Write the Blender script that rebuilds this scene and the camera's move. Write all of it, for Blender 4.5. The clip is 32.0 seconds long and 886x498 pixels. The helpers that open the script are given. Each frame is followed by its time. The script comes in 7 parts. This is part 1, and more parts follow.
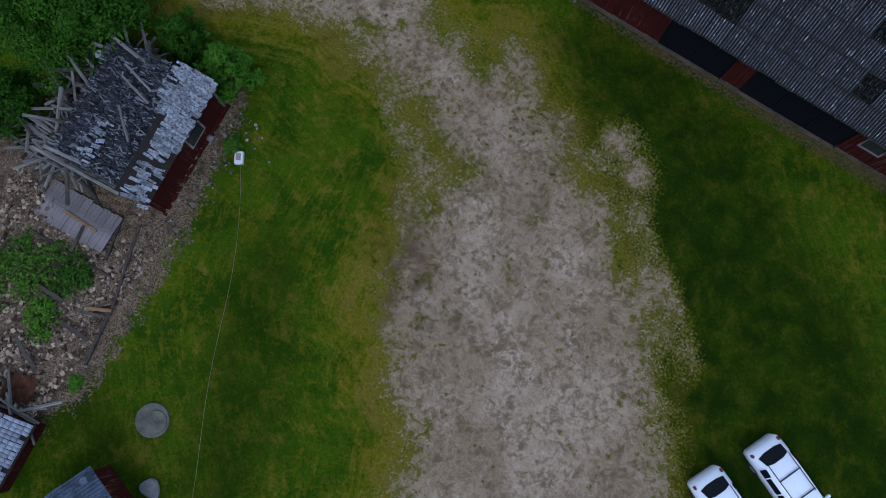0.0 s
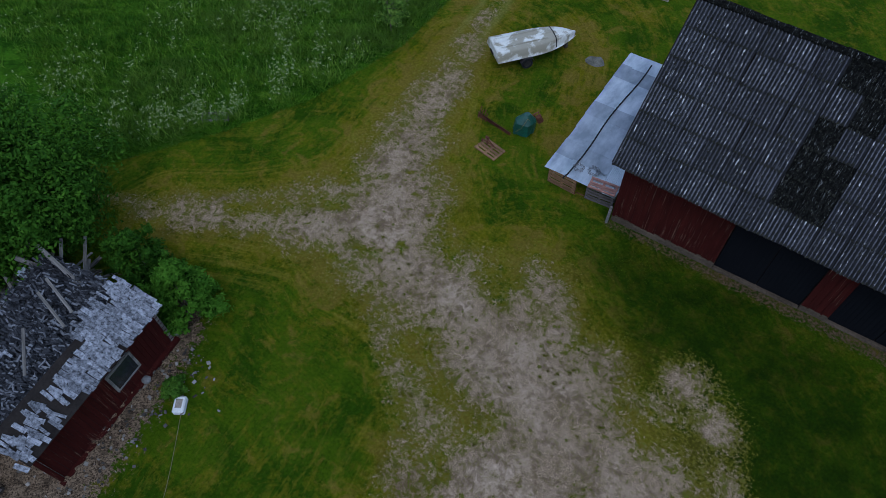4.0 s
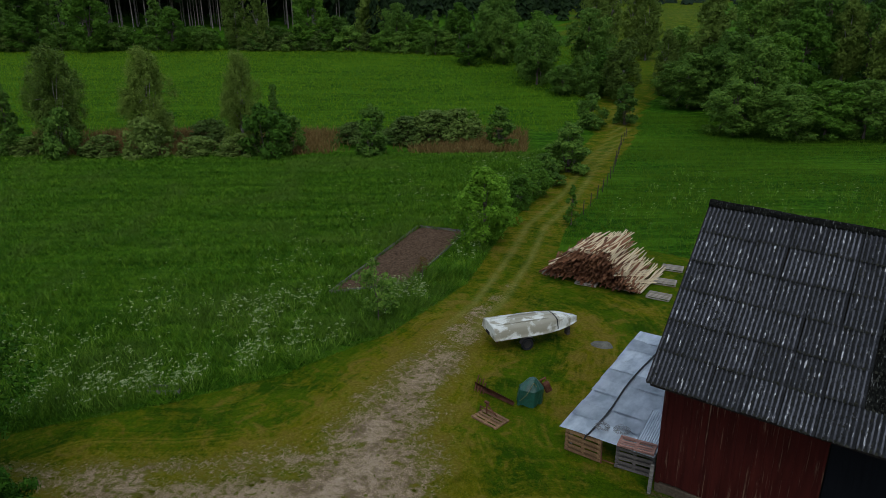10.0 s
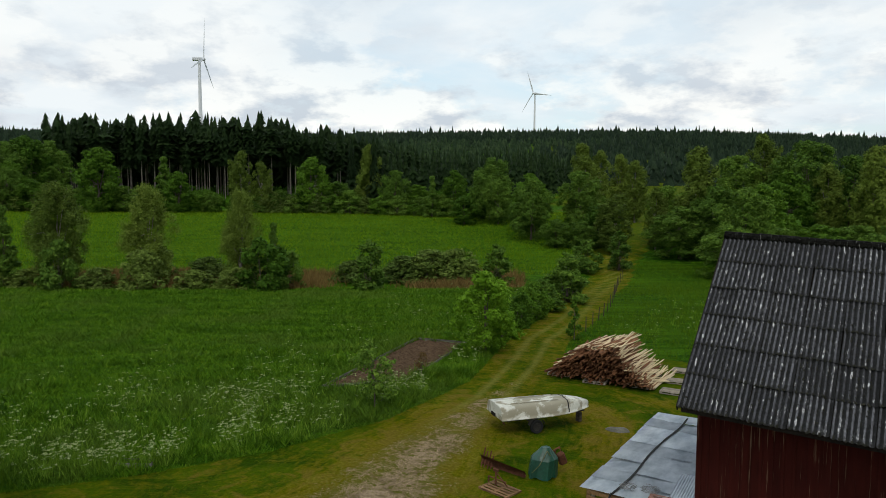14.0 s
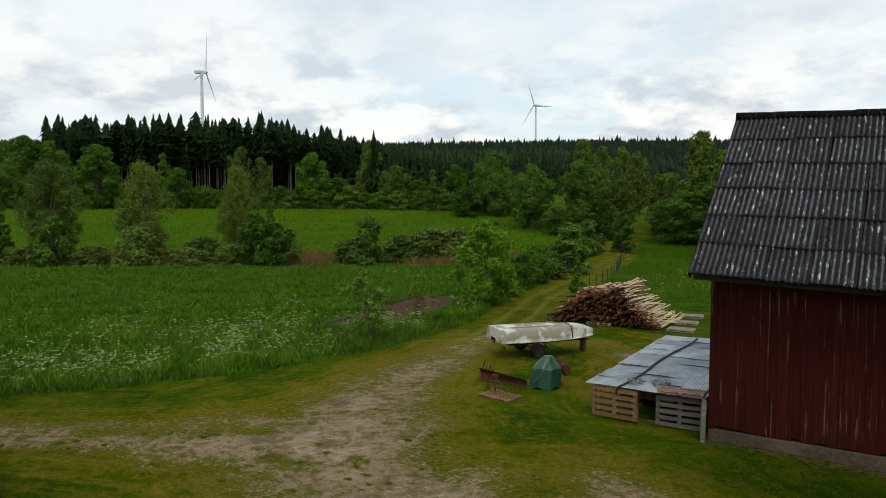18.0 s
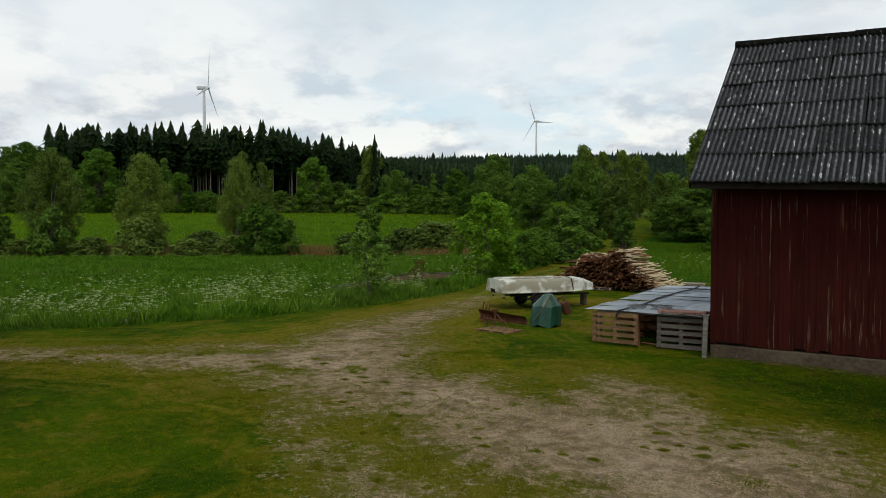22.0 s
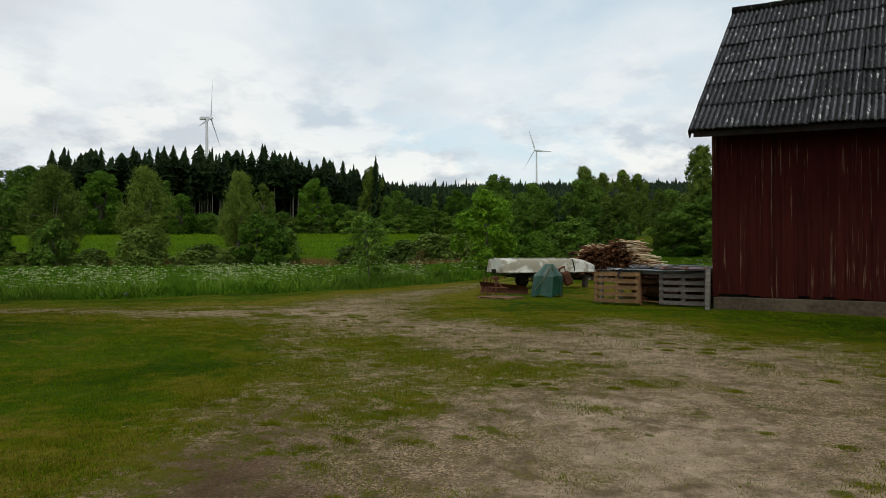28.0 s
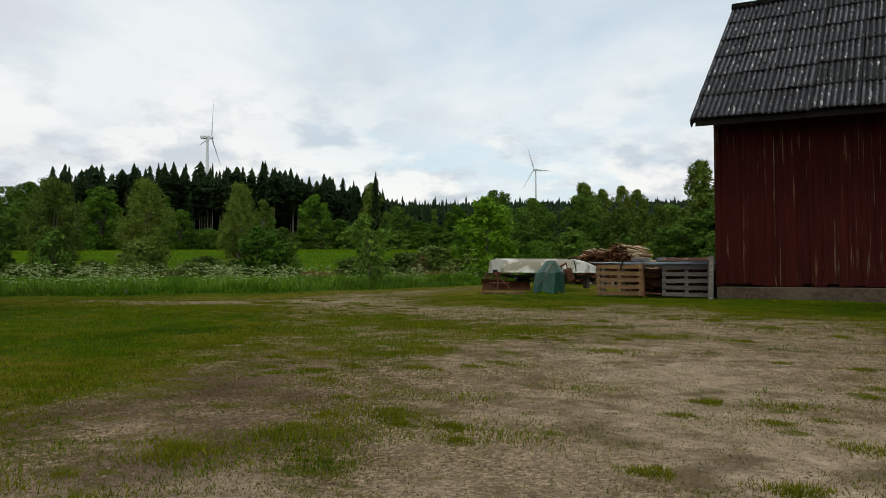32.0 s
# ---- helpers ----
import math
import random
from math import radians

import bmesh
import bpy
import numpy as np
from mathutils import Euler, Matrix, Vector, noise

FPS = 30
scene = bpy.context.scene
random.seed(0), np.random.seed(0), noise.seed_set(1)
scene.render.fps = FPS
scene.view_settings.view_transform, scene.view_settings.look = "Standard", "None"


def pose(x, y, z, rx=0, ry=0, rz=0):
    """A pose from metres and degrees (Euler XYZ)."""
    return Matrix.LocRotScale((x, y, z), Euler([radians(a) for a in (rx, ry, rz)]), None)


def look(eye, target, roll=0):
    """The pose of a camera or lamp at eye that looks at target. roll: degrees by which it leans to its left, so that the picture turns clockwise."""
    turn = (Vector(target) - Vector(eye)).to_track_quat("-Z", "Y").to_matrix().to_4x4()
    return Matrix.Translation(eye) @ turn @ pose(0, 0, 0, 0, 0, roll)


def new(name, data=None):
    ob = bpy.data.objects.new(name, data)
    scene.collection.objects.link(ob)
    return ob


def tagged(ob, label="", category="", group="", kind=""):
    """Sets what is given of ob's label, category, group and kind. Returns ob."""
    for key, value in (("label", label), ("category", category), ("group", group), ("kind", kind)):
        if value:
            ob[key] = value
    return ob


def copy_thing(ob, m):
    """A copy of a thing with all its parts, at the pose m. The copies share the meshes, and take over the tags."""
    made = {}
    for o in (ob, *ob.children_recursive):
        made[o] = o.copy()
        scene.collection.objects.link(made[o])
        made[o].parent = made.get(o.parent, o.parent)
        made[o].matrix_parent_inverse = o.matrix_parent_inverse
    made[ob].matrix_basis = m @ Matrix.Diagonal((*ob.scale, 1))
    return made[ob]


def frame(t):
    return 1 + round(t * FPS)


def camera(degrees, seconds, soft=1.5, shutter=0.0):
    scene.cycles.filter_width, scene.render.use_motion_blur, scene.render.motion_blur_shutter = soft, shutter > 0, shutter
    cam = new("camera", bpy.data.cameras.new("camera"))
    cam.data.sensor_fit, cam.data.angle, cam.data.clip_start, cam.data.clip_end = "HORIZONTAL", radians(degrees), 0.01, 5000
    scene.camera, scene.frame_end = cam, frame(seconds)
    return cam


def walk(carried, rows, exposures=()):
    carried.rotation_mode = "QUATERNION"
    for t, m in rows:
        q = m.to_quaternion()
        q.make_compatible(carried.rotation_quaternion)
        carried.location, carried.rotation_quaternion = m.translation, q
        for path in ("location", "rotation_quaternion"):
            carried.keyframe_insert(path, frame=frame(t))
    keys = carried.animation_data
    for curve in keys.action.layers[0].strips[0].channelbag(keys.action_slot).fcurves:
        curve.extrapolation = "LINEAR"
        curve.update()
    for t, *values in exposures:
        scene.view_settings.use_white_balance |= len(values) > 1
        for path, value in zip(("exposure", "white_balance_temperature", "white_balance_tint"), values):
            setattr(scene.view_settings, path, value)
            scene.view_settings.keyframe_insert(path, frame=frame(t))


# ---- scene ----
cam = camera(65.5, 32.0, soft=0.85)
PATH = [
    (0, (4.628, -18.504, 32.080), (3.612, -17.136, 22.226), -3.24),
    (1, (4.361, -18.248, 29.775), (2.786, -16.122, 20.131), -3.06),
    (2, (4.149, -18.123, 27.632), (1.985, -15.142, 18.336), -2.51),
    (3, (3.941, -17.992, 25.650), (1.253, -14.180, 16.804), -1.89),
    (3.5, (4.013, -17.883, 24.737), (1.048, -13.700, 16.152), -2.04),
    (5.5, (4.156, -17.950, 21.287), (0.293, -12.326, 13.976), -1.38),
    (6, (4.194, -17.980, 20.471), (0.135, -12.038, 13.527), -1.29),
    (7, (4.261, -18.187, 18.896), (-0.143, -11.628, 12.765), -1.00),
    (8, (4.282, -18.295, 17.422), (-0.437, -11.210, 12.174), -0.93),
    (9, (4.352, -18.544, 16.224), (-0.615, -11.039, 11.865), -0.79),
    (10, (4.393, -18.636, 14.948), (-0.774, -10.780, 11.545), -0.38),
    (11, (4.366, -18.726, 13.626), (-0.928, -10.585, 11.238), -0.18),
    (11.5, (4.325, -18.618, 13.036), (-1.032, -10.388, 11.151), -0.39),
    (12, (4.270, -18.785, 12.424), (-1.109, -10.480, 10.978), -0.24),
    (12.5, (4.222, -18.727, 11.895), (-1.177, -10.389, 10.742), -0.42),
    (13, (4.139, -18.721, 11.216), (-1.261, -10.357, 10.274), -0.19),
    (13.5, (4.072, -18.932, 10.554), (-1.313, -10.549, 9.697), 0.25),
    (14, (4.059, -18.920, 10.019), (-1.329, -10.537, 9.182), 0.25),
    (14.5, (4.007, -18.836, 9.515), (-1.386, -10.455, 8.700), 0.22),
    (16.5, (3.716, -18.049, 7.420), (-1.694, -9.667, 6.728), 0.21),
    (17, (3.748, -18.046, 7.024), (-1.667, -9.667, 6.334), 0.08),
    (18, (3.716, -17.968, 6.061), (-1.705, -9.590, 5.421), -0.05),
    (19, (3.677, -17.859, 5.184), (-1.752, -9.482, 4.595), -0.14),
    (20, (3.710, -17.759, 4.396), (-1.724, -9.381, 3.862), -0.17),
    (20.5, (3.747, -17.757, 4.064), (-1.698, -9.385, 3.555), -0.27),
    (21, (3.758, -17.825, 3.876), (-1.683, -9.449, 3.398), -0.21),
    (22, (3.771, -17.938, 3.442), (-1.669, -9.557, 3.043), -0.06),
    (23, (3.737, -17.853, 3.040), (-1.708, -9.472, 2.717), 0.01),
    (24, (3.779, -17.888, 2.742), (-1.674, -9.510, 2.465), -0.32),
    (25, (3.729, -17.828, 2.374), (-1.727, -9.450, 2.175), -0.31),
    (25.5, (3.736, -17.885, 2.214), (-1.718, -9.506, 2.046), -0.31),
    (27.5, (3.773, -17.910, 1.610), (-1.688, -9.532, 1.595), -0.36),
    (28, (3.768, -17.908, 1.497), (-1.689, -9.528, 1.528), -0.26),
    (29, (3.729, -17.890, 1.346), (-1.728, -9.511, 1.446), -0.40),
    (30, (3.710, -17.839, 1.195), (-1.754, -9.465, 1.363), -0.42),
    (31, (3.678, -17.813, 1.018), (-1.781, -9.438, 1.259), -0.41),
    (32, (3.671, -17.897, 0.754), (-1.775, -9.516, 1.064), -0.22),
]
EXPO = [(0, -0.10, 5000, 17), (3, -0.02, 5000, 16), (6, -0.44, 5200, 15), (7.5, -0.44, 5280, 14), (9, -0.24, 5500, 12), (10.5, -0.03, 6200, 9), (12, 0.05, 6700, 7), (19, 0.10, 6950, 7), (24, -0.05, 6950, 7), (32, 0.0, 6950, 8)]
walk(cam, [(t, look(eye, target, roll)) for t, eye, target, roll in PATH], EXPO)


# ---------------------------------------------------------------- world and sun
def build_world():
    w = bpy.data.worlds.new("overcast_sky")
    w.use_nodes = True
    nt = w.node_tree
    nt.nodes.clear()
    N, L = nt.nodes.new, nt.links.new
    out, bg = N("ShaderNodeOutputWorld"), N("ShaderNodeBackground")
    sky = N("ShaderNodeTexSky")
    sky.sky_type, sky.sun_disc = "NISHITA", False
    sky.sun_elevation, sky.sun_rotation = radians(50), radians(150)
    sky.air_density, sky.dust_density = 1.0, 2.0
    skyv = N("ShaderNodeVectorMath")
    skyv.operation = "SCALE"
    skyv.inputs[3].default_value = 0.16
    L(sky.outputs[0], skyv.inputs[0])
    co = N("ShaderNodeTexCoord")
    sep = N("ShaderNodeSeparateXYZ")
    L(co.outputs["Generated"], sep.inputs[0])
    up = N("ShaderNodeMath")
    up.operation = "MAXIMUM"
    up.inputs[1].default_value = 0.0
    L(sep.outputs[2], up.inputs[0])
    den = N("ShaderNodeMath")
    den.inputs[1].default_value = 0.16
    L(up.outputs[0], den.inputs[0])
    flat = N("ShaderNodeCombineXYZ")
    for i in (0, 1):
        q = N("ShaderNodeMath")
        q.operation = "DIVIDE"
        L(sep.outputs[i], q.inputs[0])
        L(den.outputs[0], q.inputs[1])
        L(q.outputs[0], flat.inputs[i])
    big, fine = N("ShaderNodeTexNoise"), N("ShaderNodeTexNoise")
    big.inputs["Scale"].default_value, big.inputs["Detail"].default_value, big.inputs["Distortion"].default_value = 0.55, 7, 0.5
    big.inputs["Roughness"].default_value = 0.56
    fine.inputs["Scale"].default_value, fine.inputs["Detail"].default_value = 1.3, 8
    L(flat.outputs[0], big.inputs["Vector"])
    L(flat.outputs[0], fine.inputs["Vector"])
    shade = N("ShaderNodeValToRGB")
    shade.color_ramp.elements[0].position, shade.color_ramp.elements[0].color = 0.36, (0.66, 0.72, 0.82, 1)
    shade.color_ramp.elements[1].position, shade.color_ramp.elements[1].color = 0.56, (0.82, 0.885, 0.97, 1)
    mid = shade.color_ramp.elements.new(0.46)
    mid.color = (0.72, 0.80, 0.905, 1)
    L(fine.outputs[0], shade.inputs[0])
    cover = N("ShaderNodeValToRGB")
    cover.color_ramp.elements[0].position, cover.color_ramp.elements[1].position = 0.38, 0.56
    L(big.outputs[0], cover.inputs[0])
    mix = N("ShaderNodeMix")
    mix.data_type = "RGBA"
    L(cover.outputs[0], mix.inputs[0])
    pale = N("ShaderNodeMix")
    pale.data_type = "RGBA"
    pale.inputs[0].default_value = 0.6
    pale.inputs[7].default_value = (0.72, 0.86, 0.97, 1)
    L(skyv.outputs[0], pale.inputs[6])
    L(pale.outputs[2], mix.inputs[6])
    L(shade.outputs[0], mix.inputs[7])
    # heaped white clouds low over the hills
    puff, lit = N("ShaderNodeTexNoise"), N("ShaderNodeTexNoise")
    tall = N("ShaderNodeMapping")
    tall.inputs["Scale"].default_value = (1, 1, 2.3)
    L(co.outputs["Generated"], tall.inputs[0])
    for nz, sc in ((puff, 5.2), (lit, 11.0)):
        nz.inputs["Scale"].default_value, nz.inputs["Detail"].default_value, nz.inputs["Roughness"].default_value = sc, 8, 0.58
        L(tall.outputs[0], nz.inputs["Vector"])
    heap, band, tone = N("ShaderNodeValToRGB"), N("ShaderNodeValToRGB"), N("ShaderNodeValToRGB")
    heap.color_ramp.elements[0].position, heap.color_ramp.elements[1].position = 0.42, 0.50
    band.color_ramp.elements[0].position, band.color_ramp.elements[1].position = 0.10, 0.30
    band.color_ramp.elements[0].color, band.color_ramp.elements[1].color = (0.9, 0.9, 0.9, 1), (0, 0, 0, 1)
    tone.color_ramp.elements[0].position, tone.color_ramp.elements[0].color = 0.40, (0.54, 0.605, 0.715, 1)
    tone.color_ramp.elements[1].position, tone.color_ramp.elements[1].color = 0.55, (0.95, 0.97, 1.0, 1)
    L(puff.outputs[0], heap.inputs[0])
    L(up.outputs[0], band.inputs[0])
    L(lit.outputs[0], tone.inputs[0])
    both = N("ShaderNodeMath")
    both.operation = "MULTIPLY"
    L(heap.outputs[0], both.inputs[0])
    L(band.outputs[0], both.inputs[1])
    sum_ = N("ShaderNodeMix")
    sum_.data_type = "RGBA"
    L(both.outputs[0], sum_.inputs[0])
    L(mix.outputs[2], sum_.inputs[6])
    L(tone.outputs[0], sum_.inputs[7])
    L(sum_.outputs[2], bg.inputs[0])
    bg.inputs[1].default_value = 1.0
    L(bg.outputs[0], out.inputs[0])
    scene.world = w
    sun = new("sun", bpy.data.lights.new("sun", "SUN"))
    sun.data.energy, sun.data.angle, sun.data.color = 0.9, radians(14), (1.0, 0.96, 0.9)
    sun.matrix_world = look((0, 0, 60), (-12, 20, 24))


build_world()


# ---------------------------------------------------------------- materials
class Nodes:
    """Short hand for a node material."""

    def __init__(self, name):
        self.m = bpy.data.materials.new(name)
        self.m.use_nodes = True
        self.t = self.m.node_tree
        self.b = self.t.nodes["Principled BSDF"]
        self.co = self.t.nodes.new("ShaderNodeTexCoord")

    def link(self, a, b):
        self.t.links.new(a, b)

    def put(self, socket, v):
        if hasattr(v, "links"):
            self.link(v, socket)
        else:
            socket.default_value = v

    def space(self, kind="Object", scale=(1, 1, 1), rot=(0, 0, 0)):
        mp = self.t.nodes.new("ShaderNodeMapping")
        mp.inputs["Scale"].default_value = scale
        mp.inputs["Rotation"].default_value = rot
        self.link(self.co.outputs[kind], mp.inputs[0])
        return mp.outputs[0]

    def world_space(self, scale=(1, 1, 1)):
        g = self.t.nodes.new("ShaderNodeNewGeometry")
        mp = self.t.nodes.new("ShaderNodeMapping")
        mp.inputs["Scale"].default_value = scale
        self.link(g.outputs["Position"], mp.inputs[0])
        return mp.outputs[0]

    def turned_space(self, degrees, scale):
        """World space turned about z first and stretched after."""
        g = self.t.nodes.new("ShaderNodeNewGeometry")
        a, b = self.t.nodes.new("ShaderNodeMapping"), self.t.nodes.new("ShaderNodeMapping")
        a.inputs["Rotation"].default_value = (0, 0, radians(degrees))
        b.inputs["Scale"].default_value = scale
        self.link(g.outputs["Position"], a.inputs[0])
        self.link(a.outputs[0], b.inputs[0])
        return b.outputs[0]

    def noise(self, v, scale, detail=5.0, rough=0.55, dist=0.0):
        n = self.t.nodes.new("ShaderNodeTexNoise")
        self.link(v, n.inputs["Vector"])
        n.inputs["Scale"].default_value, n.inputs["Detail"].default_value = scale, detail
        n.inputs["Roughness"].default_value, n.inputs["Distortion"].default_value = rough, dist
        return n.outputs[0]

    def voronoi(self, v, scale, feature="F1"):
        n = self.t.nodes.new("ShaderNodeTexVoronoi")
        n.feature = feature
        self.link(v, n.inputs["Vector"])
        n.inputs["Scale"].default_value = scale
        return n

    def ramp(self, f, *stops):
        r = self.t.nodes.new("ShaderNodeValToRGB")
        e = r.color_ramp.elements
        while len(e) < len(stops):
            e.new(0.5)
        for el, (p, c) in zip(e, stops):
            el.position = p
            el.color = (c, c, c, 1) if isinstance(c, (int, float)) else (*c, 1)
        self.put(r.inputs[0], f)
        return r.outputs[0]

    def mix(self, f, a, b, how="MIX"):
        n = self.t.nodes.new("ShaderNodeMix")
        n.data_type, n.blend_type = "RGBA", how
        for s, v in ((n.inputs[0], f), (n.inputs[6], a), (n.inputs[7], b)):
            if isinstance(v, tuple) and len(v) == 3:
                v = (*v, 1)
            self.put(s, v)
        return n.outputs[2]

    def math(self, op, a, b=0.0, clamp=False):
        n = self.t.nodes.new("ShaderNodeMath")
        n.operation, n.use_clamp = op, clamp
        self.put(n.inputs[0], a)
        self.put(n.inputs[1], b)
        return n.outputs[0]

    def attr(self, name):
        n = self.t.nodes.new("ShaderNodeAttribute")
        n.attribute_name = name
        return n.outputs["Fac"]

    def piece(self):
        return self.t.nodes.new("ShaderNodeObjectInfo").outputs["Random"]

    def island(self):
        return self.t.nodes.new("ShaderNodeNewGeometry").outputs["Random Per Island"]

    def done(self, color, rough=0.8, bump=None, strength=0.3, dist=0.01, metal=0.0, spec=None):
        self.put(self.b.inputs["Base Color"], (*color, 1) if isinstance(color, tuple) else color)
        self.put(self.b.inputs["Roughness"], rough)
        self.put(self.b.inputs["Metallic"], metal)
        if spec is not None:
            self.b.inputs["Specular IOR Level"].default_value = spec
        if bump is not None:
            n = self.t.nodes.new("ShaderNodeBump")
            n.inputs["Strength"].default_value, n.inputs["Distance"].default_value = strength, dist
            self.link(bump, n.inputs["Height"])
            self.link(n.outputs[0], self.b.inputs["Normal"])
        return self.m


def plain(name, a, b, scale=6.0, rough=0.8, bump=0.3, metal=0.0, stretch=(1, 1, 1), vary=0.25, spec=None):
    """Two tones at two scales, with a shift from piece to piece."""
    n = Nodes(name)
    v = n.space("Object", stretch)
    big, fine = n.noise(v, scale * 0.22, 4), n.noise(v, scale * 2.5, 6, 0.65)
    f = n.math("ADD", n.math("MULTIPLY", big, 0.55), n.math("MULTIPLY", fine, 0.45))
    col = n.mix(n.ramp(f, (0.36, 0.0), (0.62, 1.0)), a, b)
    col = n.mix(vary, col, n.mix(n.piece(), (0.35, 0.35, 0.35), (1.0, 1.0, 1.0)), "MULTIPLY")
    return n.done(col, rough, fine, bump, 0.01, metal, 0.15 if spec is None and rough > 0.65 else spec)


def make_materials():
    M = {}
    M["old_wood"] = plain("weathered_grey_wood", (0.062, 0.056, 0.047), (0.30, 0.275, 0.235), 5, 0.85, 0.5, stretch=(0.12, 1, 1), vary=0.65)
    M["fresh_wood"] = plain("pale_sawn_wood", (0.55, 0.40, 0.22), (0.82, 0.68, 0.44), 5, 0.75, 0.3, stretch=(0.1, 1, 1), vary=0.45)
    M["rot_wood"] = plain("rotten_dark_wood", (0.018, 0.014, 0.010), (0.100, 0.082, 0.062), 5, 0.9, 0.6, stretch=(0.3, 1, 1), vary=0.5)
    M["bark_wood"] = plain("brown_bark", (0.095, 0.034, 0.016), (0.36, 0.165, 0.078), 9, 0.9, 0.7, vary=0.6)
    M["blue_sheet"] = plain("blue_grey_roof_sheet", (0.025, 0.032, 0.046), (0.125, 0.15, 0.195), 6, 0.7, 0.2)
    M["dark_shingle"] = plain("dark_blue_shingles", (0.045, 0.05, 0.06), (0.34, 0.36, 0.40), 9, 0.85, 0.5, vary=0.6)
    M["pallet_pale"] = plain("pale_pallet_wood", (0.17, 0.145, 0.11), (0.42, 0.36, 0.28), 6, 0.85, 0.3, vary=0.4)
    M["floor_wood"] = plain("worn_floor_boards", (0.085, 0.070, 0.062), (0.235, 0.20, 0.185), 4, 0.85, 0.3, vary=0.25)
    M["pallet_wood"] = plain("pallet_wood", (0.105, 0.058, 0.026), (0.34, 0.20, 0.095), 6, 0.85, 0.3, vary=0.5)
    M["pallet_grey"] = plain("grey_pallet_wood", (0.055, 0.048, 0.042), (0.175, 0.152, 0.130), 6, 0.85, 0.3, vary=0.4)
    M["pallet_red"] = plain("reddish_pallet_wood", (0.21, 0.095, 0.072), (0.42, 0.24, 0.185), 6, 0.85, 0.3, vary=0.4)
    M["concrete"] = plain("grey_concrete", (0.040, 0.029, 0.018), (0.118, 0.090, 0.060), 4, 0.9, 0.5)
    M["stone"] = plain("grey_fieldstone", (0.10, 0.095, 0.09), (0.24, 0.235, 0.22), 7, 0.9, 0.6, vary=0.5)
    M["rust"] = plain("rusty_iron", (0.075, 0.03, 0.018), (0.20, 0.085, 0.045), 12, 0.85, 0.6, metal=0.2)
    M["rubber"] = plain("black_rubber", (0.012, 0.012, 0.013), (0.03, 0.03, 0.03), 10, 0.75, 0.2)
    M["dark_iron"] = plain("dark_iron", (0.025, 0.024, 0.023), (0.07, 0.06, 0.055), 12, 0.6, 0.3, metal=0.5)
    for key, nm, lo, hi in (("rubble", "plaster_rubble", (0.040, 0.026, 0.015), (0.50, 0.37, 0.25)), ("chip", "stone_chips", (0.05, 0.044, 0.036), (0.34, 0.305, 0.25))):
        n = Nodes(nm)
        col = n.mix(n.math("POWER", n.island(), 1.5), lo, hi)
        M[key] = n.done(n.mix(0.5, col, n.mix(n.noise(n.world_space(), 14, 5, 0.7), (0.4, 0.4, 0.4), (1.2, 1.2, 1.2)), "MULTIPLY"), 0.95, spec=0.08)
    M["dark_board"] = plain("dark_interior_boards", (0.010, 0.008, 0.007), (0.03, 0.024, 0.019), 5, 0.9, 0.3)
    M["trunk"] = plain("tree_bark", (0.07, 0.055, 0.042), (0.17, 0.14, 0.11), 10, 0.95, 0.8, stretch=(1, 1, 0.3))
    M["pale_stem"] = plain("pale_spruce_bark", (0.05, 0.042, 0.036), (0.22, 0.19, 0.165), 10, 0.9, 0.5, vary=0.0)
    M["birch_trunk"] = plain("pale_trunk_bark", (0.12, 0.105, 0.09), (0.36, 0.32, 0.28), 10, 0.9, 0.5)
    M["white_paint"] = plain("white_painted_wood", (0.55, 0.54, 0.50), (0.74, 0.73, 0.69), 5, 0.6, 0.2)
    M["steel_white"] = plain("white_coated_steel", (0.62, 0.63, 0.64), (0.76, 0.77, 0.78), 0.4, 0.45, 0.0)
    M["car_paint"] = plain("white_car_paint", (0.70, 0.71, 0.72), (0.78, 0.79, 0.80), 2, 0.22, 0.0, vary=0.0)
    M["black_plastic"] = plain("black_plastic", (0.012, 0.012, 0.013), (0.03, 0.03, 0.03), 8, 0.5, 0.1)
    M["alloy"] = plain("grey_alloy", (0.38, 0.38, 0.39), (0.5, 0.5, 0.5), 8, 0.35, 0.1, metal=0.8)
    M["green_tarp"] = plain("green_tarpaulin", (0.005, 0.032, 0.020), (0.014, 0.082, 0.050), 4, 0.42, 0.4, vary=0.0)
    M["strap"] = plain("black_strap", (0.01, 0.01, 0.011), (0.03, 0.03, 0.03), 8, 0.7, 0.2)
    M["wire"] = plain("grey_wire", (0.12, 0.12, 0.12), (0.28, 0.28, 0.28), 8, 0.5, 0.1, metal=0.7)
    M["yellow_cord"] = plain("yellowish_cable", (0.10, 0.10, 0.03), (0.2, 0.19, 0.06), 8, 0.6, 0.1)
    M["head_lamp"] = plain("clear_lamp_cover", (0.35, 0.36, 0.38), (0.6, 0.6, 0.62), 8, 0.15, 0.0)
    M["tail_lamp"] = plain("red_lamp_cover", (0.08, 0.006, 0.01), (0.14, 0.01, 0.015), 8, 0.2, 0.0)

    n = Nodes("dark_car_glass")
    M["car_glass"] = n.done((0.004, 0.005, 0.006), 0.25, spec=0.12)

    n = Nodes("old_window_glass")
    v = n.space("Object")
    M["pane"] = n.done(n.mix(n.noise(v, 3), (0.012, 0.013, 0.014), (0.035, 0.037, 0.04)), 0.12, spec=0.6)

    # falu red boards, paint worn to grey wood in long vertical streaks
    n = Nodes("worn_red_paint")
    v = n.world_space((1, 1, 1))
    streak = n.noise(n.world_space((9, 9, 0.35)), 1.6, 6, 0.7)
    low = n.noise(v, 0.7, 3)
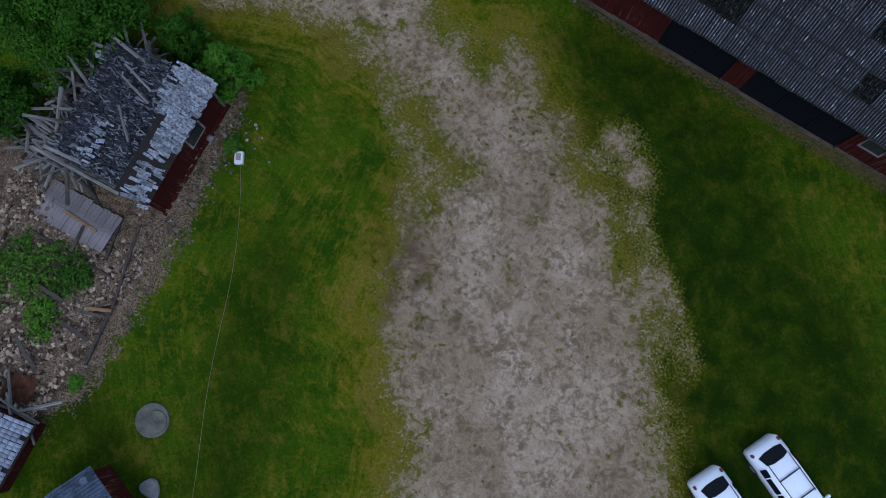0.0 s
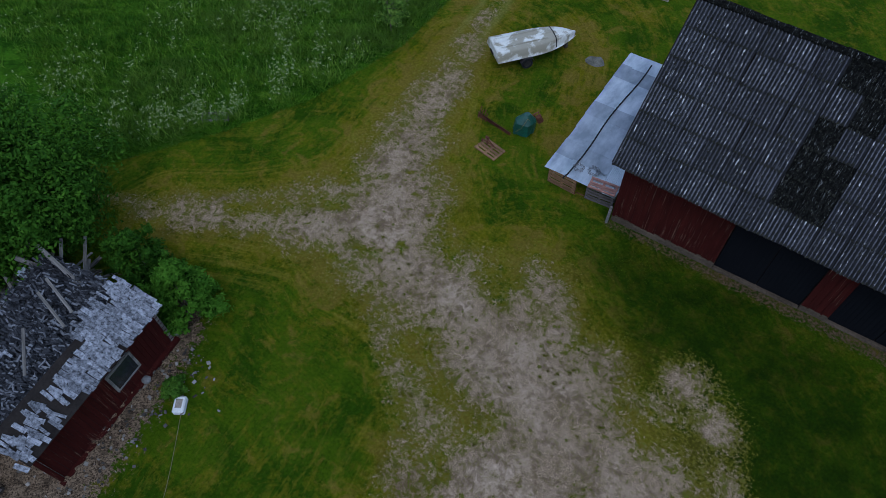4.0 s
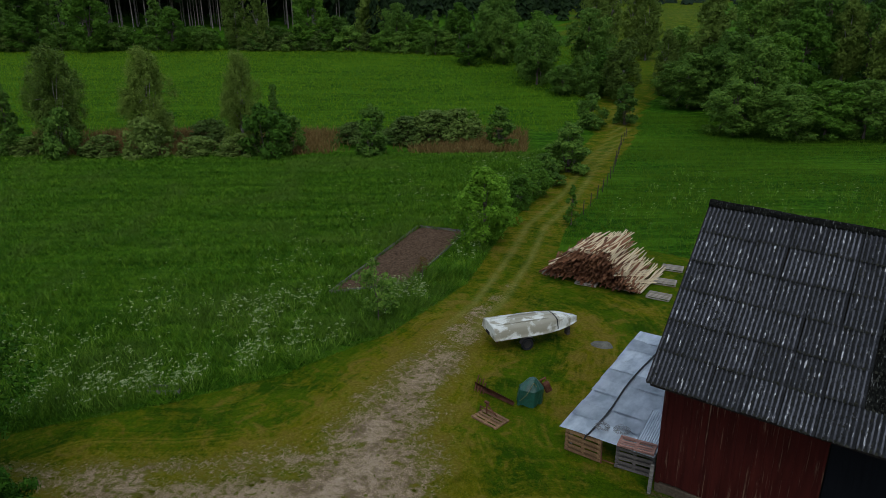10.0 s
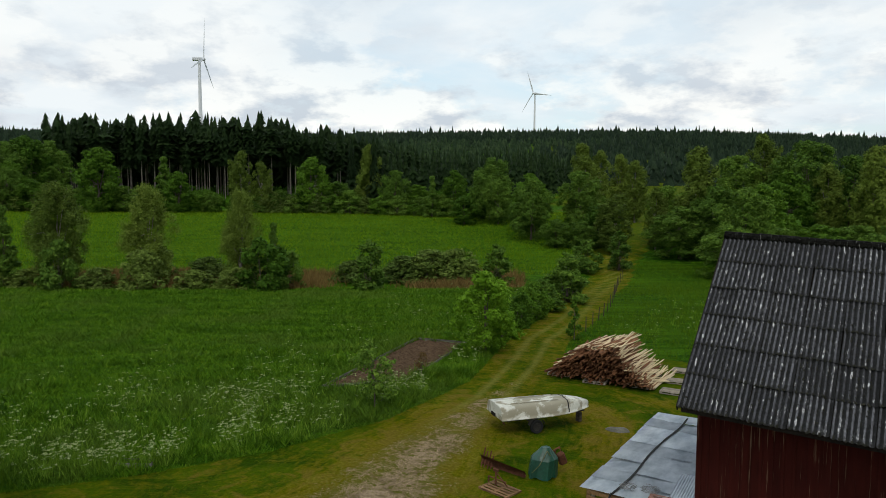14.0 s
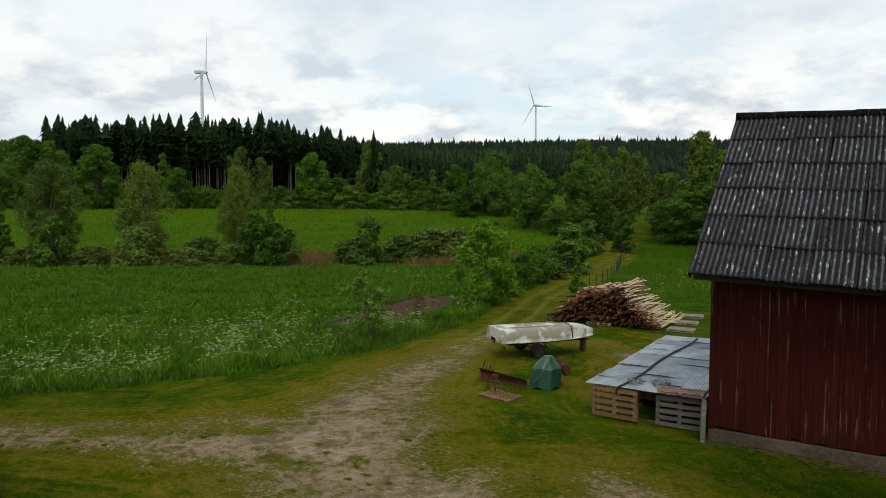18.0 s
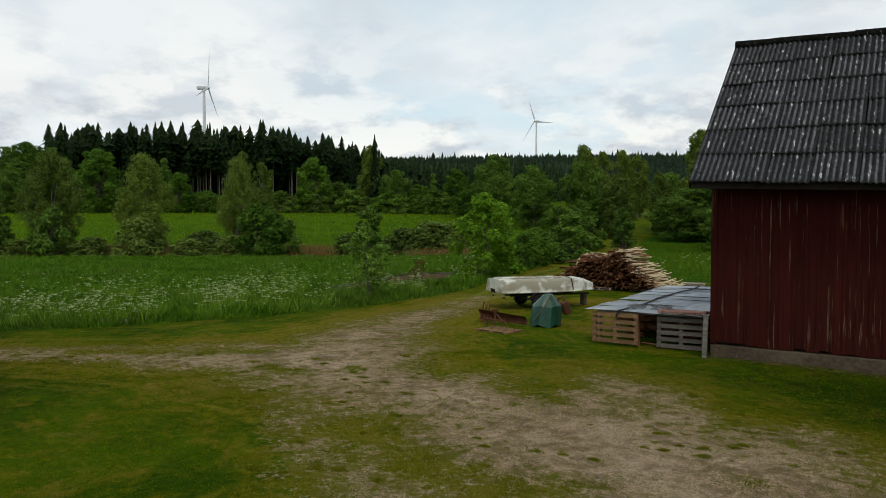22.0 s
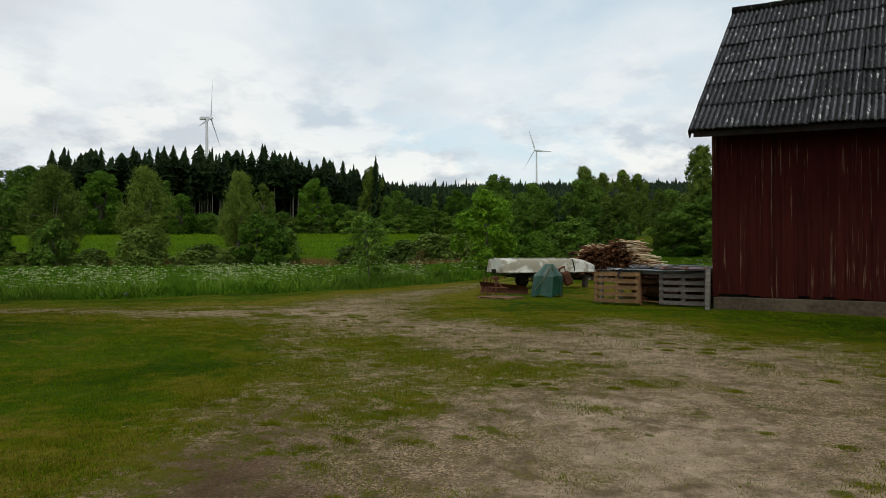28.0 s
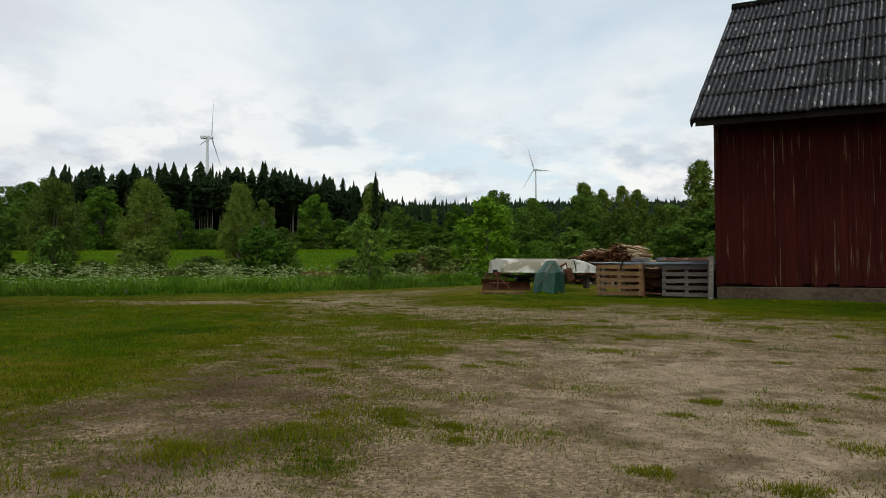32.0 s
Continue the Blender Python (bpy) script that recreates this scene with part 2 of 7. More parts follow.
    wear = n.ramp(n.math("ADD", n.math("MULTIPLY", streak, 0.8), n.math("MULTIPLY", low, 0.25)), (0.60, 0.0), (0.68, 0.85))
    red = n.mix(n.noise(n.world_space((3, 3, 0.5)), 2.2, 6, 0.6), (0.018, 0.0032, 0.0024), (0.066, 0.011, 0.0072))
    red = n.mix(0.4, red, n.mix(n.piece(), (0.5, 0.5, 0.5), (1.15, 1.1, 1.1)), "MULTIPLY")
    M["red_board"] = n.done(n.mix(wear, red, (0.17, 0.105, 0.066)), 0.9, streak, 0.5, 0.006, spec=0.1)

    # fibre cement: dark grey, lichen-spotted; shade painted into the valleys, laps and joints darkened
    n = Nodes("lichen_fibre_cement")
    v = n.world_space()
    grain, blot = n.noise(v, 16, 7, 0.78), n.noise(v, 2.2, 5, 0.6)
    base = n.mix(n.ramp(n.math("ADD", n.math("MULTIPLY", grain, 0.7), n.math("MULTIPLY", blot, 0.3)), (0.36, 0), (0.64, 1)), (0.036, 0.037, 0.040), (0.190, 0.191, 0.202))
    base = n.mix(0.9, base, n.mix(n.piece(), (0.42, 0.42, 0.45), (1.15, 1.15, 1.2)), "MULTIPLY")
    moss = n.ramp(n.noise(v, 7.5, 7, 0.78), (0.485, 0.0), (0.55, 0.97))
    drop = n.ramp(n.noise(n.world_space((4.2, 1.3, 1.3)), 2.4, 7, 0.72), (0.59, 0.0), (0.615, 1.0))
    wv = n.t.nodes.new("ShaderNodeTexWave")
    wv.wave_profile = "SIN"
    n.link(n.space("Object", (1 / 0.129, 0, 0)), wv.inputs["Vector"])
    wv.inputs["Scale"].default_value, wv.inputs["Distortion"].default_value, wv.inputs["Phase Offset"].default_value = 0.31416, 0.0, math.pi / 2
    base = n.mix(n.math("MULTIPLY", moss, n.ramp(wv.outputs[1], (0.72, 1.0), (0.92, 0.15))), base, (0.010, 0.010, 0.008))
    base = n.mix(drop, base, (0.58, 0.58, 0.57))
    # occlusion put into the colour: near black low in each wave, ridges left alone
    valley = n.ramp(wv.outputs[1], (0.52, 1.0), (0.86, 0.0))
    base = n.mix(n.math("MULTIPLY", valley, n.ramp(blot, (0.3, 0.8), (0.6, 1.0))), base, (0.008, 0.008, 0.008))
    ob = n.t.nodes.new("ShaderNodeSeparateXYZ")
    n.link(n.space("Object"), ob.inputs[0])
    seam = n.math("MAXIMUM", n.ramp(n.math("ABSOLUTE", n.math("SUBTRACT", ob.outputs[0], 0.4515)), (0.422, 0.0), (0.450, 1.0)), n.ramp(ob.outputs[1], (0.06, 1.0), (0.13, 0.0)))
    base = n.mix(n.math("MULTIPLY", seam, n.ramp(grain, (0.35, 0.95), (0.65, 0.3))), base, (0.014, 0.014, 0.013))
    M["roof_sheet"] = n.done(base, 0.75, grain, 0.9, 0.025, spec=0.22)

    n = Nodes("mossy_black_sheet")
    v = n.world_space()
    grain = n.noise(v, 9, 7, 0.75)
    col = n.mix(n.ramp(grain, (0.45, 0), (0.7, 1)), (0.004, 0.004, 0.0035), (0.022, 0.022, 0.018))
    col = n.mix(n.ramp(n.noise(n.world_space((7, 1.3, 1.3)), 2.6, 6, 0.75), (0.585, 0), (0.64, 0.9)), col, (0.20, 0.20, 0.185))
    M["roof_moss"] = n.done(col, 0.95, grain, 0.9, 0.03, spec=0.03)

    # galvanised sheet with dull and bright fields
    n = Nodes("galvanised_sheet")
    v = n.world_space()
    sp, st = n.noise(v, 14, 4), n.noise(n.world_space((1.2, 0.6, 1)), 1.3, 5, 0.6)
    col = n.mix(n.ramp(st, (0.35, 0), (0.62, 1)), (0.44, 0.50, 0.56), (0.76, 0.81, 0.86))
    col = n.mix(0.6, col, n.mix(n.piece(), (0.4, 0.42, 0.45), (1.25, 1.25, 1.25)), "MULTIPLY")
    col = n.mix(n.ramp(n.noise(v, 5, 6, 0.7), (0.66, 0), (0.74, 0.7)), col, (0.17, 0.13, 0.10))
    M["tin"] = n.done(col, n.ramp(st, (0.3, 0.5), (0.7, 0.34)), sp, 0.08, 0.01, 0.35)

    # grp boat hull, white, with algae stain and worn gel coat
    n = Nodes("stained_white_hull")
    v = n.space("Object")
    st = n.noise(v, 1.1, 6, 0.62, 0.4)
    col = n.mix(n.noise(v, 7, 5), (0.48, 0.47, 0.40), (0.72, 0.71, 0.63))
    col = n.mix(n.ramp(st, (0.49, 0), (0.555, 0.85)), col, (0.24, 0.21, 0.13))
    col = n.mix(n.ramp(n.noise(v, 15, 6, 0.7), (0.6, 0), (0.7, 0.7)), col, (0.15, 0.135, 0.10))
    M["hull"] = n.done(col, 0.5, st, 0.05, 0.01)

    # birch bark like split shingles, silvery
    n = Nodes("silver_shingles")
    v = n.world_space()
    col = n.mix(n.ramp(n.noise(v, 9, 6, 0.75), (0.36, 0), (0.62, 1)), (0.042, 0.043, 0.046), (0.33, 0.335, 0.35))
    col = n.mix(0.7, col, n.mix(n.piece(), (0.35, 0.35, 0.36), (1.2, 1.2, 1.2)), "MULTIPLY")
    M["shingle"] = n.done(col, 0.85, n.noise(n.world_space((4, 1, 1)), 9, 5), 0.5, 0.01, spec=0.15)
    n = Nodes("fallen_shingles")
    col = n.ramp(n.island(), (0.0, (0.012, 0.012, 0.013)), (0.7, (0.055, 0.055, 0.058)), (1.0, (0.22, 0.222, 0.23)))
    col = n.mix(0.6, col, n.mix(n.noise(n.world_space(), 8, 5, 0.7), (0.3, 0.3, 0.3), (1.2, 1.2, 1.2)), "MULTIPLY")
    M["litter"] = n.done(col, 0.9, spec=0.1)

    def leaf(name, a, b, c):
        n = Nodes(name)
        r = n.island()
        big = n.math("ADD", n.math("MULTIPLY", n.noise(n.world_space(), 0.55, 3), 0.4), n.math("MULTIPLY", n.ramp(n.noise(n.world_space(), 2.1, 4, 0.6), (0.35, 0.0), (0.65, 1.0)), 0.6))
        col = n.ramp(n.math("ADD", n.math("MULTIPLY", r, 0.5), n.math("MULTIPLY", big, 0.5)), (0.1, a), (0.5, b), (0.95, c))
        col = n.mix(0.6, col, n.mix(n.piece(), (0.42, 0.50, 0.45), (1.38, 1.30, 1.1)), "MULTIPLY")
        n.b.inputs["Transmission Weight"].default_value = 0.0
        m = n.done(col, 0.7, spec=0.06)
        tr, add = n.t.nodes.new("ShaderNodeBsdfTranslucent"), n.t.nodes.new("ShaderNodeMixShader")
        n.link(col, tr.inputs[0])
        add.inputs[0].default_value = 0.24
        n.link(n.b.outputs[0], add.inputs[1])
        n.link(tr.outputs[0], add.inputs[2])
        n.link(add.outputs[0], n.t.nodes["Material Output"].inputs[0])
        return m

    M["leaf_maple"] = leaf("maple_leaves", (0.032, 0.076, 0.007), (0.068, 0.148, 0.014), (0.135, 0.248, 0.026))
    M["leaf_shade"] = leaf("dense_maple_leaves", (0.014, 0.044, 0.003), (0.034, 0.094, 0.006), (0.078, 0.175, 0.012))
    M["leaf_bright"] = leaf("bright_young_leaves", (0.078, 0.178, 0.009), (0.150, 0.300, 0.018), (0.250, 0.415, 0.036))
    M["leaf_birch"] = leaf("birch_leaves", (0.055, 0.092, 0.013), (0.112, 0.166, 0.026), (0.19, 0.25, 0.048))
    M["leaf_alder"] = leaf("alder_leaves", (0.038, 0.084, 0.012), (0.086, 0.166, 0.022), (0.178, 0.276, 0.043))
    M["leaf_grey"] = leaf("willow_leaves", (0.060, 0.098, 0.020), (0.115, 0.172, 0.034), (0.19, 0.25, 0.06))
    M["leaf_copper"] = leaf("copper_leaves", (0.05, 0.032, 0.012), (0.10, 0.062, 0.02), (0.16, 0.11, 0.035))
    M["leaf_elder"] = leaf("elder_leaves", (0.042, 0.112, 0.006), (0.088, 0.205, 0.012), (0.155, 0.31, 0.024))
    M["mossy_concrete"] = plain("mossy_concrete", (0.055, 0.053, 0.038), (0.16, 0.15, 0.115), 8, 0.9, 0.5)
    M["needles"] = leaf("spruce_needles", (0.006, 0.014, 0.005), (0.012, 0.026, 0.008), (0.024, 0.045, 0.014))
    # hill canopies: the blue haze of distance is mixed into these greens
    M["far_canopy"] = leaf("far_forest", (0.010, 0.020, 0.012), (0.019, 0.036, 0.020), (0.040, 0.064, 0.032))
    M["mid_canopy"] = leaf("young_forest", (0.014, 0.029, 0.014), (0.027, 0.051, 0.022), (0.055, 0.085, 0.036))
    n = Nodes("lawn_blades")
    v = n.world_space()
    r = n.island()
    p1, p2, p3 = n.noise(v, 1.1, 6, 0.68, 0.7), n.noise(v, 3.4, 6, 0.7, 0.5), n.noise(v, 0.35, 5, 0.6, 0.6)
    col = n.mix(r, (0.032, 0.066, 0.0014), (0.122, 0.188, 0.0032))
    col = n.mix(n.ramp(p3, (0.40, 0.55), (0.55, 0.0)), col, n.mix(r, (0.010, 0.032, 0.0009), (0.040, 0.092, 0.0018)))
    col = n.mix(n.ramp(n.math("ADD", n.math("MULTIPLY", p1, 0.55), n.math("MULTIPLY", p2, 0.45)), (0.49, 0), (0.60, 0.95)), col, n.mix(r, (0.062, 0.070, 0.0023), (0.205, 0.200, 0.0081)))
    col = n.mix(n.ramp(n.math("ADD", n.math("MULTIPLY", p3, 0.3), n.math("MULTIPLY", p2, 0.7)), (0.56, 0), (0.64, 0.85)), col, n.mix(r, (0.085, 0.065, 0.0099), (0.23, 0.175, 0.0315)))
    M["grass_blade"] = n.done(col, 0.8, spec=0.04)
    n = Nodes("swathed_meadow_blades")
    r = n.island()
    swath = n.noise(n.turned_space(-33, (0.10, 1.05, 1)), 1.0, 5, 0.66, 0.5)
    patch = n.noise(n.world_space(), 0.11, 5, 0.6, 0.6)
    col = n.ramp(n.math("ADD", n.math("MULTIPLY", r, 0.55), n.math("MULTIPLY", n.ramp(n.noise(n.world_space(), 1.8, 4, 0.6), (0.35, 0.0), (0.65, 1.0)), 0.45)), (0.05, (0.024, 0.072, 0.0036)), (0.5, (0.067, 0.155, 0.0063)), (0.95, (0.148, 0.240, 0.0140)))
    col = n.mix(n.ramp(swath, (0.42, 0.5), (0.54, 0.0)), col, (0.024, 0.078, 0.0036))
    col = n.mix(n.ramp(patch, (0.50, 0.0), (0.62, 0.5)), col, (0.085, 0.135, 0.018))
    M["meadow_blade"] = n.done(col, 0.7, spec=0.06)
    M["paddock_blade"] = leaf("paddock_blades", (0.050, 0.105, 0.0045), (0.100, 0.178, 0.0081), (0.185, 0.265, 0.0180))
    M["weed"] = leaf("low_weeds", (0.050, 0.064, 0.0027), (0.105, 0.118, 0.0059), (0.20, 0.19, 0.0144))
    M["field_blade"] = leaf("cropped_field_grass", (0.050, 0.105, 0.0036), (0.100, 0.180, 0.0063), (0.17, 0.245, 0.0113))
    M["parsley"] = leaf("parsley_leaves", (0.06, 0.13, 0.012), (0.11, 0.21, 0.02), (0.19, 0.30, 0.04))
    M["stubble"] = leaf("short_dry_grass", (0.060, 0.064, 0.0040), (0.120, 0.121, 0.0080), (0.20, 0.185, 0.0150))
    M["dry_blade"] = leaf("dry_reed", (0.12, 0.076, 0.024), (0.20, 0.130, 0.045), (0.30, 0.205, 0.08))
    n = Nodes("white_umbels")
    M["umbel"] = n.done(n.mix(n.island(), (0.14, 0.23, 0.05), (0.40, 0.44, 0.20)), 0.8)

    n = Nodes("loose_pebbles")
    M["pebble"] = n.done(n.ramp(n.island(), (0.0, (0.085, 0.056, 0.036)), (0.6, (0.170, 0.118, 0.074)), (1.0, (0.29, 0.225, 0.150))), 0.9, spec=0.1)

    # one sheet of ground
    n = Nodes("ground_cover")
    v = n.world_space()
    g, dry, fld, bed, track, rub, dark_lawn = (n.attr(k) for k in ("gravel", "dry", "field", "bed", "track", "rubble", "dark_lawn"))
    soil = n.attr("soil")
    n1, n2, n3, n4 = n.noise(v, 0.35, 5, 0.6, 0.6), n.noise(v, 1.5, 7, 0.68, 0.3), n.noise(v, 8, 6, 0.7), n.noise(v, 45, 5, 0.7)
    mid = n.noise(v, 0.8, 6, 0.62, 0.4)
    p1, p2 = n.noise(v, 1.1, 6, 0.68, 0.7), n.noise(v, 3.4, 6, 0.7, 0.5)
    # mowing streaks follow the edge of the gravel
    arc = n.t.nodes.new("ShaderNodeCombineXYZ")
    n.put(arc.inputs[0], n.math("MULTIPLY", n.attr("sweep"), 1.7))
    n.put(arc.inputs[1], n.math("MULTIPLY", n.attr("along"), 0.30))
    streak = n.math("ADD", n.math("MULTIPLY", n.noise(arc.outputs[0], 1.5, 6, 0.68, 1.2), 0.7), n.math("MULTIPLY", p2, 0.3))
    fine = n.ramp(n.math("ADD", n.math("MULTIPLY", n3, 0.6), n.math("MULTIPLY", n4, 0.4)), (0.30, 0), (0.70, 1))
    lawn = n.mix(fine, (0.024, 0.050, 0.0009), (0.082, 0.135, 0.0023))
    olive = n.mix(fine, (0.074, 0.070, 0.0014), (0.205, 0.175, 0.0045))
    brown = n.mix(fine, (0.080, 0.060, 0.0081), (0.245, 0.180, 0.0293))
    straw = n.mix(fine, (0.085, 0.078, 0.0072), (0.265, 0.225, 0.0315))
    lawn = n.mix(n.ramp(n1, (0.40, 0.85), (0.55, 0.0)), lawn, n.mix(fine, (0.008, 0.026, 0.0009), (0.034, 0.080, 0.0018)))
    psum = n.math("ADD", n.math("MULTIPLY", dry, 0.16), n.math("ADD", n.math("MULTIPLY", n.math("ADD", mid, n.math("MULTIPLY", streak, 1.6)), 0.2), n.math("ADD", n.math("MULTIPLY", p1, 0.28), n.math("MULTIPLY", p2, 0.2))))
    lawn = n.mix(n.ramp(psum, (0.49, 0), (0.63, 0.9)), lawn, olive)
    lawn = n.mix(n.math("MULTIPLY", n.ramp(streak, (0.51, 0), (0.61, 0.65)), n.ramp(dry, (0.0, 0.25), (0.6, 1.0))), lawn, straw)
    lawn = n.mix(n.ramp(n.math("ADD", n.math("MULTIPLY", n1, 0.3), n.math("ADD", n.math("MULTIPLY", p1, 0.7), n.math("MULTIPLY", dry, 0.12))), (0.545, 0), (0.65, 0.75)), lawn, brown)
    fleck = n.math("MULTIPLY", n.ramp(n.noise(v, 5.5, 4, 0.6, 2.2), (0.60, 0), (0.66, 0.55)), n.ramp(p1, (0.44, 0), (0.58, 1)))
    lawn = n.mix(fleck, lawn, straw)
    lawn = n.mix(n.ramp(streak, (0.38, 0.4), (0.46, 0.0)), lawn, n.mix(fine, (0.012, 0.032, 0.0009), (0.045, 0.088, 0.0018)))
    # darker green along the barn side and two stretches near the cottage
    lawn = n.mix(n.math("MULTIPLY", dark_lawn, n.ramp(mid, (0.36, 1.0), (0.62, 0.65))), lawn, n.mix(fine, (0.005, 0.013, 0.0009), (0.020, 0.041, 0.0014)))
    meadow = n.mix(n.ramp(n3, (0.34, 0), (0.66, 1)), (0.012, 0.050, 0.0018), (0.070, 0.178, 0.0063))
    meadow = n.mix(n.ramp(n2, (0.44, 0.8), (0.54, 0.0)), meadow, (0.011, 0.040, 0.0023))
    meadow = n.mix(n.math("MULTIPLY", n.ramp(p1, (0.60, 0), (0.68, 0.6)), n.ramp(n1, (0.5, 0), (0.6, 1))), meadow, (0.085, 0.062, 0.0126))
    meadow = n.mix(n.ramp(n.noise(n.turned_space(-33, (0.5, 1.6, 1)), 0.12, 6, 0.65, 0.5), (0.42, 0.0), (0.6, 0.6)), meadow, (0.070, 0.150, 0.0054))
    # swaths left by the last cut
    swath = n.noise(n.turned_space(-33, (0.10, 1.05, 1)), 1.0, 5, 0.66, 0.5)
    meadow = n.mix(n.ramp(swath, (0.44, 0.5), (0.54, 0.0)), meadow, (0.012, 0.044, 0.0023))
    meadow = n.mix(n.ramp(swath, (0.52, 0.0), (0.64, 0.4)), meadow, (0.066, 0.150, 0.0054))
    base = n.mix(n.ramp(n.math("ADD", fld, n.math("MULTIPLY", n.math("SUBTRACT", n2, 0.5), 0.4)), (0.42, 0), (0.58, 1)), lawn, meadow)
    peb = n.voronoi(n.world_space(), 55)
    stone = n.mix(n.ramp(peb.outputs["Color"], (0.12, 0), (0.88, 1)), (0.130, 0.095, 0.058), (0.56, 0.44, 0.285))
    stone = n.mix(n.ramp(n4, (0.36, 0.8), (0.50, 0.0)), stone, (0.090, 0.066, 0.042))
    stone = n.mix(n.math("MULTIPLY", n.ramp(n1, (0.42, 0.0), (0.58, 0.8)), n.ramp(g, (0.62, 0.1), (0.85, 1.0))), stone, n.mix(n.ramp(n3, (0.3, 0.0), (0.7, 1.0)), (0.27, 0.214, 0.142), (0.68, 0.555, 0.40)))
    stone = n.mix(n.ramp(n.math("ADD", n.math("MULTIPLY", p1, 0.5), n.math("MULTIPLY", p2, 0.5)), (0.48, 0.0), (0.58, 0.8)), stone, n.mix(n3, (0.082, 0.058, 0.036), (0.225, 0.168, 0.110)))
    film = n.math("MULTIPLY", n.ramp(p2, (0.40, 0.0), (0.55, 1.0)), n.ramp(n3, (0.43, 0.0), (0.58, 0.85)))
    stone = n.mix(n.math("MULTIPLY", film, n.ramp(g, (0.55, 1.0), (0.95, 0.45))), stone, n.mix(fine, (0.060, 0.059, 0.008), (0.190, 0.175, 0.036)))
    stone = n.mix(soil, stone, n.mix(fine, (0.055, 0.034, 0.022), (0.175, 0.112, 0.078)))
    stone = n.mix(1.0, stone, (1.03, 0.95, 0.92), "MULTIPLY")
    n2s, n3s = n.ramp(n2, (0.33, 0.0), (0.67, 1.0)), n.ramp(n3, (0.33, 0.0), (0.67, 1.0))
    edge = n.math("ADD", g, n.math("ADD", n.math("MULTIPLY", n.math("SUBTRACT", n3s, 0.5), 0.30), n.math("MULTIPLY", n.math("SUBTRACT", n.ramp(n4, (0.3, 0.0), (0.7, 1.0)), 0.5), 0.14)))
    base = n.mix(n.math("MULTIPLY", n.ramp(edge, (0.34, 0), (0.46, 0.65)), n.ramp(p2, (0.40, 0.3), (0.55, 1.0))), base, n.mix(n.ramp(n3, (0.4, 0), (0.6, 1)), olive, straw))
    gm = n.ramp(edge, (0.44, 0), (0.56, 1))
    base = n.mix(gm, base, stone)
    # low weeds standing in the gravel, singly and in mats
    cell = n.voronoi(n.world_space((1, 1, 0.01)), 2.6)
    dot = n.ramp(n.math("ADD", n.math("ADD", cell.outputs["Distance"], n.math("MULTIPLY", n3, 0.4)), n.math("MULTIPLY", cell.outputs["Color"], 0.45)), (0.42, 1.0), (0.50, 0.0))
    mat = n.ramp(n.math("ADD", p2, n.math("MULTIPLY", n.math("SUBTRACT", 0.66, g), 0.45)), (0.57, 0.0), (0.62, 1.0))
    weed = n.math("MAXIMUM", n.math("MULTIPLY", dot, n.ramp(n.noise(v, 0.5, 3), (0.40, 0.0), (0.48, 1.0))), mat)
    base = n.mix(n.math("MULTIPLY", n.math("MULTIPLY", weed, gm), n.ramp(n4, (0.3, 0.6), (0.6, 1.0))), base, n.mix(fine, (0.046, 0.056, 0.004), (0.150, 0.155, 0.014)))
    worn = n.mix(fine, (0.115, 0.115, 0.016), (0.27, 0.245, 0.058))
    base = n.mix(n.math("MULTIPLY", track, n.ramp(n2, (0.3, 0.25), (0.65, 0.95))), base, worn)
    base = n.mix(n.ramp(n.math("ADD", bed, n.math("MULTIPLY", n.math("SUBTRACT", n3, 0.5), 0.9)), (0.42, 0), (0.58, 1)), base, n.mix(n.ramp(n3, (0.35, 0), (0.65, 1)), (0.045, 0.028, 0.016), (0.165, 0.105, 0.064)))
    rb = n.mix(n.ramp(n.voronoi(n.world_space(), 24).outputs["Color"], (0.1, 0), (0.95, 1)), (0.034, 0.023, 0.014), (0.33, 0.235, 0.145))
    rb = n.mix(n.ramp(p1, (0.40, 0.5), (0.50, 0.0)), rb, (0.026, 0.020, 0.014))
    base = n.mix(n.ramp(n.math("ADD", rub, n.math("ADD", n.math("MULTIPLY", n.math("SUBTRACT", n3s, 0.5), 0.5), n.math("MULTIPLY", n.math("SUBTRACT", n2s, 0.5), 0.5))), (0.44, 0), (0.56, 1)), base, rb)
    hgt = n.math("ADD", n.math("MULTIPLY", n3, 0.6), n.math("ADD", n.math("MULTIPLY", n4, 0.35), n.math("MULTIPLY", peb.outputs["Distance"], 0.5)))
    M["ground"] = n.done(base, 0.95, hgt, 0.9, 0.07, spec=0.02)
    return M


M = make_materials()

# ---------------------------------------------------------------- geometry helpers
def empty(name, m, label, category, group="", kind=""):
    ob = new(name)
    ob.empty_display_size = 0.2
    ob.matrix_world = m
    return tagged(ob, label, category, group, kind)


def mesh_of(name, bm, material):
    me = bpy.data.meshes.new(name)
    bm.to_mesh(me)
    bm.free()
    if material:
        me.materials.append(material)
    return me


def part(name, data, material=None, parent=None, label="", m=None, kind=""):
    """Links a bmesh or a finished mesh as one object under a thing or a part."""
    me = mesh_of(name, data, material) if isinstance(data, bmesh.types.BMesh) else data
    ob = new(name, me)
    if parent is not None:
        ob.parent = parent
    if m is not None:
        ob.matrix_basis = m
    return tagged(ob, label, kind=kind)


def thing(name, data, material, label, category, m=None, group="", kind=""):
    ob = part(name, data, material, None, "", m)
    return tagged(ob, label, category, group, kind)


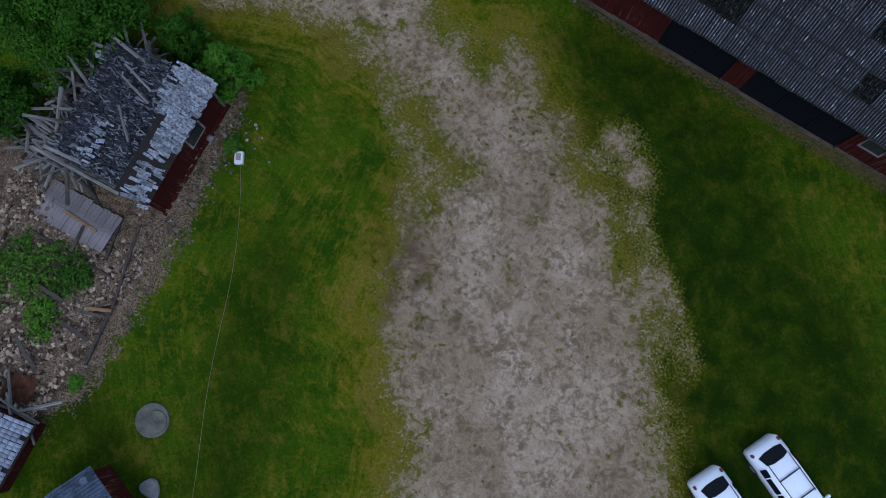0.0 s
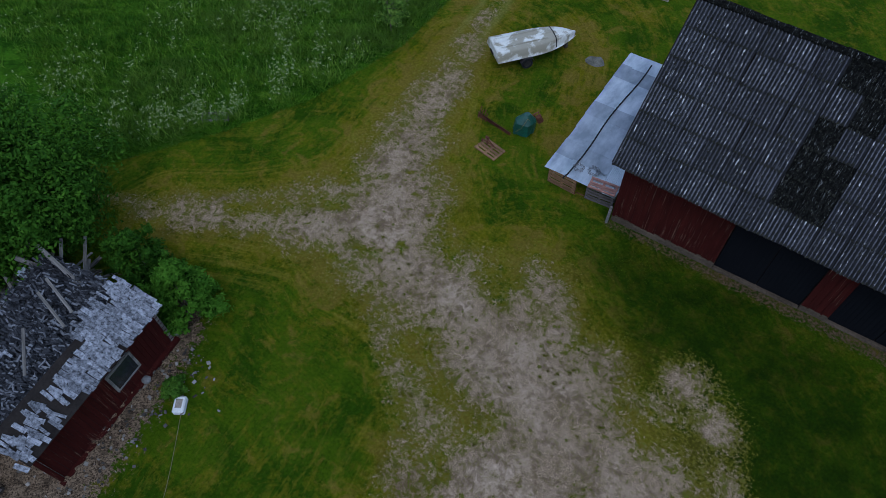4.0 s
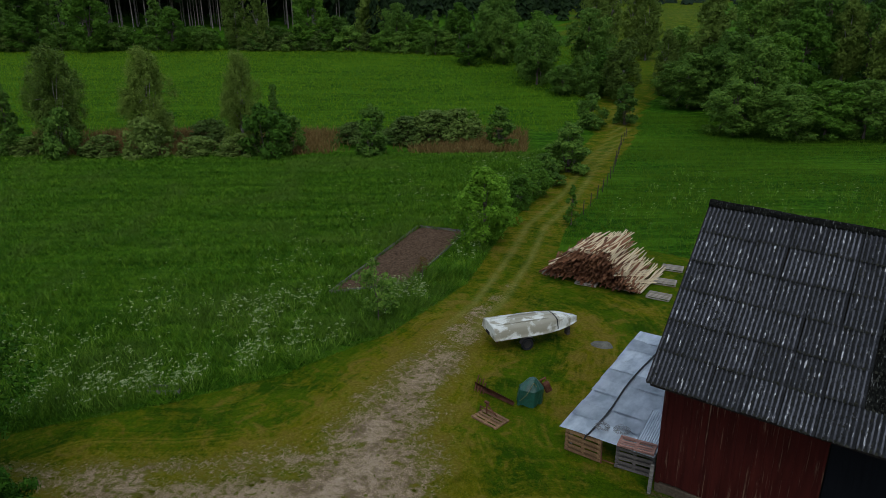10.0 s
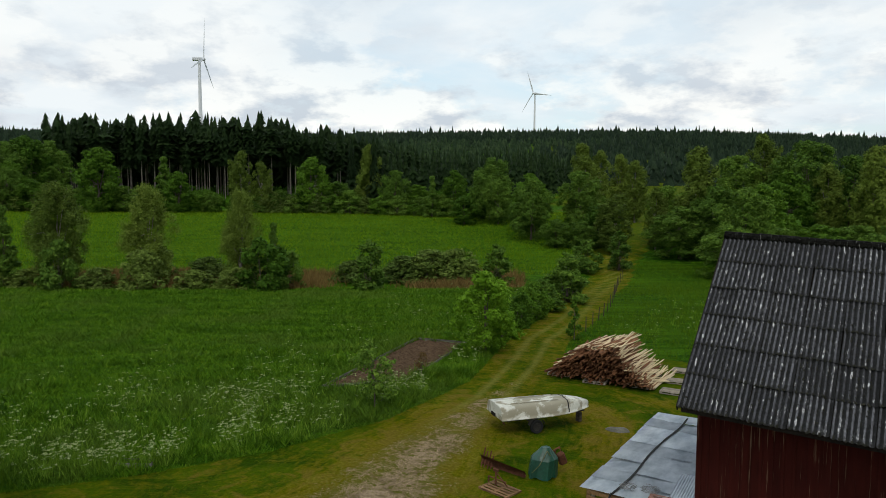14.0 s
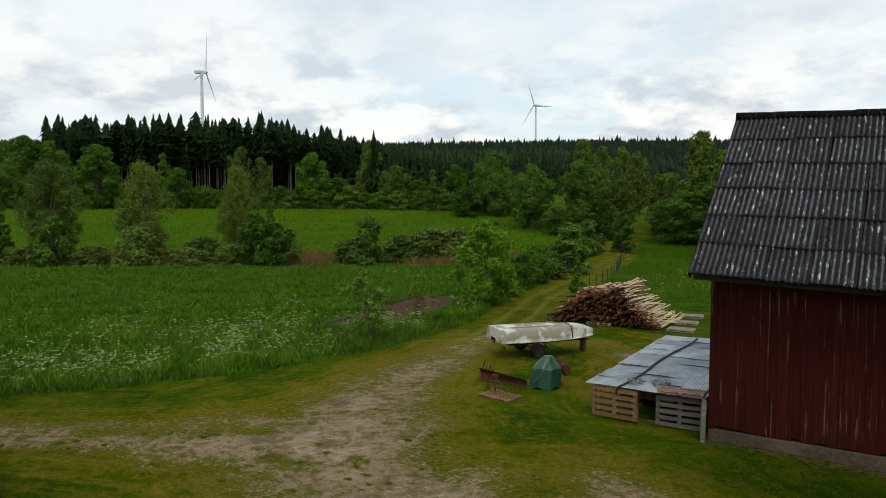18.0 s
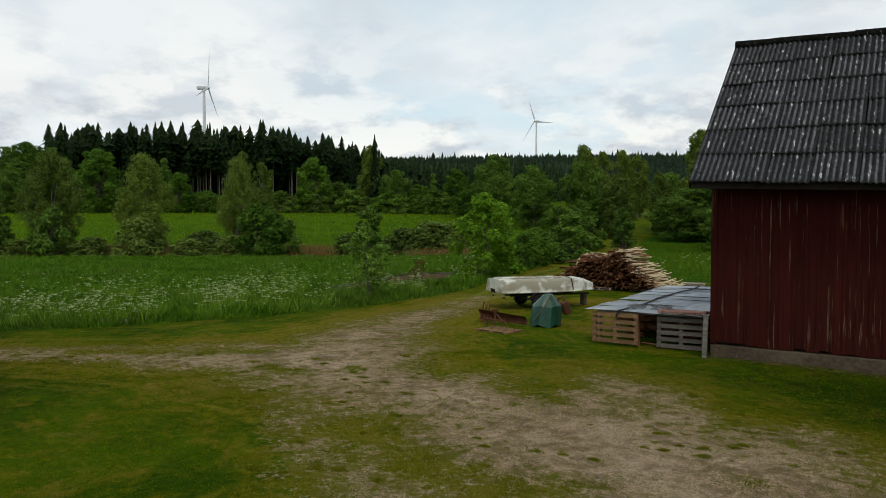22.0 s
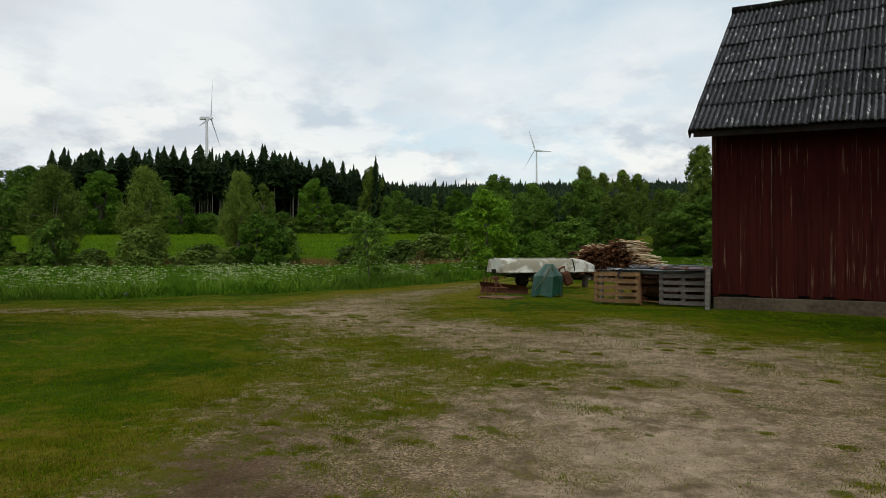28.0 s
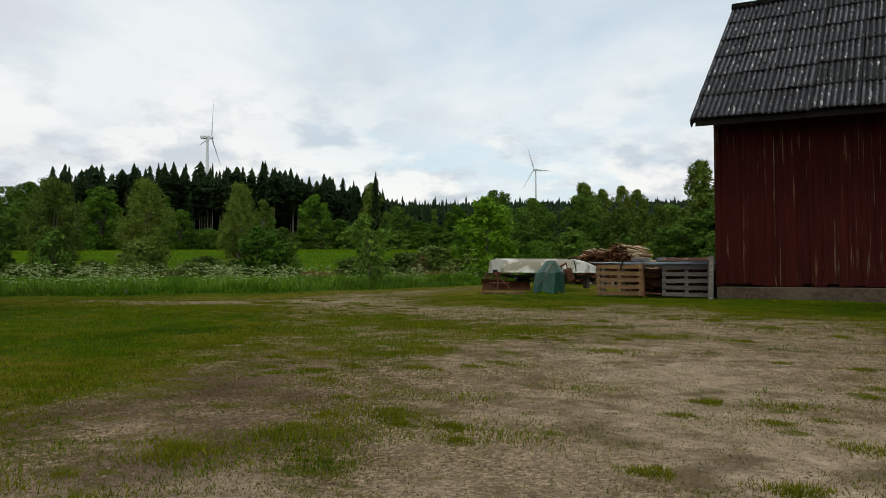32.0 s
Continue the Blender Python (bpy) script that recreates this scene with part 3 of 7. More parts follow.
def slab(bm, sx, sy, sz, m=None, bevel=0.0):
    """A block of that size centred on m."""
    r = bmesh.ops.create_cube(bm, size=1.0)
    vs = r["verts"]
    bmesh.ops.scale(bm, vec=(sx, sy, sz), verts=vs)
    if bevel:
        es = {e for v in vs for e in v.link_edges}
        r = bmesh.ops.bevel(bm, geom=list(es), offset=bevel, segments=1, affect="EDGES")
        vs = list({v for f in r["faces"] for v in f.verts} | {v for v in vs if v.is_valid})
    if m is not None:
        bmesh.ops.transform(bm, matrix=m, verts=[v for v in vs if v.is_valid])
    return bm


def block(sx, sy, sz, m=None, bevel=0.0):
    return slab(bmesh.new(), sx, sy, sz, m, bevel)


def rod(bm, a, b, r0, r1=None, seg=8):
    a, b = Vector(a), Vector(b)
    d = b - a
    m = Matrix.Translation((a + b) / 2) @ d.to_track_quat("Z", "Y").to_matrix().to_4x4()
    bmesh.ops.create_cone(bm, cap_ends=True, segments=seg, radius1=r0, radius2=r0 if r1 is None else r1, depth=d.length, matrix=m)
    return bm


def tube(bm, pts, r, seg=6):
    for a, b in zip(pts, pts[1:]):
        rod(bm, a, b, r, r, seg)
    return bm


def raw_mesh(name, verts, faces, material, smooth=False):
    """A mesh from numpy arrays: verts (n, 3), faces (m, k)."""
    verts, faces = np.asarray(verts, np.float32), np.asarray(faces, np.int32)
    me = bpy.data.meshes.new(name)
    k = faces.shape[1]
    me.vertices.add(len(verts))
    me.vertices.foreach_set("co", verts.ravel())
    me.loops.add(faces.size)
    me.loops.foreach_set("vertex_index", faces.ravel())
    me.polygons.add(len(faces))
    me.polygons.foreach_set("loop_start", np.arange(0, faces.size, k, dtype=np.int32))
    if smooth:
        me.polygons.foreach_set("use_smooth", np.ones(len(faces), bool))
    me.update(calc_edges=True)
    me.materials.append(material)
    return me


def smooth(a, b, x):
    t = np.clip((x - a) / (b - a), 0, 1)
    return t * t * (3 - 2 * t)


def lattice(x, y, seed):
    """Value noise from -1 to 1 on a unit lattice."""
    xi, yi = np.floor(x), np.floor(y)
    u, v = x - xi, y - yi
    u, v = u * u * (3 - 2 * u), v * v * (3 - 2 * v)
    def at(a, b):
        q = np.sin(a * 127.1 + b * 311.7 + seed * 74.7) * 43758.5453
        return 2 * (q - np.floor(q)) - 1
    low = at(xi, yi) * (1 - u) + at(xi + 1, yi) * u
    return low * (1 - v) + (at(xi, yi + 1) * (1 - u) + at(xi + 1, yi + 1) * u) * v


def fractal(x, y, size, octaves, seed, keep=0.58):
    """Layers of value noise; the largest features are size metres wide."""
    x, y = np.asarray(x, float) / size, np.asarray(y, float) / size
    total, amp, norm = 0.0, 1.0, 0.0
    for k in range(octaves):
        total = total + amp * lattice(x + 13.7 * k, y - 7.3 * k, seed + k)
        norm += amp
        amp *= keep
        x, y = 1.93 * x + 0.41 * y, 1.93 * y - 0.41 * x
    return total / norm


# ---------------------------------------------------------------- the lie of the land
HOME, AHEAD = np.array([4.2, -18.7]), np.array([-0.544, 0.839])


def ground_z(x, y):
    """Flat yard and meadow, a rising field, and wooded hills behind it."""
    x, y = np.asarray(x, float), np.asarray(y, float)
    d = (x - HOME[0]) * AHEAD[0] + (y - HOME[1]) * AHEAD[1]
    s = (x - HOME[0]) * AHEAD[1] - (y - HOME[1]) * AHEAD[0]
    z = 5.2 * smooth(80, 152, d) + 5.0 * smooth(150, 230, d) + (73 - 16 * smooth(300, 900, s)) * smooth(230, 1050, d) * (1 + 0.04 * np.sin(s / 170.0))
    near = 1 - smooth(60, 90, np.abs(d))
    z = z + near * 0.03 * (np.sin(x * 0.9 + 1.3 * np.sin(y * 0.5)) * np.cos(y * 0.7)) - 0.25 * smooth(66, 72, d) * (1 - smooth(78, 84, d))
    return z


def chain(x, y, pts):
    """How deep a place lies in a chain of round spots (x, y, radius): 1 on the middle line, 0 on the edge, less outside."""
    best = np.full(np.shape(x), -9.0)
    for (ax, ay, ar), (bx, by, br) in zip(pts, pts[1:]):
        ux, uy = bx - ax, by - ay
        t = np.clip(((x - ax) * ux + (y - ay) * uy) / (ux * ux + uy * uy), 0, 1)
        r = ar + (br - ar) * t
        best = np.maximum(best, (r - np.hypot(x - ax - t * ux, y - ay - t * uy)))
    return best


YARD_RIM = ((-16.6, -10.1), (-13.8, -8.9), (-11.5, -8.0), (-9.8, -7.4), (-7.6, -8.2), (-5.1, -8.2), (-3.1, -8.7), (-1.4, -9.7), (0.1, -10.2), (-0.9, -12.6), (-0.6, -15.2), (-0.4, -16.6), (-0.1, -18.4), (1.8, -18.6), (2.2, -20.6), (4.3, -21.6), (9.0, -31.0), (15.0, -44.0), (38.0, -60.0), (26.0, -36.0), (17.0, -20.0), (14.0, -15.0), (12.6, -13.0), (10.4, -10.9), (8.7, -10.2), (7.4, -8.6), (7.0, -7.4), (5.4, -8.0), (3.9, -7.4), (3.4, -5.9), (2.0, -5.4), (0.6, -5.0), (-0.3, -4.0), (-1.6, -3.1), (-2.0, -4.3), (-3.6, -4.8), (-5.3, -4.5), (-6.4, -3.3), (-8.2, -1.0), (-9.9, 3.0), (-10.9, 6.5), (-11.5, 6.5), (-11.5, 3.0), (-10.9, -1.8), (-11.0, -4.2), (-12.2, -6.3), (-14.0, -8.0), (-16.4, -9.4))
# stretches where grass and gravel share the ground
MIXED = ([(-14.6, -7.7, 0.5), (-12.0, -6.1, 0.6), (-10.4, -5.4, 0.4)], [(-8.6, -6.6, 0.25), (-7.4, -6.6, 0.3)], [(-4.6, -4.9, 0.3), (-2.6, -5.3, 0.5), (-1.6, -5.9, 0.3)], [(-5.6, -9.2, 0.4), (-3.2, -10.4, 1.2), (-1.5, -11.7, 1.3), (-0.6, -13.2, 0.7)], [(4.6, -6.4, 0.5), (6.4, -6.6, 0.7), (8.6, -8.2, 0.8), (10.6, -9.6, 0.6), (13.6, -12.6, 0.8)], [(-11.0, 0.5, 0.5), (-11.2, 3.5, 0.7), (-11.3, 7.0, 0.8), (-11.6, 10.5, 0.7), (-12.0, 13.0, 0.5)], [(-17.5, -10.0, 0.5), (-20.5, -11.2, 0.5), (-25.0, -13.0, 0.5)])
BARE = [[(5.6, -4.9, 0.45), (5.7, -4.7, 0.3)], [(7.1, -6.0, 0.4), (7.2, -5.8, 0.2)], [(-1.7, -3.2, 0.1), (-1.1, -4.2, 0.5), (0.2, -5.6, 1.0)], [(-15.9, -9.8, 0.0), (-13.7, -8.7, 0.15), (-11.4, -7.5, 0.25), (-9.8, -6.6, 0.3)]]
LANE = [(-11.2, 4.0, 1.3), (-11.7, 10, 1.3), (-13.4, 17, 1.3), (-15.4, 23.5, 1.25), (-16.4, 31, 1.25), (-18.2, 39, 1.2), (-20.4, 48, 1.2), (-21.8, 56, 1.2), (-23.6, 64, 1.2), (-29, 78, 1.2)]
EDGE = [(-60, -30), (-26, -12.4), (-20.7, -9.2), (-17.9, -5.2), (-15.6, -1.1), (-14.0, 4.8), (-14.1, 12), (-15.9, 18), (-17.6, 24), (-18.6, 31), (-21, 40), (-23.0, 48), (-25, 58), (-40, 90)]
BED = ((-19.6, 6.6), (-16.7, 9.9), (-18.7, 19.4), (-22.2, 18.7))


def meadow_side(x, y):
    """Signed distance to the meadow's mown edge: above 0 in the tall grass."""
    best, sign = np.full(np.shape(x), 1e9), np.zeros(np.shape(x))
    for (ax, ay), (bx, by) in zip(EDGE, EDGE[1:]):
        ux, uy = bx - ax, by - ay
        t = np.clip(((x - ax) * ux + (y - ay) * uy) / (ux * ux + uy * uy), 0, 1)
        d = np.hypot(x - ax - t * ux, y - ay - t * uy)
        side = ux * (y - ay) - uy * (x - ax)
        nearer = d < best
        sign = np.where(nearer, np.sign(side), sign)
        best = np.where(nearer, d, best)
    return best * sign


def tall_grass(x, y):
    """Meadow west of the lane, and the paddock east of it beyond the wood pile."""
    west = meadow_side(x, y)
    lane = chain(x, y, LANE)
    east = np.minimum(np.where(lane < -0.7, -lane - 0.7, -1.0), np.where(x > -9, y - 22.5, y - 19.5 - 0.0 * x))
    east = np.where(x > -14.5 - (y - 20) * 0.18, east, -1.0)
    return np.maximum(west, east)


def rim_distance(x, y):
    """Distance to the rim of the gravel, above 0 on the gravel."""
    best, inside = np.full(np.shape(x), 1e9), np.zeros(np.shape(x), bool)
    for (ax, ay), (bx, by) in zip(YARD_RIM, (*YARD_RIM[1:], YARD_RIM[0])):
        ux, uy = bx - ax, by - ay
        t = np.clip(((x - ax) * ux + (y - ay) * uy) / (ux * ux + uy * uy), 0, 1)
        best = np.minimum(best, np.hypot(x - ax - t * ux, y - ay - t * uy))
        if ay != by:
            cross = ((ay > y) != (by > y)) & (x < ux * (y - ay) / uy + ax)
            inside ^= cross
    return np.where(inside, best, -best)


def bareness(x, y):
    """0.5 where grass gives way to gravel, more on bare gravel, less in the lawn."""
    d = np.clip(rim_distance(x, y), -3.5, 3.0)
    for pts in MIXED:
        w = smooth(-0.7, 0.5, chain(x, y, pts))
        d = d * (1 - w) - 0.12 * w
    for pts in BARE:
        d = np.maximum(d, 1.6 * np.clip(chain(x, y, pts) + 0.35, -3, 0.6))
    tuft = smooth(0.22, 0.5, fractal(x, y, 0.75, 4, 17.0, 0.6)) * smooth(-0.55, 0.25, fractal(x, y, 4.0, 2, 29.0))
    return 0.5 + 0.17 * d + 0.24 * fractal(x, y, 1.7, 5, 3.0, 0.7) - (0.10 + 0.12 * np.clip(d, 0, 3)) * tuft


def in_bed(x, y):
    d = np.full(np.shape(x), 9.0)
    for (ax, ay), (bx, by) in zip(BED, (*BED[1:], BED[0])):
        n = math.hypot(bx - ax, by - ay)
        d = np.minimum(d, ((bx - ax) * (y - ay) - (by - ay) * (x - ax)) / n)
    return d


def axis_steps(a, b, step, far, fine):
    xs = list(np.arange(a, fine[0], step)) + list(np.arange(fine[0], fine[1], step / 2)) + list(np.arange(fine[1], b + step / 2, step))
    grow, x = step, xs[-1]
    while x < far:
        grow *= 1.13
        x += min(grow, 160)
        xs.append(x)
    grow, x = step, xs[0]
    while x > -far:
        grow *= 1.13
        x -= min(grow, 160)
        xs.insert(0, x)
    return np.array(xs)


def build_ground():
    xs, ys = axis_steps(-30, 26, 0.25, 3600, (-14, 15)), axis_steps(-38, 32, 0.25, 3600, (-24, 1))
    X, Y = np.meshgrid(xs, ys)
    x, y = X.ravel(), Y.ravel()
    nx, ny = len(xs), len(ys)
    i = np.arange(nx - 1)[None, :] + nx * np.arange(ny - 1)[:, None]
    faces = np.stack([i, i + 1, i + nx + 1, i + nx], -1).reshape(-1, 4)
    z = ground_z(x, y)
    bed, tall = in_bed(x, y), tall_grass(x, y)
    rough = np.sin(x * 7.1 + 2 * np.sin(y * 5.3)) * np.sin(y * 6.7 + x)
    z = z + np.where(bed > 0, 0.05 + 0.07 * rough, 0)
    rub = np.maximum(chain(x, y, [(-12.2, -14.2, 1.6), (-12.0, -20, 2.6), (-11.6, -24, 2.6), (-11.0, -28, 2.4), (-12, -32, 2.2)]), chain(x, y, [(-16, -22, 4.6), (-15, -27, 3.6)]))
    z = z + np.where(rub > 0, np.minimum(rub, 1.2) * (0.16 + 0.10 * rough), 0)
    me = raw_mesh("ground", np.stack([x, y, z], -1), faces, M["ground"], True)
    gravel = rim_distance(x, y)
    lane = chain(x, y, LANE)
    ruts = np.clip(1 - np.abs(np.abs(1.25 - lane) - 0.62) / 0.34, 0, 1) * smooth(3, 10, y)
    fields = {
        "gravel": np.clip(bareness(x, y), 0, 1),
        "soil": np.clip(smooth(-0.6, 0.6, chain(x, y, [(0.2, -19.2, 0.9), (0.3, -17.6, 1.0), (0.5, -16.1, 1.1), (0.4, -15.4, 0.8), (-0.9, -13.6, 0.6)])) * (0.5 + 1.1 * fractal(x, y, 0.6, 4, 9.0)), 0, 1),
        "dry": np.clip(1.0 - np.abs(gravel + 0.5) / 2.3, 0, 1) * 0.9 + 0.4 * np.clip(1 - np.abs(lane) / 2.2, 0, 1) + (0.75 + 0.9 * fractal(x, y, 1.2, 4, 14.0)) * smooth(-0.4, 1.0, chain(x, y, [(-7, 10.5, 1.6), (-5.0, 8.5, 1.5), (-4.6, 5.2, 1.5), (-4.3, 3.0, 1.0)])) + 1.0 * np.clip(chain(x, y, [(-6.4, 14.0, 0.8), (-4.2, 13.4, 1.0)]), 0, 1),
        "field": np.clip(0.5 + tall * 0.8, 0, 1),
        "bed": np.maximum(np.clip(0.5 + bed * 1.6, 0, 1), np.clip(0.42 + 0.6 * chain(x, y, [(0, 0.15, 0.2), (6, 0.1, 0.3), (14, 0.1, 0.4), (24, 0.1, 0.4)]), 0, 0.52)),
        "track": ruts,
        "sweep": gravel,
        "along": 0.55 * x - 0.84 * y,
        "dark_lawn": np.clip(np.maximum.reduce([smooth(-2.0, 2.0, chain(x, y, [(1.5, -1.6, 1.4), (5, -2.6, 3.0), (8.5, -4.5, 3.8), (13, -7.5, 4.0), (17, -11, 5.5), (22, -16, 6), (26, -26, 7)])), 0.8 * smooth(-2.0, 1.5, chain(x, y, [(-9, -28.5, 1.0), (-6, -30.5, 1.6), (-1, -33.5, 2.0)])), 0.7 * smooth(-1.5, 1.5, chain(x, y, [(-5.2, -19, 1.6), (-2.6, -25, 2.2), (-0.5, -30, 2.0)]))]), 0, 1),
        "rubble": np.clip(0.5 + rub * 0.5, 0, 1),
    }
    for k, val in fields.items():
        me.attributes.new(k, "FLOAT", "POINT").data.foreach_set("value", np.asarray(val, np.float32))
    thing("ground", me, None, "lawn, worn gravel yard and tall meadow running to wooded hills", "ground", kind="structure")


build_ground()


# ---------------------------------------------------------------- the barn
EAVE_Y, EAVE_Z, RIDGE_Y, RIDGE_Z = -0.62, 4.36, 4.25, 8.60
BARN_X0, BARN_X1, WALL_Y, BACK_Y = 0.0, 24.0, 0.32, 8.18
SLOPE = math.atan2(RIDGE_Z - EAVE_Z, RIDGE_Y - EAVE_Y)
SLOPE_LEN = math.hypot(RIDGE_Z - EAVE_Z, RIDGE_Y - EAVE_Y)


def wave_sheet(name, waves, pitch, length, amp, thick, material, seg=6):
    """A corrugated sheet: x across the waves, y up the slope, with its lower and side edges."""
    n = int(waves * seg)
    xs = np.linspace(0, waves * pitch, n + 1)
    zs = amp * np.cos(2 * np.pi * xs / pitch)
    rows = [(0.0, 0.0), (length, 0.0), (0.0, thick), (0.0, 0.0)]
    v = [np.stack([xs, np.full_like(xs, y), zs - dz], -1) for y, dz in rows]
    i = np.arange(n)
    f = [np.stack([i + r, i + r + 1, i + r + n + 2, i + r + n + 1], -1) for r in (0, 2 * (n + 1))]
    w = waves * pitch
    k = 4 * (n + 1)
    for x in (0.0, w):
        v.append(np.array([[x, 0, amp], [x, length, amp], [x, length, amp - thick], [x, 0, amp - thick]]))
        f.append(np.array([[k, k + 1, k + 2, k + 3]]))
        k += 4
    return raw_mesh(name, np.concatenate(v), np.concatenate(f), material, True)


def build_barn():
    rng = random.Random(11)
    barn = empty("barn", pose(0, 0, 0), "long red timber barn with a worn fibre cement roof", "barn")
    # foundation
    for x0, x1 in ((BARN_X0, 4.5), (7.98, 9.03), (14.3, BARN_X1)):
        part("foundation", block(x1 - x0, 0.3, 0.46, pose((x0 + x1) / 2, WALL_Y + 0.15, 0.09), 0.02), M["concrete"], barn, "grey cast foundation with chipped edges")
    part("gable_foundation", block(0.3, BACK_Y - WALL_Y - 0.62, 0.5, pose(BARN_X0 + 0.17, (WALL_Y + BACK_Y) / 2, 0.08), 0.02), M["concrete"], barn, "grey cast foundation with chipped edges")
    # sills where the doors stand
    for x0, x1 in ((4.5, 7.98), (9.03, 14.3)):
        part("threshold", block(x1 - x0 - 0.02, 0.34, 0.2, pose((x0 + x1) / 2, WALL_Y + 0.15, 0.0), 0.02), M["concrete"], barn, "low concrete threshold under the doors")

    # front wall: under boards and cover boards
    wall = part("wall", block(BARN_X1 - BARN_X0 - 0.1, 0.08, 3.7, pose((BARN_X0 + BARN_X1) / 2, WALL_Y + 0.22, 2.15)), M["dark_board"], barn, "dark backing behind the red boards")
    under, cover = {}, {}
    def board(w, t, h):
        key = (w, t, round(h, 2))
        if key not in under:
            under[key] = mesh_of("board", block(w, t, h), M["red_board"])
        return under[key]
    def boards(x0, x1, z0, z1):
        z1 = round(min(z1, 4.98 - 0.04 * x1), 1)
        step = 0.262
        n = int(round((x1 - x0) / step))
        step = (x1 - x0) / n
        for i in range(n):
            x = x0 + (i + 0.5) * step
            drop = rng.choice((0.0, 0.0, 0.03, 0.06))
            part("board", board(0.23, 0.022, z1 - z0 - drop), None, wall, m=pose(x, WALL_Y + 0.05 + rng.uniform(-0.004, 0.004), (z0 + drop + z1) / 2, 0, 0, rng.uniform(-0.5, 0.5)))
            part("cover_board", board(0.062, 0.03, z1 - z0 - drop), None, wall, m=pose(x + step / 2 - (0.04 if i == n - 1 else 0), WALL_Y + 0.026, (z0 + drop + z1) / 2, 0, rng.uniform(-0.12, 0.12), 0))
    boards(0.02, 4.5, 0.34, 5.1)
    boards(7.98, 9.03, 0.30, 5.1)
    boards(14.3, 14.75, 0.30, 5.1)
    boards(15.85, BARN_X1, 0.30, 5.1)
    boards(14.75, 15.85, 0.30, 1.35)
    boards(14.75, 15.85, 2.35, 5.1)
    boards(4.5, 7.98, 4.25, 5.1)
    boards(9.03, 14.3, 4.25, 5.1)
    # gable ends and back
    bm = bmesh.new()
    for x in (BARN_X0 + 0.03, BARN_X1 - 0.03):
        n = 30
        for i in range(n):
            y0, y1 = WALL_Y + 0.06 + (BACK_Y - WALL_Y - 0.06) * i / n, WALL_Y + 0.06 + (BACK_Y - WALL_Y - 0.06) * (i + 1) / n
            top = RIDGE_Z - abs((y0 + y1) / 2 - RIDGE_Y) * math.tan(SLOPE) - 0.25 - 0.04 * x
            slab(bm, 0.05, (y1 - y0) - 0.012, top - 0.33, pose(x, (y0 + y1) / 2, (top + 0.33) / 2))
    part("gable_boards", bm, M["red_board"], barn, "red vertical gable boards")
    part("back_wall", block(BARN_X1, 0.06, 3.6, pose(BARN_X1 / 2, BACK_Y, 2.1)), M["red_board"], barn)
    # pair of black doors in each opening
    for k, (x0, x1) in enumerate(((4.5, 7.98), (9.03, 14.3))):
        leaves = 2 if k == 0 else 3
        w = (x1 - x0) / leaves
        for j in range(leaves):
            door = part("sliding_door", block(w - 0.03, 0.04, 4.1, pose(x0 + (j + 0.5) * w, WALL_Y + 0.16, 2.15)), M["tar"], barn, "closed black tarred barn door")
            nb = int(w / 0.17)
            me = mesh_of("plank", block((w - 0.05) / nb - 0.008, 0.02, 4.06), M["tar"])
            for i in range(nb):
                part("plank", me, None, door, m=pose(x0 + j * w + 0.025 + (i + 0.5) * (w - 0.05) / nb, WALL_Y + 0.13 + rng.uniform(-0.003, 0.003), 2.15))
    # window in the far part
    win = part("window_frame", frame_bars(1.1, 1.0, 0.08, 0.06, 0), M["old_wood"], barn, "weathered pale window frame", pose(15.3, WALL_Y + 0.02, 1.85, 90))
    part("pane", block(0.98, 0.88, 0.008), M["pane"], win, m=pose(0, 0, -0.03))
    # grey corner post
    part("corner_post", block(0.11, 0.11, 1.15, pose(-0.08, 0.12, 0.52, 0.6, 1.5, 0), 0.012), M["old_wood"], barn, "short weathered brown post against the corner")
    part("corner_board", block(0.14, 0.03, 4.75, pose(0.06, WALL_Y + 0.005, 2.72), 0.004), M["red_board"], barn)

    # roof: the old building leans and settles towards its far end
    lean = pose(0, 0, EAVE_Z, 0, 2.1, 0) @ pose(0, 0, -EAVE_Z)
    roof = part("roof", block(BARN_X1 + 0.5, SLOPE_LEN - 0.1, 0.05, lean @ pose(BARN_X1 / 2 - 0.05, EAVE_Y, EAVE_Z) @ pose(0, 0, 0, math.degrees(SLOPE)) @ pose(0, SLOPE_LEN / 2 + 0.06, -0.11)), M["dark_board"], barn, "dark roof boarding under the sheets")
    at = lean @ pose(-0.33, EAVE_Y, EAVE_Z) @ pose(0, 0, 0, math.degrees(SLOPE))
    rows, step = 6, SLOPE_LEN / 6
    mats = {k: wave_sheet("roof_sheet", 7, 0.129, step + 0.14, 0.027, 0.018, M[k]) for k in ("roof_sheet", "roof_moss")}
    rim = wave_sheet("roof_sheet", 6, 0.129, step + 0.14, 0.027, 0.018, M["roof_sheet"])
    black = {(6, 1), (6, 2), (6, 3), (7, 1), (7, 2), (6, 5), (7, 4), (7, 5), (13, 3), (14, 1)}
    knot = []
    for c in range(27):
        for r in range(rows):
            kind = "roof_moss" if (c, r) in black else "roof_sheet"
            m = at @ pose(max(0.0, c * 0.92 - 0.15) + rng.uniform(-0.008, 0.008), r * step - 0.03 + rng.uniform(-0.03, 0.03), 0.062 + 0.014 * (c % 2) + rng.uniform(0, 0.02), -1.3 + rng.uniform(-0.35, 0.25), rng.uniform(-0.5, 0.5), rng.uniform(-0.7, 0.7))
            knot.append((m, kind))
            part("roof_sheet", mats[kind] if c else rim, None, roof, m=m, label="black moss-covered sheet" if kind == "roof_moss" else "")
    # cushions of moss in the valleys, thickest along the laps
    r2 = np.random.default_rng(8)
    vs, fs, off = [], [], 0
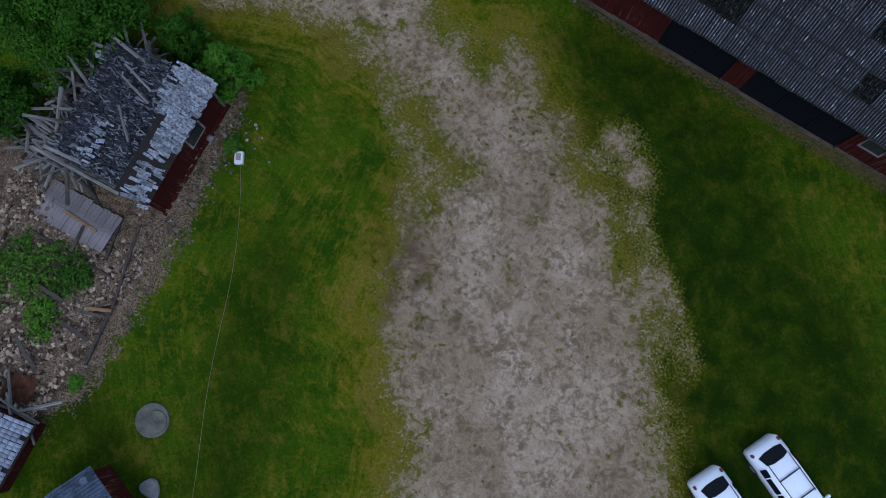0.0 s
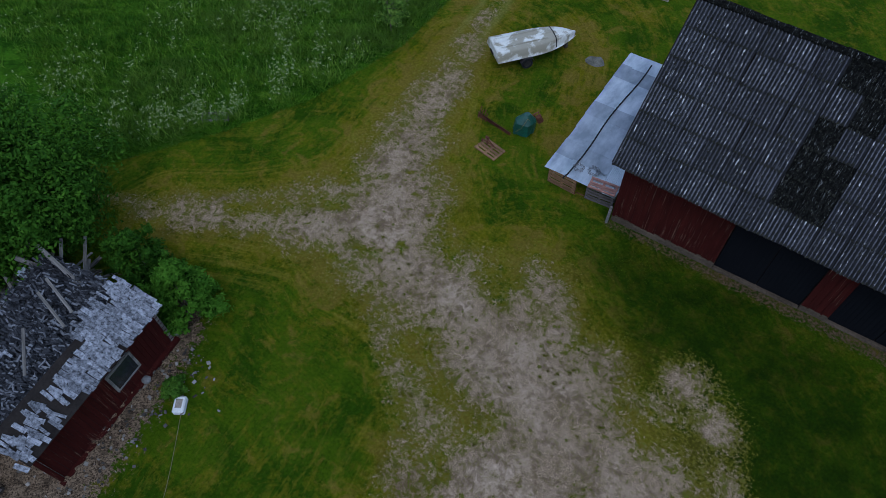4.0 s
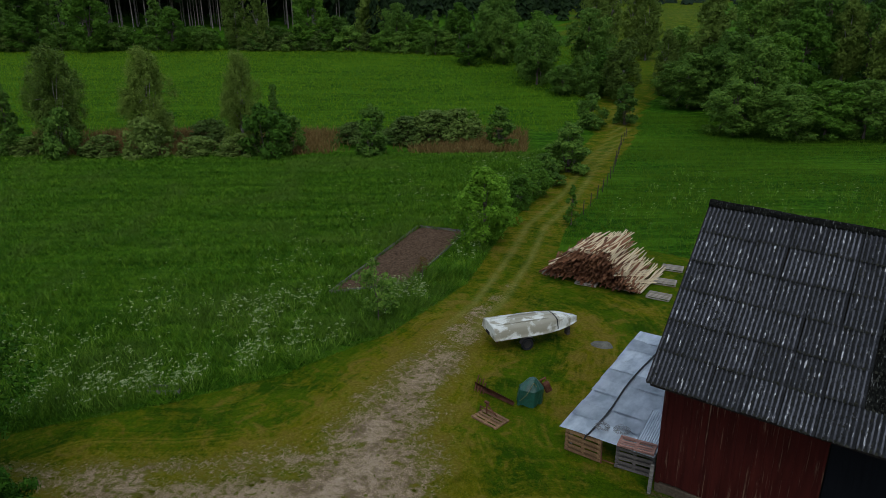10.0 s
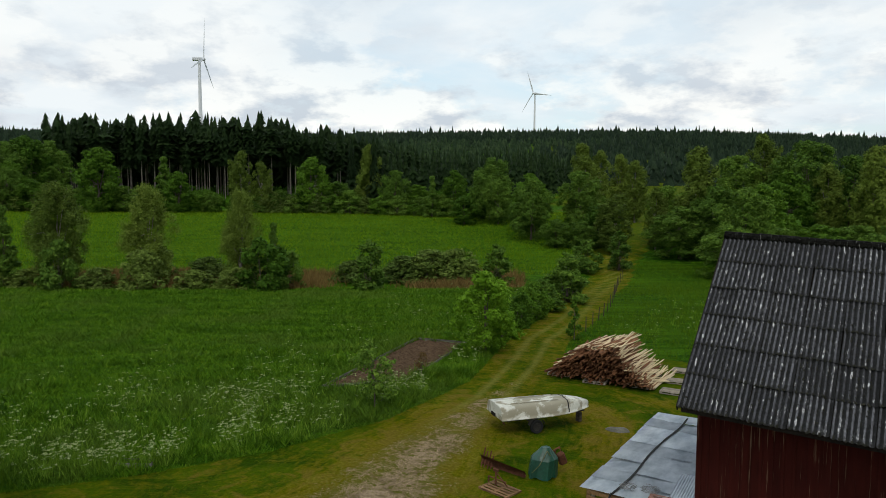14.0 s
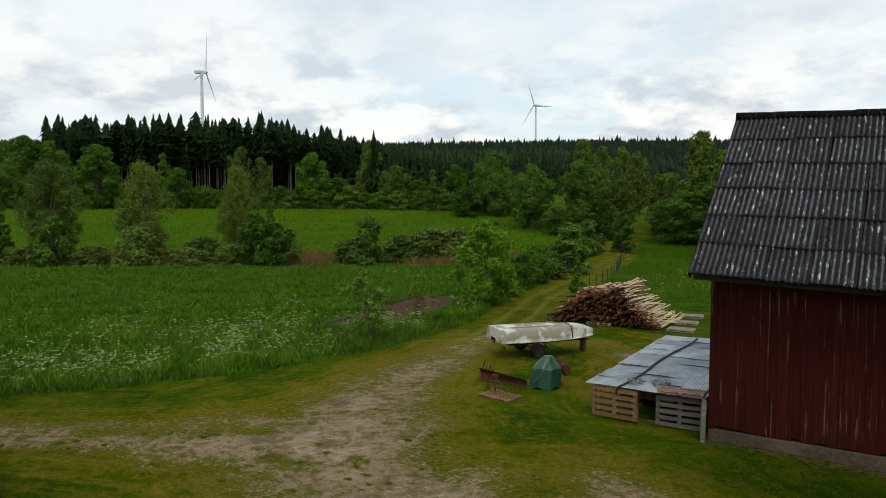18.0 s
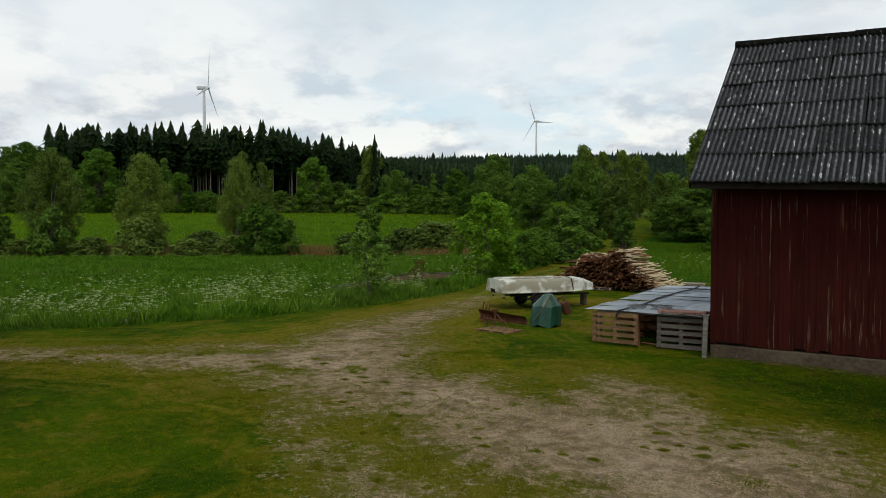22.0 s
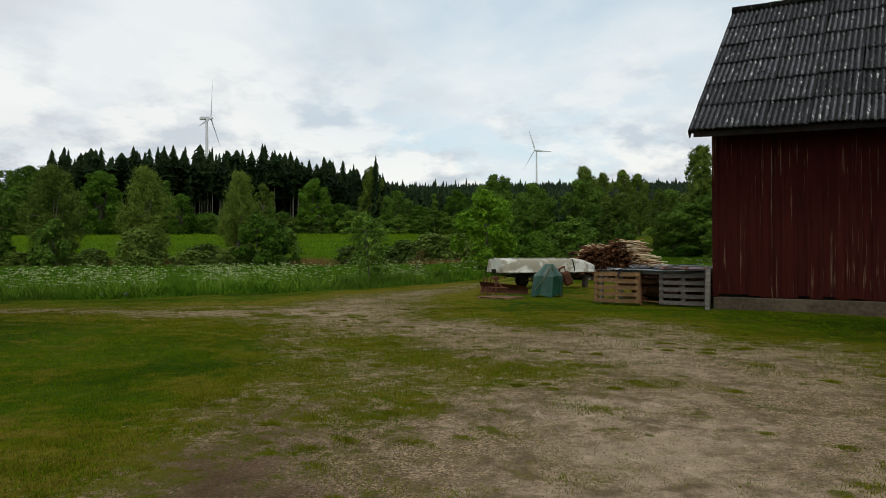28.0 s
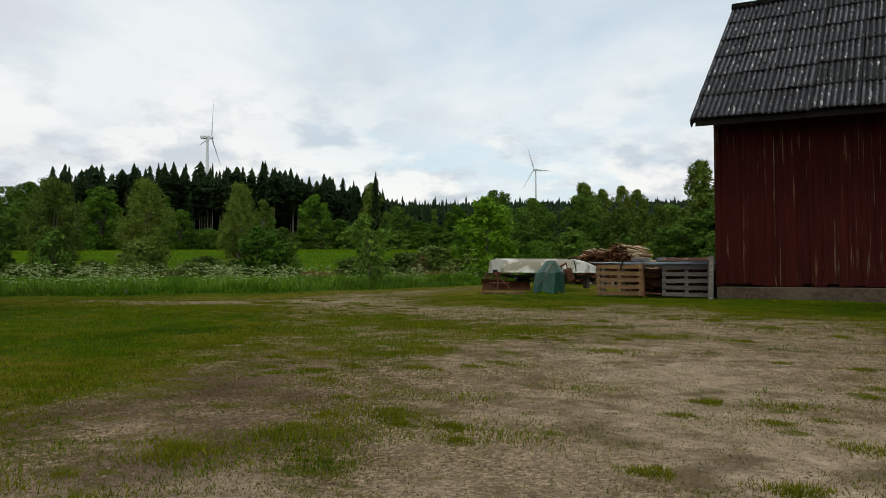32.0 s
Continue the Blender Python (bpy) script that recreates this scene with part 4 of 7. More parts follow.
    ico = np.array([(1, 0, 0), (0.31, 0.95, 0), (-0.81, 0.59, 0), (-0.81, -0.59, 0), (0.31, -0.95, 0), (0, 0, 0.8)])
    fan = np.array([(i, (i + 1) % 5, 5) for i in range(5)])
    for m, kind in knot:
        many = 100 if kind == "roof_moss" else 84
        for _ in range(many):
            low = r2.random() < 0.5
            x = (r2.integers(0, 6) + 0.5) * 0.129 + r2.normal(0, 0.018) if low or kind != "roof_moss" else r2.uniform(0, 0.88)
            y = r2.uniform(0.0, 0.06) if low else r2.uniform(0.0, step)
            z = 0.027 * math.cos(2 * math.pi * x / 0.129)
            s = r2.uniform(0.014, 0.045)
            p = m @ Vector((x, y, z))
            vs.append(ico * (s, s * 1.3, s * 0.8) * r2.uniform(0.7, 1.3, (6, 1)) + np.array(p))
            fs.append(fan + off)
            off += 6
    part("moss", raw_mesh("moss", np.concatenate(vs), np.concatenate(fs), M["moss"], True), None, roof, "dark moss cushions along the laps of the sheets", kind="stuff")
    # back slope, out of sight
    back = wave_sheet("back_slope", 138, 0.177, SLOPE_LEN, 0.026, 0.02, M["roof_sheet"], 3)
    part("back_slope", back, None, barn, "corrugated back slope", lean @ pose(BARN_X1 + 0.1, 2 * RIDGE_Y - EAVE_Y, EAVE_Z, 0, 0, 180) @ pose(0, 0, 0.03, math.degrees(SLOPE)))
    # ridge caps
    bm = bmesh.new()
    bmesh.ops.create_cone(bm, cap_ends=True, segments=12, radius1=0.155, radius2=0.14, depth=1.1, matrix=pose(0, 0, 0, 0, 90, 0))
    cap = mesh_of("ridge_cap", bm, M["roof_moss"])
    for i in range(24):
        part("ridge_cap", cap, None, roof, m=lean @ pose(-0.33 + 0.52 + i * 1.02, RIDGE_Y + rng.uniform(-0.01, 0.01), RIDGE_Z + 0.025 + rng.uniform(-0.012, 0.012), 0, rng.uniform(-0.4, 0.4)))
    # barge boards along the gable and the eave board
    for sgn in (1, -1):
        a = math.degrees(SLOPE)
        m = (lean @ pose(-0.36, EAVE_Y, EAVE_Z) @ pose(0, 0, 0, a)) if sgn > 0 else lean @ (pose(-0.36, 2 * RIDGE_Y - EAVE_Y, EAVE_Z) @ pose(0, 0, 0, -a) @ pose(0, -SLOPE_LEN, 0))
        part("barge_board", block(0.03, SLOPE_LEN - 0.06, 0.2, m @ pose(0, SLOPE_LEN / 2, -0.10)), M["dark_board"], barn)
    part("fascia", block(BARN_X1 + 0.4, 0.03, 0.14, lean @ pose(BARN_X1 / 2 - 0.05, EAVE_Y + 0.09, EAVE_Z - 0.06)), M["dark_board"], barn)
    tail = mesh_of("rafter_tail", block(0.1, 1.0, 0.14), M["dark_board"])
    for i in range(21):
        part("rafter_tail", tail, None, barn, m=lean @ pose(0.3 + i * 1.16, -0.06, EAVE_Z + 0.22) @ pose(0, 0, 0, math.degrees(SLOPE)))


def frame_bars(w, h, bar, depth, mullions=0):
    """A rectangular frame lying in the xy plane."""
    bm = bmesh.new()
    for s in (-1, 1):
        slab(bm, bar, h, depth, pose(s * (w - bar) / 2, 0, 0))
        slab(bm, w - 2 * bar, bar, depth, pose(0, s * (h - bar) / 2, 0))
    for i in range(mullions):
        slab(bm, bar * 0.5, h - 2 * bar, depth * 0.7, pose((i + 1) * w / (mullions + 1) - w / 2, 0, 0))
    return bm


M["moss"] = plain("dark_moss", (0.007, 0.007, 0.005), (0.035, 0.034, 0.022), 20, 0.95, 0.6)
n = Nodes("black_tar")
M["tar"] = n.done(n.mix(n.noise(n.world_space((6, 6, 0.5)), 2, 5), (0.003, 0.0035, 0.0045), (0.009, 0.0095, 0.011)), 0.85, spec=0.05)
build_barn()

# ---------------------------------------------------------------- trees and grass
def leaf_cloud(rng, centres, radii, count, size, flat=0.6, shell=0.55):
    """Leaves as bent quads, scattered over the outer part of a set of lobes."""
    centres, radii = np.asarray(centres, float), np.asarray(radii, float)
    w = (radii.prod(1)) ** 0.7
    k = rng.choice(len(centres), count, p=w / w.sum())
    d = rng.normal(size=(count, 3))
    d /= np.linalg.norm(d, axis=1)[:, None]
    rad = shell + (1 - shell) * rng.random(count) ** 0.6
    # boughs: leaves gather in clumps over each lobe, fewer fill the inside
    m = 11
    sub = rng.normal(size=(len(centres), m, 3)) + np.array([0, 0, 0.35])
    sub /= np.linalg.norm(sub, axis=2)[:, :, None]
    way = sub[k, rng.integers(0, m, count)]
    reach = rng.uniform(0.62, 1.0, (len(centres), m))[k, rng.integers(0, m, count)][:, None]
    core = rng.random(count) < 0.22
    clump = centres[k] + way * radii[k] * reach * 0.86 + d * radii[k] * (0.36 * rng.random(count) ** 0.45)[:, None] * np.array([1, 1, 0.7])
    p = np.where(core[:, None], centres[k] + d * radii[k] * (rad * 0.8)[:, None], clump)
    nrm = d * 0.8 + way * 0.5 + rng.normal(size=(count, 3)) * 0.35 + np.array([0, 0, 0.75 * flat])
    nrm /= np.linalg.norm(nrm, axis=1)[:, None]
    a = np.cross(nrm, rng.normal(size=(count, 3)))
    a /= np.linalg.norm(a, axis=1)[:, None]
    b = np.cross(nrm, a)
    s = (size * rng.uniform(0.6, 1.35, count))[:, None]
    v = np.stack([p - a * s, p - b * s * 0.45 - nrm * s * 0.12, p + a * s * 1.1, p + b * s * 0.45 - nrm * s * 0.12], 1).reshape(-1, 3)
    f = np.arange(count * 4).reshape(-1, 4)
    return v, f


def limb_mesh(rng, height, lobes, radius, lean=0.05):
    """A tapered trunk with limbs that reach into the lobes."""
    bm = bmesh.new()
    pts = [Vector((0, 0, -0.15))]
    for i in range(1, 6):
        t = i / 5
        pts.append(Vector((rng.uniform(-1, 1) * lean * height * t, rng.uniform(-1, 1) * lean * height * t, height * t)))
    for i in range(5):
        r0, r1 = radius * (1.25 if i == 0 else 1 - 0.17 * i), radius * (1 - 0.17 * (i + 1))
        rod(bm, pts[i], pts[i + 1], r0, r1, 8)
    for c in lobes:
        t = rng.uniform(0.35, 0.8)
        s = pts[min(4, int(t * 5))]
        e = Vector(c)
        mid = s.lerp(e, 0.5) + Vector((0, 0, 0.08 * height))
        rod(bm, s, mid, radius * 0.42, radius * 0.24, 5)
        rod(bm, mid, e, radius * 0.24, radius * 0.06, 5)
    return bm


def crown_lobes(rng, h, w, base, n, style):
    """Lobe centres and radii for a crown from base to h, w across."""
    c, r = [], []
    for i in range(n):
        t = (i + rng.random()) / n
        z = base + (h - base) * t
        if style == "round":
            wide = math.sqrt(max(0.05, 1 - (2 * t - 0.85) ** 2 * 0.8))
        elif style == "birch":
            wide = (1 - t) ** 0.6 * (0.35 + t) * 1.15 + 0.12
        elif style == "cone":
            wide = (1 - t) * 0.95 + 0.10
        else:
            wide = math.sqrt(max(0.08, 1 - t * t))
        a, q = rng.random() * 6.283 + i * 2.4, rng.random() ** 0.5
        rr = w * rng.uniform(0.09, 0.20) * (0.6 + 0.5 * wide)
        off = max(0.0, 0.53 * w * wide * rng.uniform(0.75, 1.12) - rr * 0.6) * (0.3 + 0.7 * q)
        c.append((off * math.cos(a), off * math.sin(a), min(z, h - rr * 0.6)))
        r.append((rr, rr, rr * (0.95 if style != "birch" else 1.5)))
    return c, r


def make_tree(name, seed, h, w, base, n, style, leaves, size, leafmat, bark, trunk_r, label, category="tree"):
    rng = np.random.default_rng(seed)
    py = random.Random(seed)
    t = empty(name, pose(0, 0, 0), label, category)
    c, r = crown_lobes(rng, h, w, base, n, style)
    part("trunk", limb_mesh(py, h * 0.72, c[:: max(1, n // 9)], trunk_r), M[bark], t)
    v, f = leaf_cloud(rng, c, r, leaves, size)
    v[:, 2] = np.maximum(v[:, 2], 0.06)
    part("crown", raw_mesh("crown", v, f, M[leafmat]), None, t)
    return t


def make_bush(name, seed, h, w, n, leaves, size, leafmat, label):
    rng = np.random.default_rng(seed)
    t = empty(name, pose(0, 0, 0), label, "bush")
    c, r = crown_lobes(rng, h, w, 0.05 * h, n, "dome")
    bm = bmesh.new()
    for p in c[::2]:
        rod(bm, (p[0] * 0.12, p[1] * 0.12, -0.1), (p[0] * 0.8, p[1] * 0.8, p[2] * 0.8), 0.03, 0.01, 5)
    part("stems", bm, M["trunk"], t)
    v, f = leaf_cloud(rng, c, r, leaves, size)
    v[:, 2] = np.maximum(v[:, 2], 0.03)
    part("crown", raw_mesh("crown", v, f, M[leafmat]), None, t)
    return t


def plant(src, x, y, top, h, rz, sink=0.0, wide=1.0, label=""):
    """A copy of a tree whose top reaches that height above the yard's level."""
    z = float(ground_z(x, y))
    s = (top - z) / h
    ob = copy_thing(src, pose(x, y, z - sink, 0, 0, rz) @ Matrix.Diagonal((s * wide, s * wide, s, 1)))
    if label:
        tagged(ob, label)
    return ob


def build_trees():
    rng = random.Random(5)
    # trees of the yard
    def stand(ob, x, y, rz=0):
        ob.matrix_world = pose(x, y, float(ground_z(x, y)), 0, 0, rz)
        return ob
    stand(make_tree("maple_tree", 21, 6.9, 8.6, 0.6, 110, "round", 64000, 0.088, "leaf_shade", "trunk", 0.26, "large dense green maple beside the collapsed cottage"), -19.5, -13.8)
    stand(make_bush("elder_bush", 22, 3.1, 3.0, 56, 17000, 0.075, "leaf_elder", "bright green bush at the corner of the collapsed cottage"), -11.9, -12.7)
    stand(make_bush("elder_bush", 28, 3.0, 4.2, 40, 12000, 0.08, "leaf_shade", "dark green shrubs crowding the back of the ruin"), -18.3, -15.6)
    stand(make_bush("elder_bush", 29, 2.6, 4.0, 40, 12000, 0.08, "leaf_shade", "dark green shrubs crowding the back of the ruin"), -19.6, -19.6)
    stand(make_bush("elder_bush", 27, 2.9, 2.8, 36, 9000, 0.08, "leaf_shade", "dark green bush between the maple and the cottage"), -14.6, -12.4)
    stand(make_tree("maple_tree", 23, 5.1, 4.2, 0.45, 48, "round", 9500, 0.115, "leaf_bright", "trunk", 0.09, "young bright green maple beside the grass lane"), -16.6, 18.1)
    stand(make_tree("sapling", 24, 3.2, 2.5, 0.4, 26, "round", 2300, 0.08, "leaf_alder", "trunk", 0.035, "slender young maple at the meadow edge"), -15.2, 5.3)
    stand(make_tree("copper_sapling", 30, 1.5, 1.1, 0.6, 14, "round", 380, 0.05, "leaf_copper", "trunk", 0.022, "small brown-leaved sapling tied up at the meadow edge"), -16.3, 10.7)
    stand(make_tree("sapling", 25, 2.9, 1.6, 0.2, 26, "cone", 2400, 0.075, "leaf_maple", "trunk", 0.04, "small bushy tree beside the lane"), -13.4, 24.8)
    stand(make_bush("lane_bush", 26, 1.9, 3.2, 30, 4600, 0.09, "leaf_bright", "light green bush below the young maple"), -17.6, 22.4)
    for k, (x, y, h, w) in enumerate(((-12.6, -24.5, 0.8, 2.4), (-14.2, -25.4, 1.2, 3.0), (-12.3, -27.0, 0.8, 2.0), (-15.6, -26.8, 1.3, 3.0), (-9.9, -15.4, 0.6, 0.9), (-9.3, -28.5, 0.4, 0.8))):
        stand(make_bush("elder_shoots", 60 + k, h * 0.8, w * 1.25, 26, 2600, 0.08, "leaf_maple", "green shoots growing through the rubble"), x, y)
    # meadow trees, built once each and repeated
    far = [
        make_tree("birch_tree", 31, 10, 7.6, 0.3, 80, "birch", 30000, 0.11, "leaf_birch", "birch_trunk", 0.16, "slender birch with fine drooping foliage in the meadow"),
        make_tree("birch_tree", 32, 12, 7.0, 0.8, 64, "birch", 18000, 0.17, "leaf_birch", "birch_trunk", 0.18, "tall birch at the edge of the wood"),
        make_tree("broadleaf_tree", 33, 12, 9.5, 0.6, 56, "round", 22000, 0.19, "leaf_alder", "trunk", 0.22, "dark green broadleaf tree at the edge of the wood"),
        make_tree("broadleaf_tree", 34, 11, 8.0, 0.5, 52, "round", 20000, 0.19, "leaf_maple", "trunk", 0.2, "green broadleaf tree at the edge of the wood"),
        make_tree("alder_tree", 35, 12, 7.0, 0.4, 50, "cone", 16000, 0.19, "leaf_alder", "trunk", 0.2, "dark conical alder in the row of trees"),
    ]
    bushes = [
        make_bush("willow_bush", 41, 4, 5.4, 34, 5200, 0.17, "leaf_grey", "rounded grey-green willow bush in the wet strip"),
        make_bush("alder_bush", 42, 4, 4.6, 34, 5200, 0.16, "leaf_alder", "dark green alder bush in the meadow"),
        make_bush("maple_bush", 43, 5, 5.2, 34, 5600, 0.17, "leaf_maple", "fresh green bush in the meadow"),
        make_bush("tall_shrub", 44, 5, 3.4, 34, 5000, 0.16, "leaf_alder", "narrow upright shrub in the meadow"),
    ]
    hs, hb = (10, 12, 12, 11, 12), (4, 4, 5, 5)
    row_a = [(0, -71.0, 20.8, 10.4, 1.0), (0, -62.7, 26.1, 10.2, 0.9), (0, -54.4, 31.6, 9.7, 0.75), (4, -73.7, 16.6, 8.2, 1.0), (4, -52.8, 34.9, 6.4, 0.8)]
    for i, x, y, top, wd in row_a:
        plant(far[i], x, y, top, hs[i], rng.uniform(0, 360), 0.0, wd)
    row_b = [(0, -59.8, 23.3, 3.9, 1.0), (0, -52.3, 29.3, 2.0, 1.8), (2, -49.4, 30.0, 5.2, 1.05), (1, -48.6, 32.9, 3.6, 0.9), (3, -40.6, 36.4, 5.0, 1.05), (3, -31.1, 46.6, 4.3, 1.15), (0, -38.9, 45.1, 3.4, 1.5), (0, -36.8, 47.7, 3.4, 1.4), (0, -41.4, 43.8, 2.7, 1.6), (0, -46.0, 40.4, 2.2, 1.6), (0, -60.5, 32.3, 2.4, 1.6), (1, -67.0, 18.6, 4.8, 0.8), (0, -72.0, 17.8, 1.6, 2.0), (0, -64.5, 21.5, 1.9, 1.8), (0, -56.5, 27.0, 1.7, 2.0), (3, -20.1, 39.5, 4.5, 1.35), (2, -18.9, 30.0, 3.0, 1.1), (2, -18.4, 26.6, 2.6, 1.0), (1, -20.0, 34.0, 2.6, 1.2), (1, -22.0, 44.0, 2.6, 1.2), (2, -19.2, 28.4, 2.0, 1.0), (1, -24.6, 50.0, 2.2, 1.2)]
    for i, x, y, top, wd in row_b:
        plant(bushes[i], x, y, top, hb[i], rng.uniform(0, 360), 0.0, wd)
    # rear edge of the sloping field
    line = [(-164.8, 50.6, 14.7), (-156.5, 55.9, 14.7), (-151.8, 58.9, 12.2), (-138.0, 65.5, 18.8), (-135.2, 69.7, 10.9), (-147.1, 64.4, 11.0), (-123.7, 74.8, 13.9), (-119.7, 79.8, 9.7), (-114.0, 83.5, 17.9), (-109.3, 85.3, 15.7), (-106.7, 88.2, 10.2), (-101.0, 91.9, 17.1), (-97.0, 95.7, 12.0), (-91.9, 100.2, 19.4), (-84.7, 100.0, 14.4), (-81.8, 104.3, 11.3), (-73.6, 97.7, 13.0), (-72.4, 104.5, 14.3)]
    for k, (x, y, top) in enumerate(line):
        i = (3, 2, 3, 3, 2, 4, 3, 2, 1, 1, 2, 3, 2, 1, 2, 3, 4, 3)[k]
        plant(far[i], x, y, top, hs[i], rng.uniform(0, 360), 0.0, 1.0 if top > 12.5 else 1.5)
    right = [(-176.0, 69.5, 23.0, 3), (-176.0, 64.7, 21.5, 2), (-177.7, 76.0, 22.5, 2), (-182.4, 62.9, 20.0, 3), (-61.9, 91.0, 9.2, 3), (-61.0, 99.0, 15.2, 2), (-44.5, 83.2, 11.9, 2), (-38.2, 79.0, 5.8, 2), (-34.5, 80.1, 5.6, 2), (-57.0, 137.0, 20.7, 1), (-53.0, 138.0, 19.0, 1), (-29.2, 78.8, 9.3, 1), (-41.0, 117.0, 17.0, 1), (-36.5, 112.0, 15.5, 1), (-25.2, 86.2, 10.3, 1), (-25.0, 92.0, 11.0, 2), (-19.4, 86.0, 15.9, 1), (-15.7, 81.6, 10.8, 2), (-10.4, 73.2, 10.5, 2), (-9.1, 77.6, 10.8, 3), (-19.9, 120.6, 16.9, 2), (-15.8, 123.3, 20.3, 1), (-8.0, 116.4, 18.9, 2), (-9.3, 103.6, 13.3, 3), (-4.1, 109.4, 14.3, 1), (-1.1, 114.9, 16.2, 2), (2.2, 105.2, 16.4, 1), (6.7, 114.0, 16.0, 2), (-11.2, 66.7, 6.2, 2), (-5.9, 67.7, 6.0, 2), (-2.1, 70.2, 6.3, 3), (1.6, 72.6, 6.3, 2), (5.5, 77.5, 6.5, 2), (-48.0, 90.0, 13.0, 3), (-40.0, 93.0, 13.5, 2), (-57.0, 95.0, 12.0, 2), (-33.0, 84.0, 8.0, 3), (-20.0, 80.0, 8.0, 2)]
    for x, y, top, i in right:
        plant(far[i], x, y, top, hs[i], rng.uniform(0, 360), 0.0, 1.0 if top > 9.5 else 1.5)
    # undergrowth along the foot of the wood
    for k in range(46):
        t = k / 45
        x, y = -166 + 108 * t + rng.uniform(-2, 2), 52 + 50 * t + rng.uniform(-2, 2) + 9 * math.sin(t * 3.1)
        i = rng.choice((0, 1, 2, 2))
        plant(bushes[i], x, y, float(ground_z(x, y)) + rng.uniform(2.6, 5.0), hb[i], rng.uniform(0, 360), 0.0, 1.3)
    for ob in (*far, *bushes):
        x, y = {far[0]: (-80.0, 14.0), far[1]: (-45.0, 108.0), far[2]: (-63.0, 104.0), far[3]: (-168.0, 62.0), far[4]: (-130.0, 76.0), bushes[0]: (-66.0, 29.0), bushes[1]: (-27.0, 62.0), bushes[2]: (-160.0, 55.0), bushes[3]: (-24.0, 66.0)}[ob]
        ob.matrix_world = pose(x, y, float(ground_z(x, y)))


def spruce_stand(rng, x, y, z, h, w, bare, tiers, sides, top_k=1.25):
    """Ragged drooping tiers on a bare trunk; arrays of verts and triangles."""
    n = len(x)
    vs, fs, off = [], [], 0
    for t in range(tiers):
        q = t / tiers
        zb = z + h * (bare + (1 - bare) * q * 0.96)
        zt = zb + h * (1 - bare) * (1.5 / tiers)
        r = w * np.minimum(1.0, (1 - q) * top_k) ** 0.85 * rng.uniform(0.6, 1.25, n) + 0.1
        a0 = rng.uniform(0, 6.28, n)
        ring = []
        for s in range(sides * 2):
            a = a0 + 3.14159 * s / sides
            rr = r * (rng.uniform(0.7, 1.3, n) if s % 2 == 0 else rng.uniform(0.45, 0.8, n))
            dz = -0.05 * h * (1 - bare) * (1 if s % 2 == 0 else -0.4) * rng.uniform(0.5, 1.3, n)
            ring.append(np.stack([x + rr * np.cos(a), y + rr * np.sin(a), zb + dz], -1))
        top = np.stack([x, y, np.minimum(zt, z + h)], -1)
        block_v = np.stack([*ring, top], 1)
        k = sides * 2 + 1
        idx = off + np.arange(n)[:, None] * k
        for s in range(sides * 2):
            fs.append(np.concatenate([idx + s, idx + (s + 1) % (sides * 2), idx + k - 1], 1))
        vs.append(block_v.reshape(-1, 3))
        off += n * k
    return np.concatenate(vs), np.concatenate(fs)


def trunk_stand(rng, x, y, z, h, r):
    n, vs, fs = len(x), [], []
    for lvl, (q, k) in enumerate(((-0.02, 1.0), (0.85, 0.35))):
        for s in range(5):
            a = 6.283 * s / 5
            vs.append(np.stack([x + r * k * math.cos(a), y + r * k * math.sin(a), z + h * q], -1))
    v = np.stack(vs, 1)
    idx = np.arange(n)[:, None] * 10
    for s in range(5):
        t = (s + 1) % 5
        fs.append(np.concatenate([idx + s, idx + t, idx + 5 + t, idx + 5 + s], 1))
    return v.reshape(-1, 3), np.concatenate(fs)


def out(d, s):
    """A place d ahead of and s to the right of the yard."""
    return HOME[0] + d * AHEAD[0] + s * AHEAD[1], HOME[1] + d * AHEAD[1] - s * AHEAD[0]


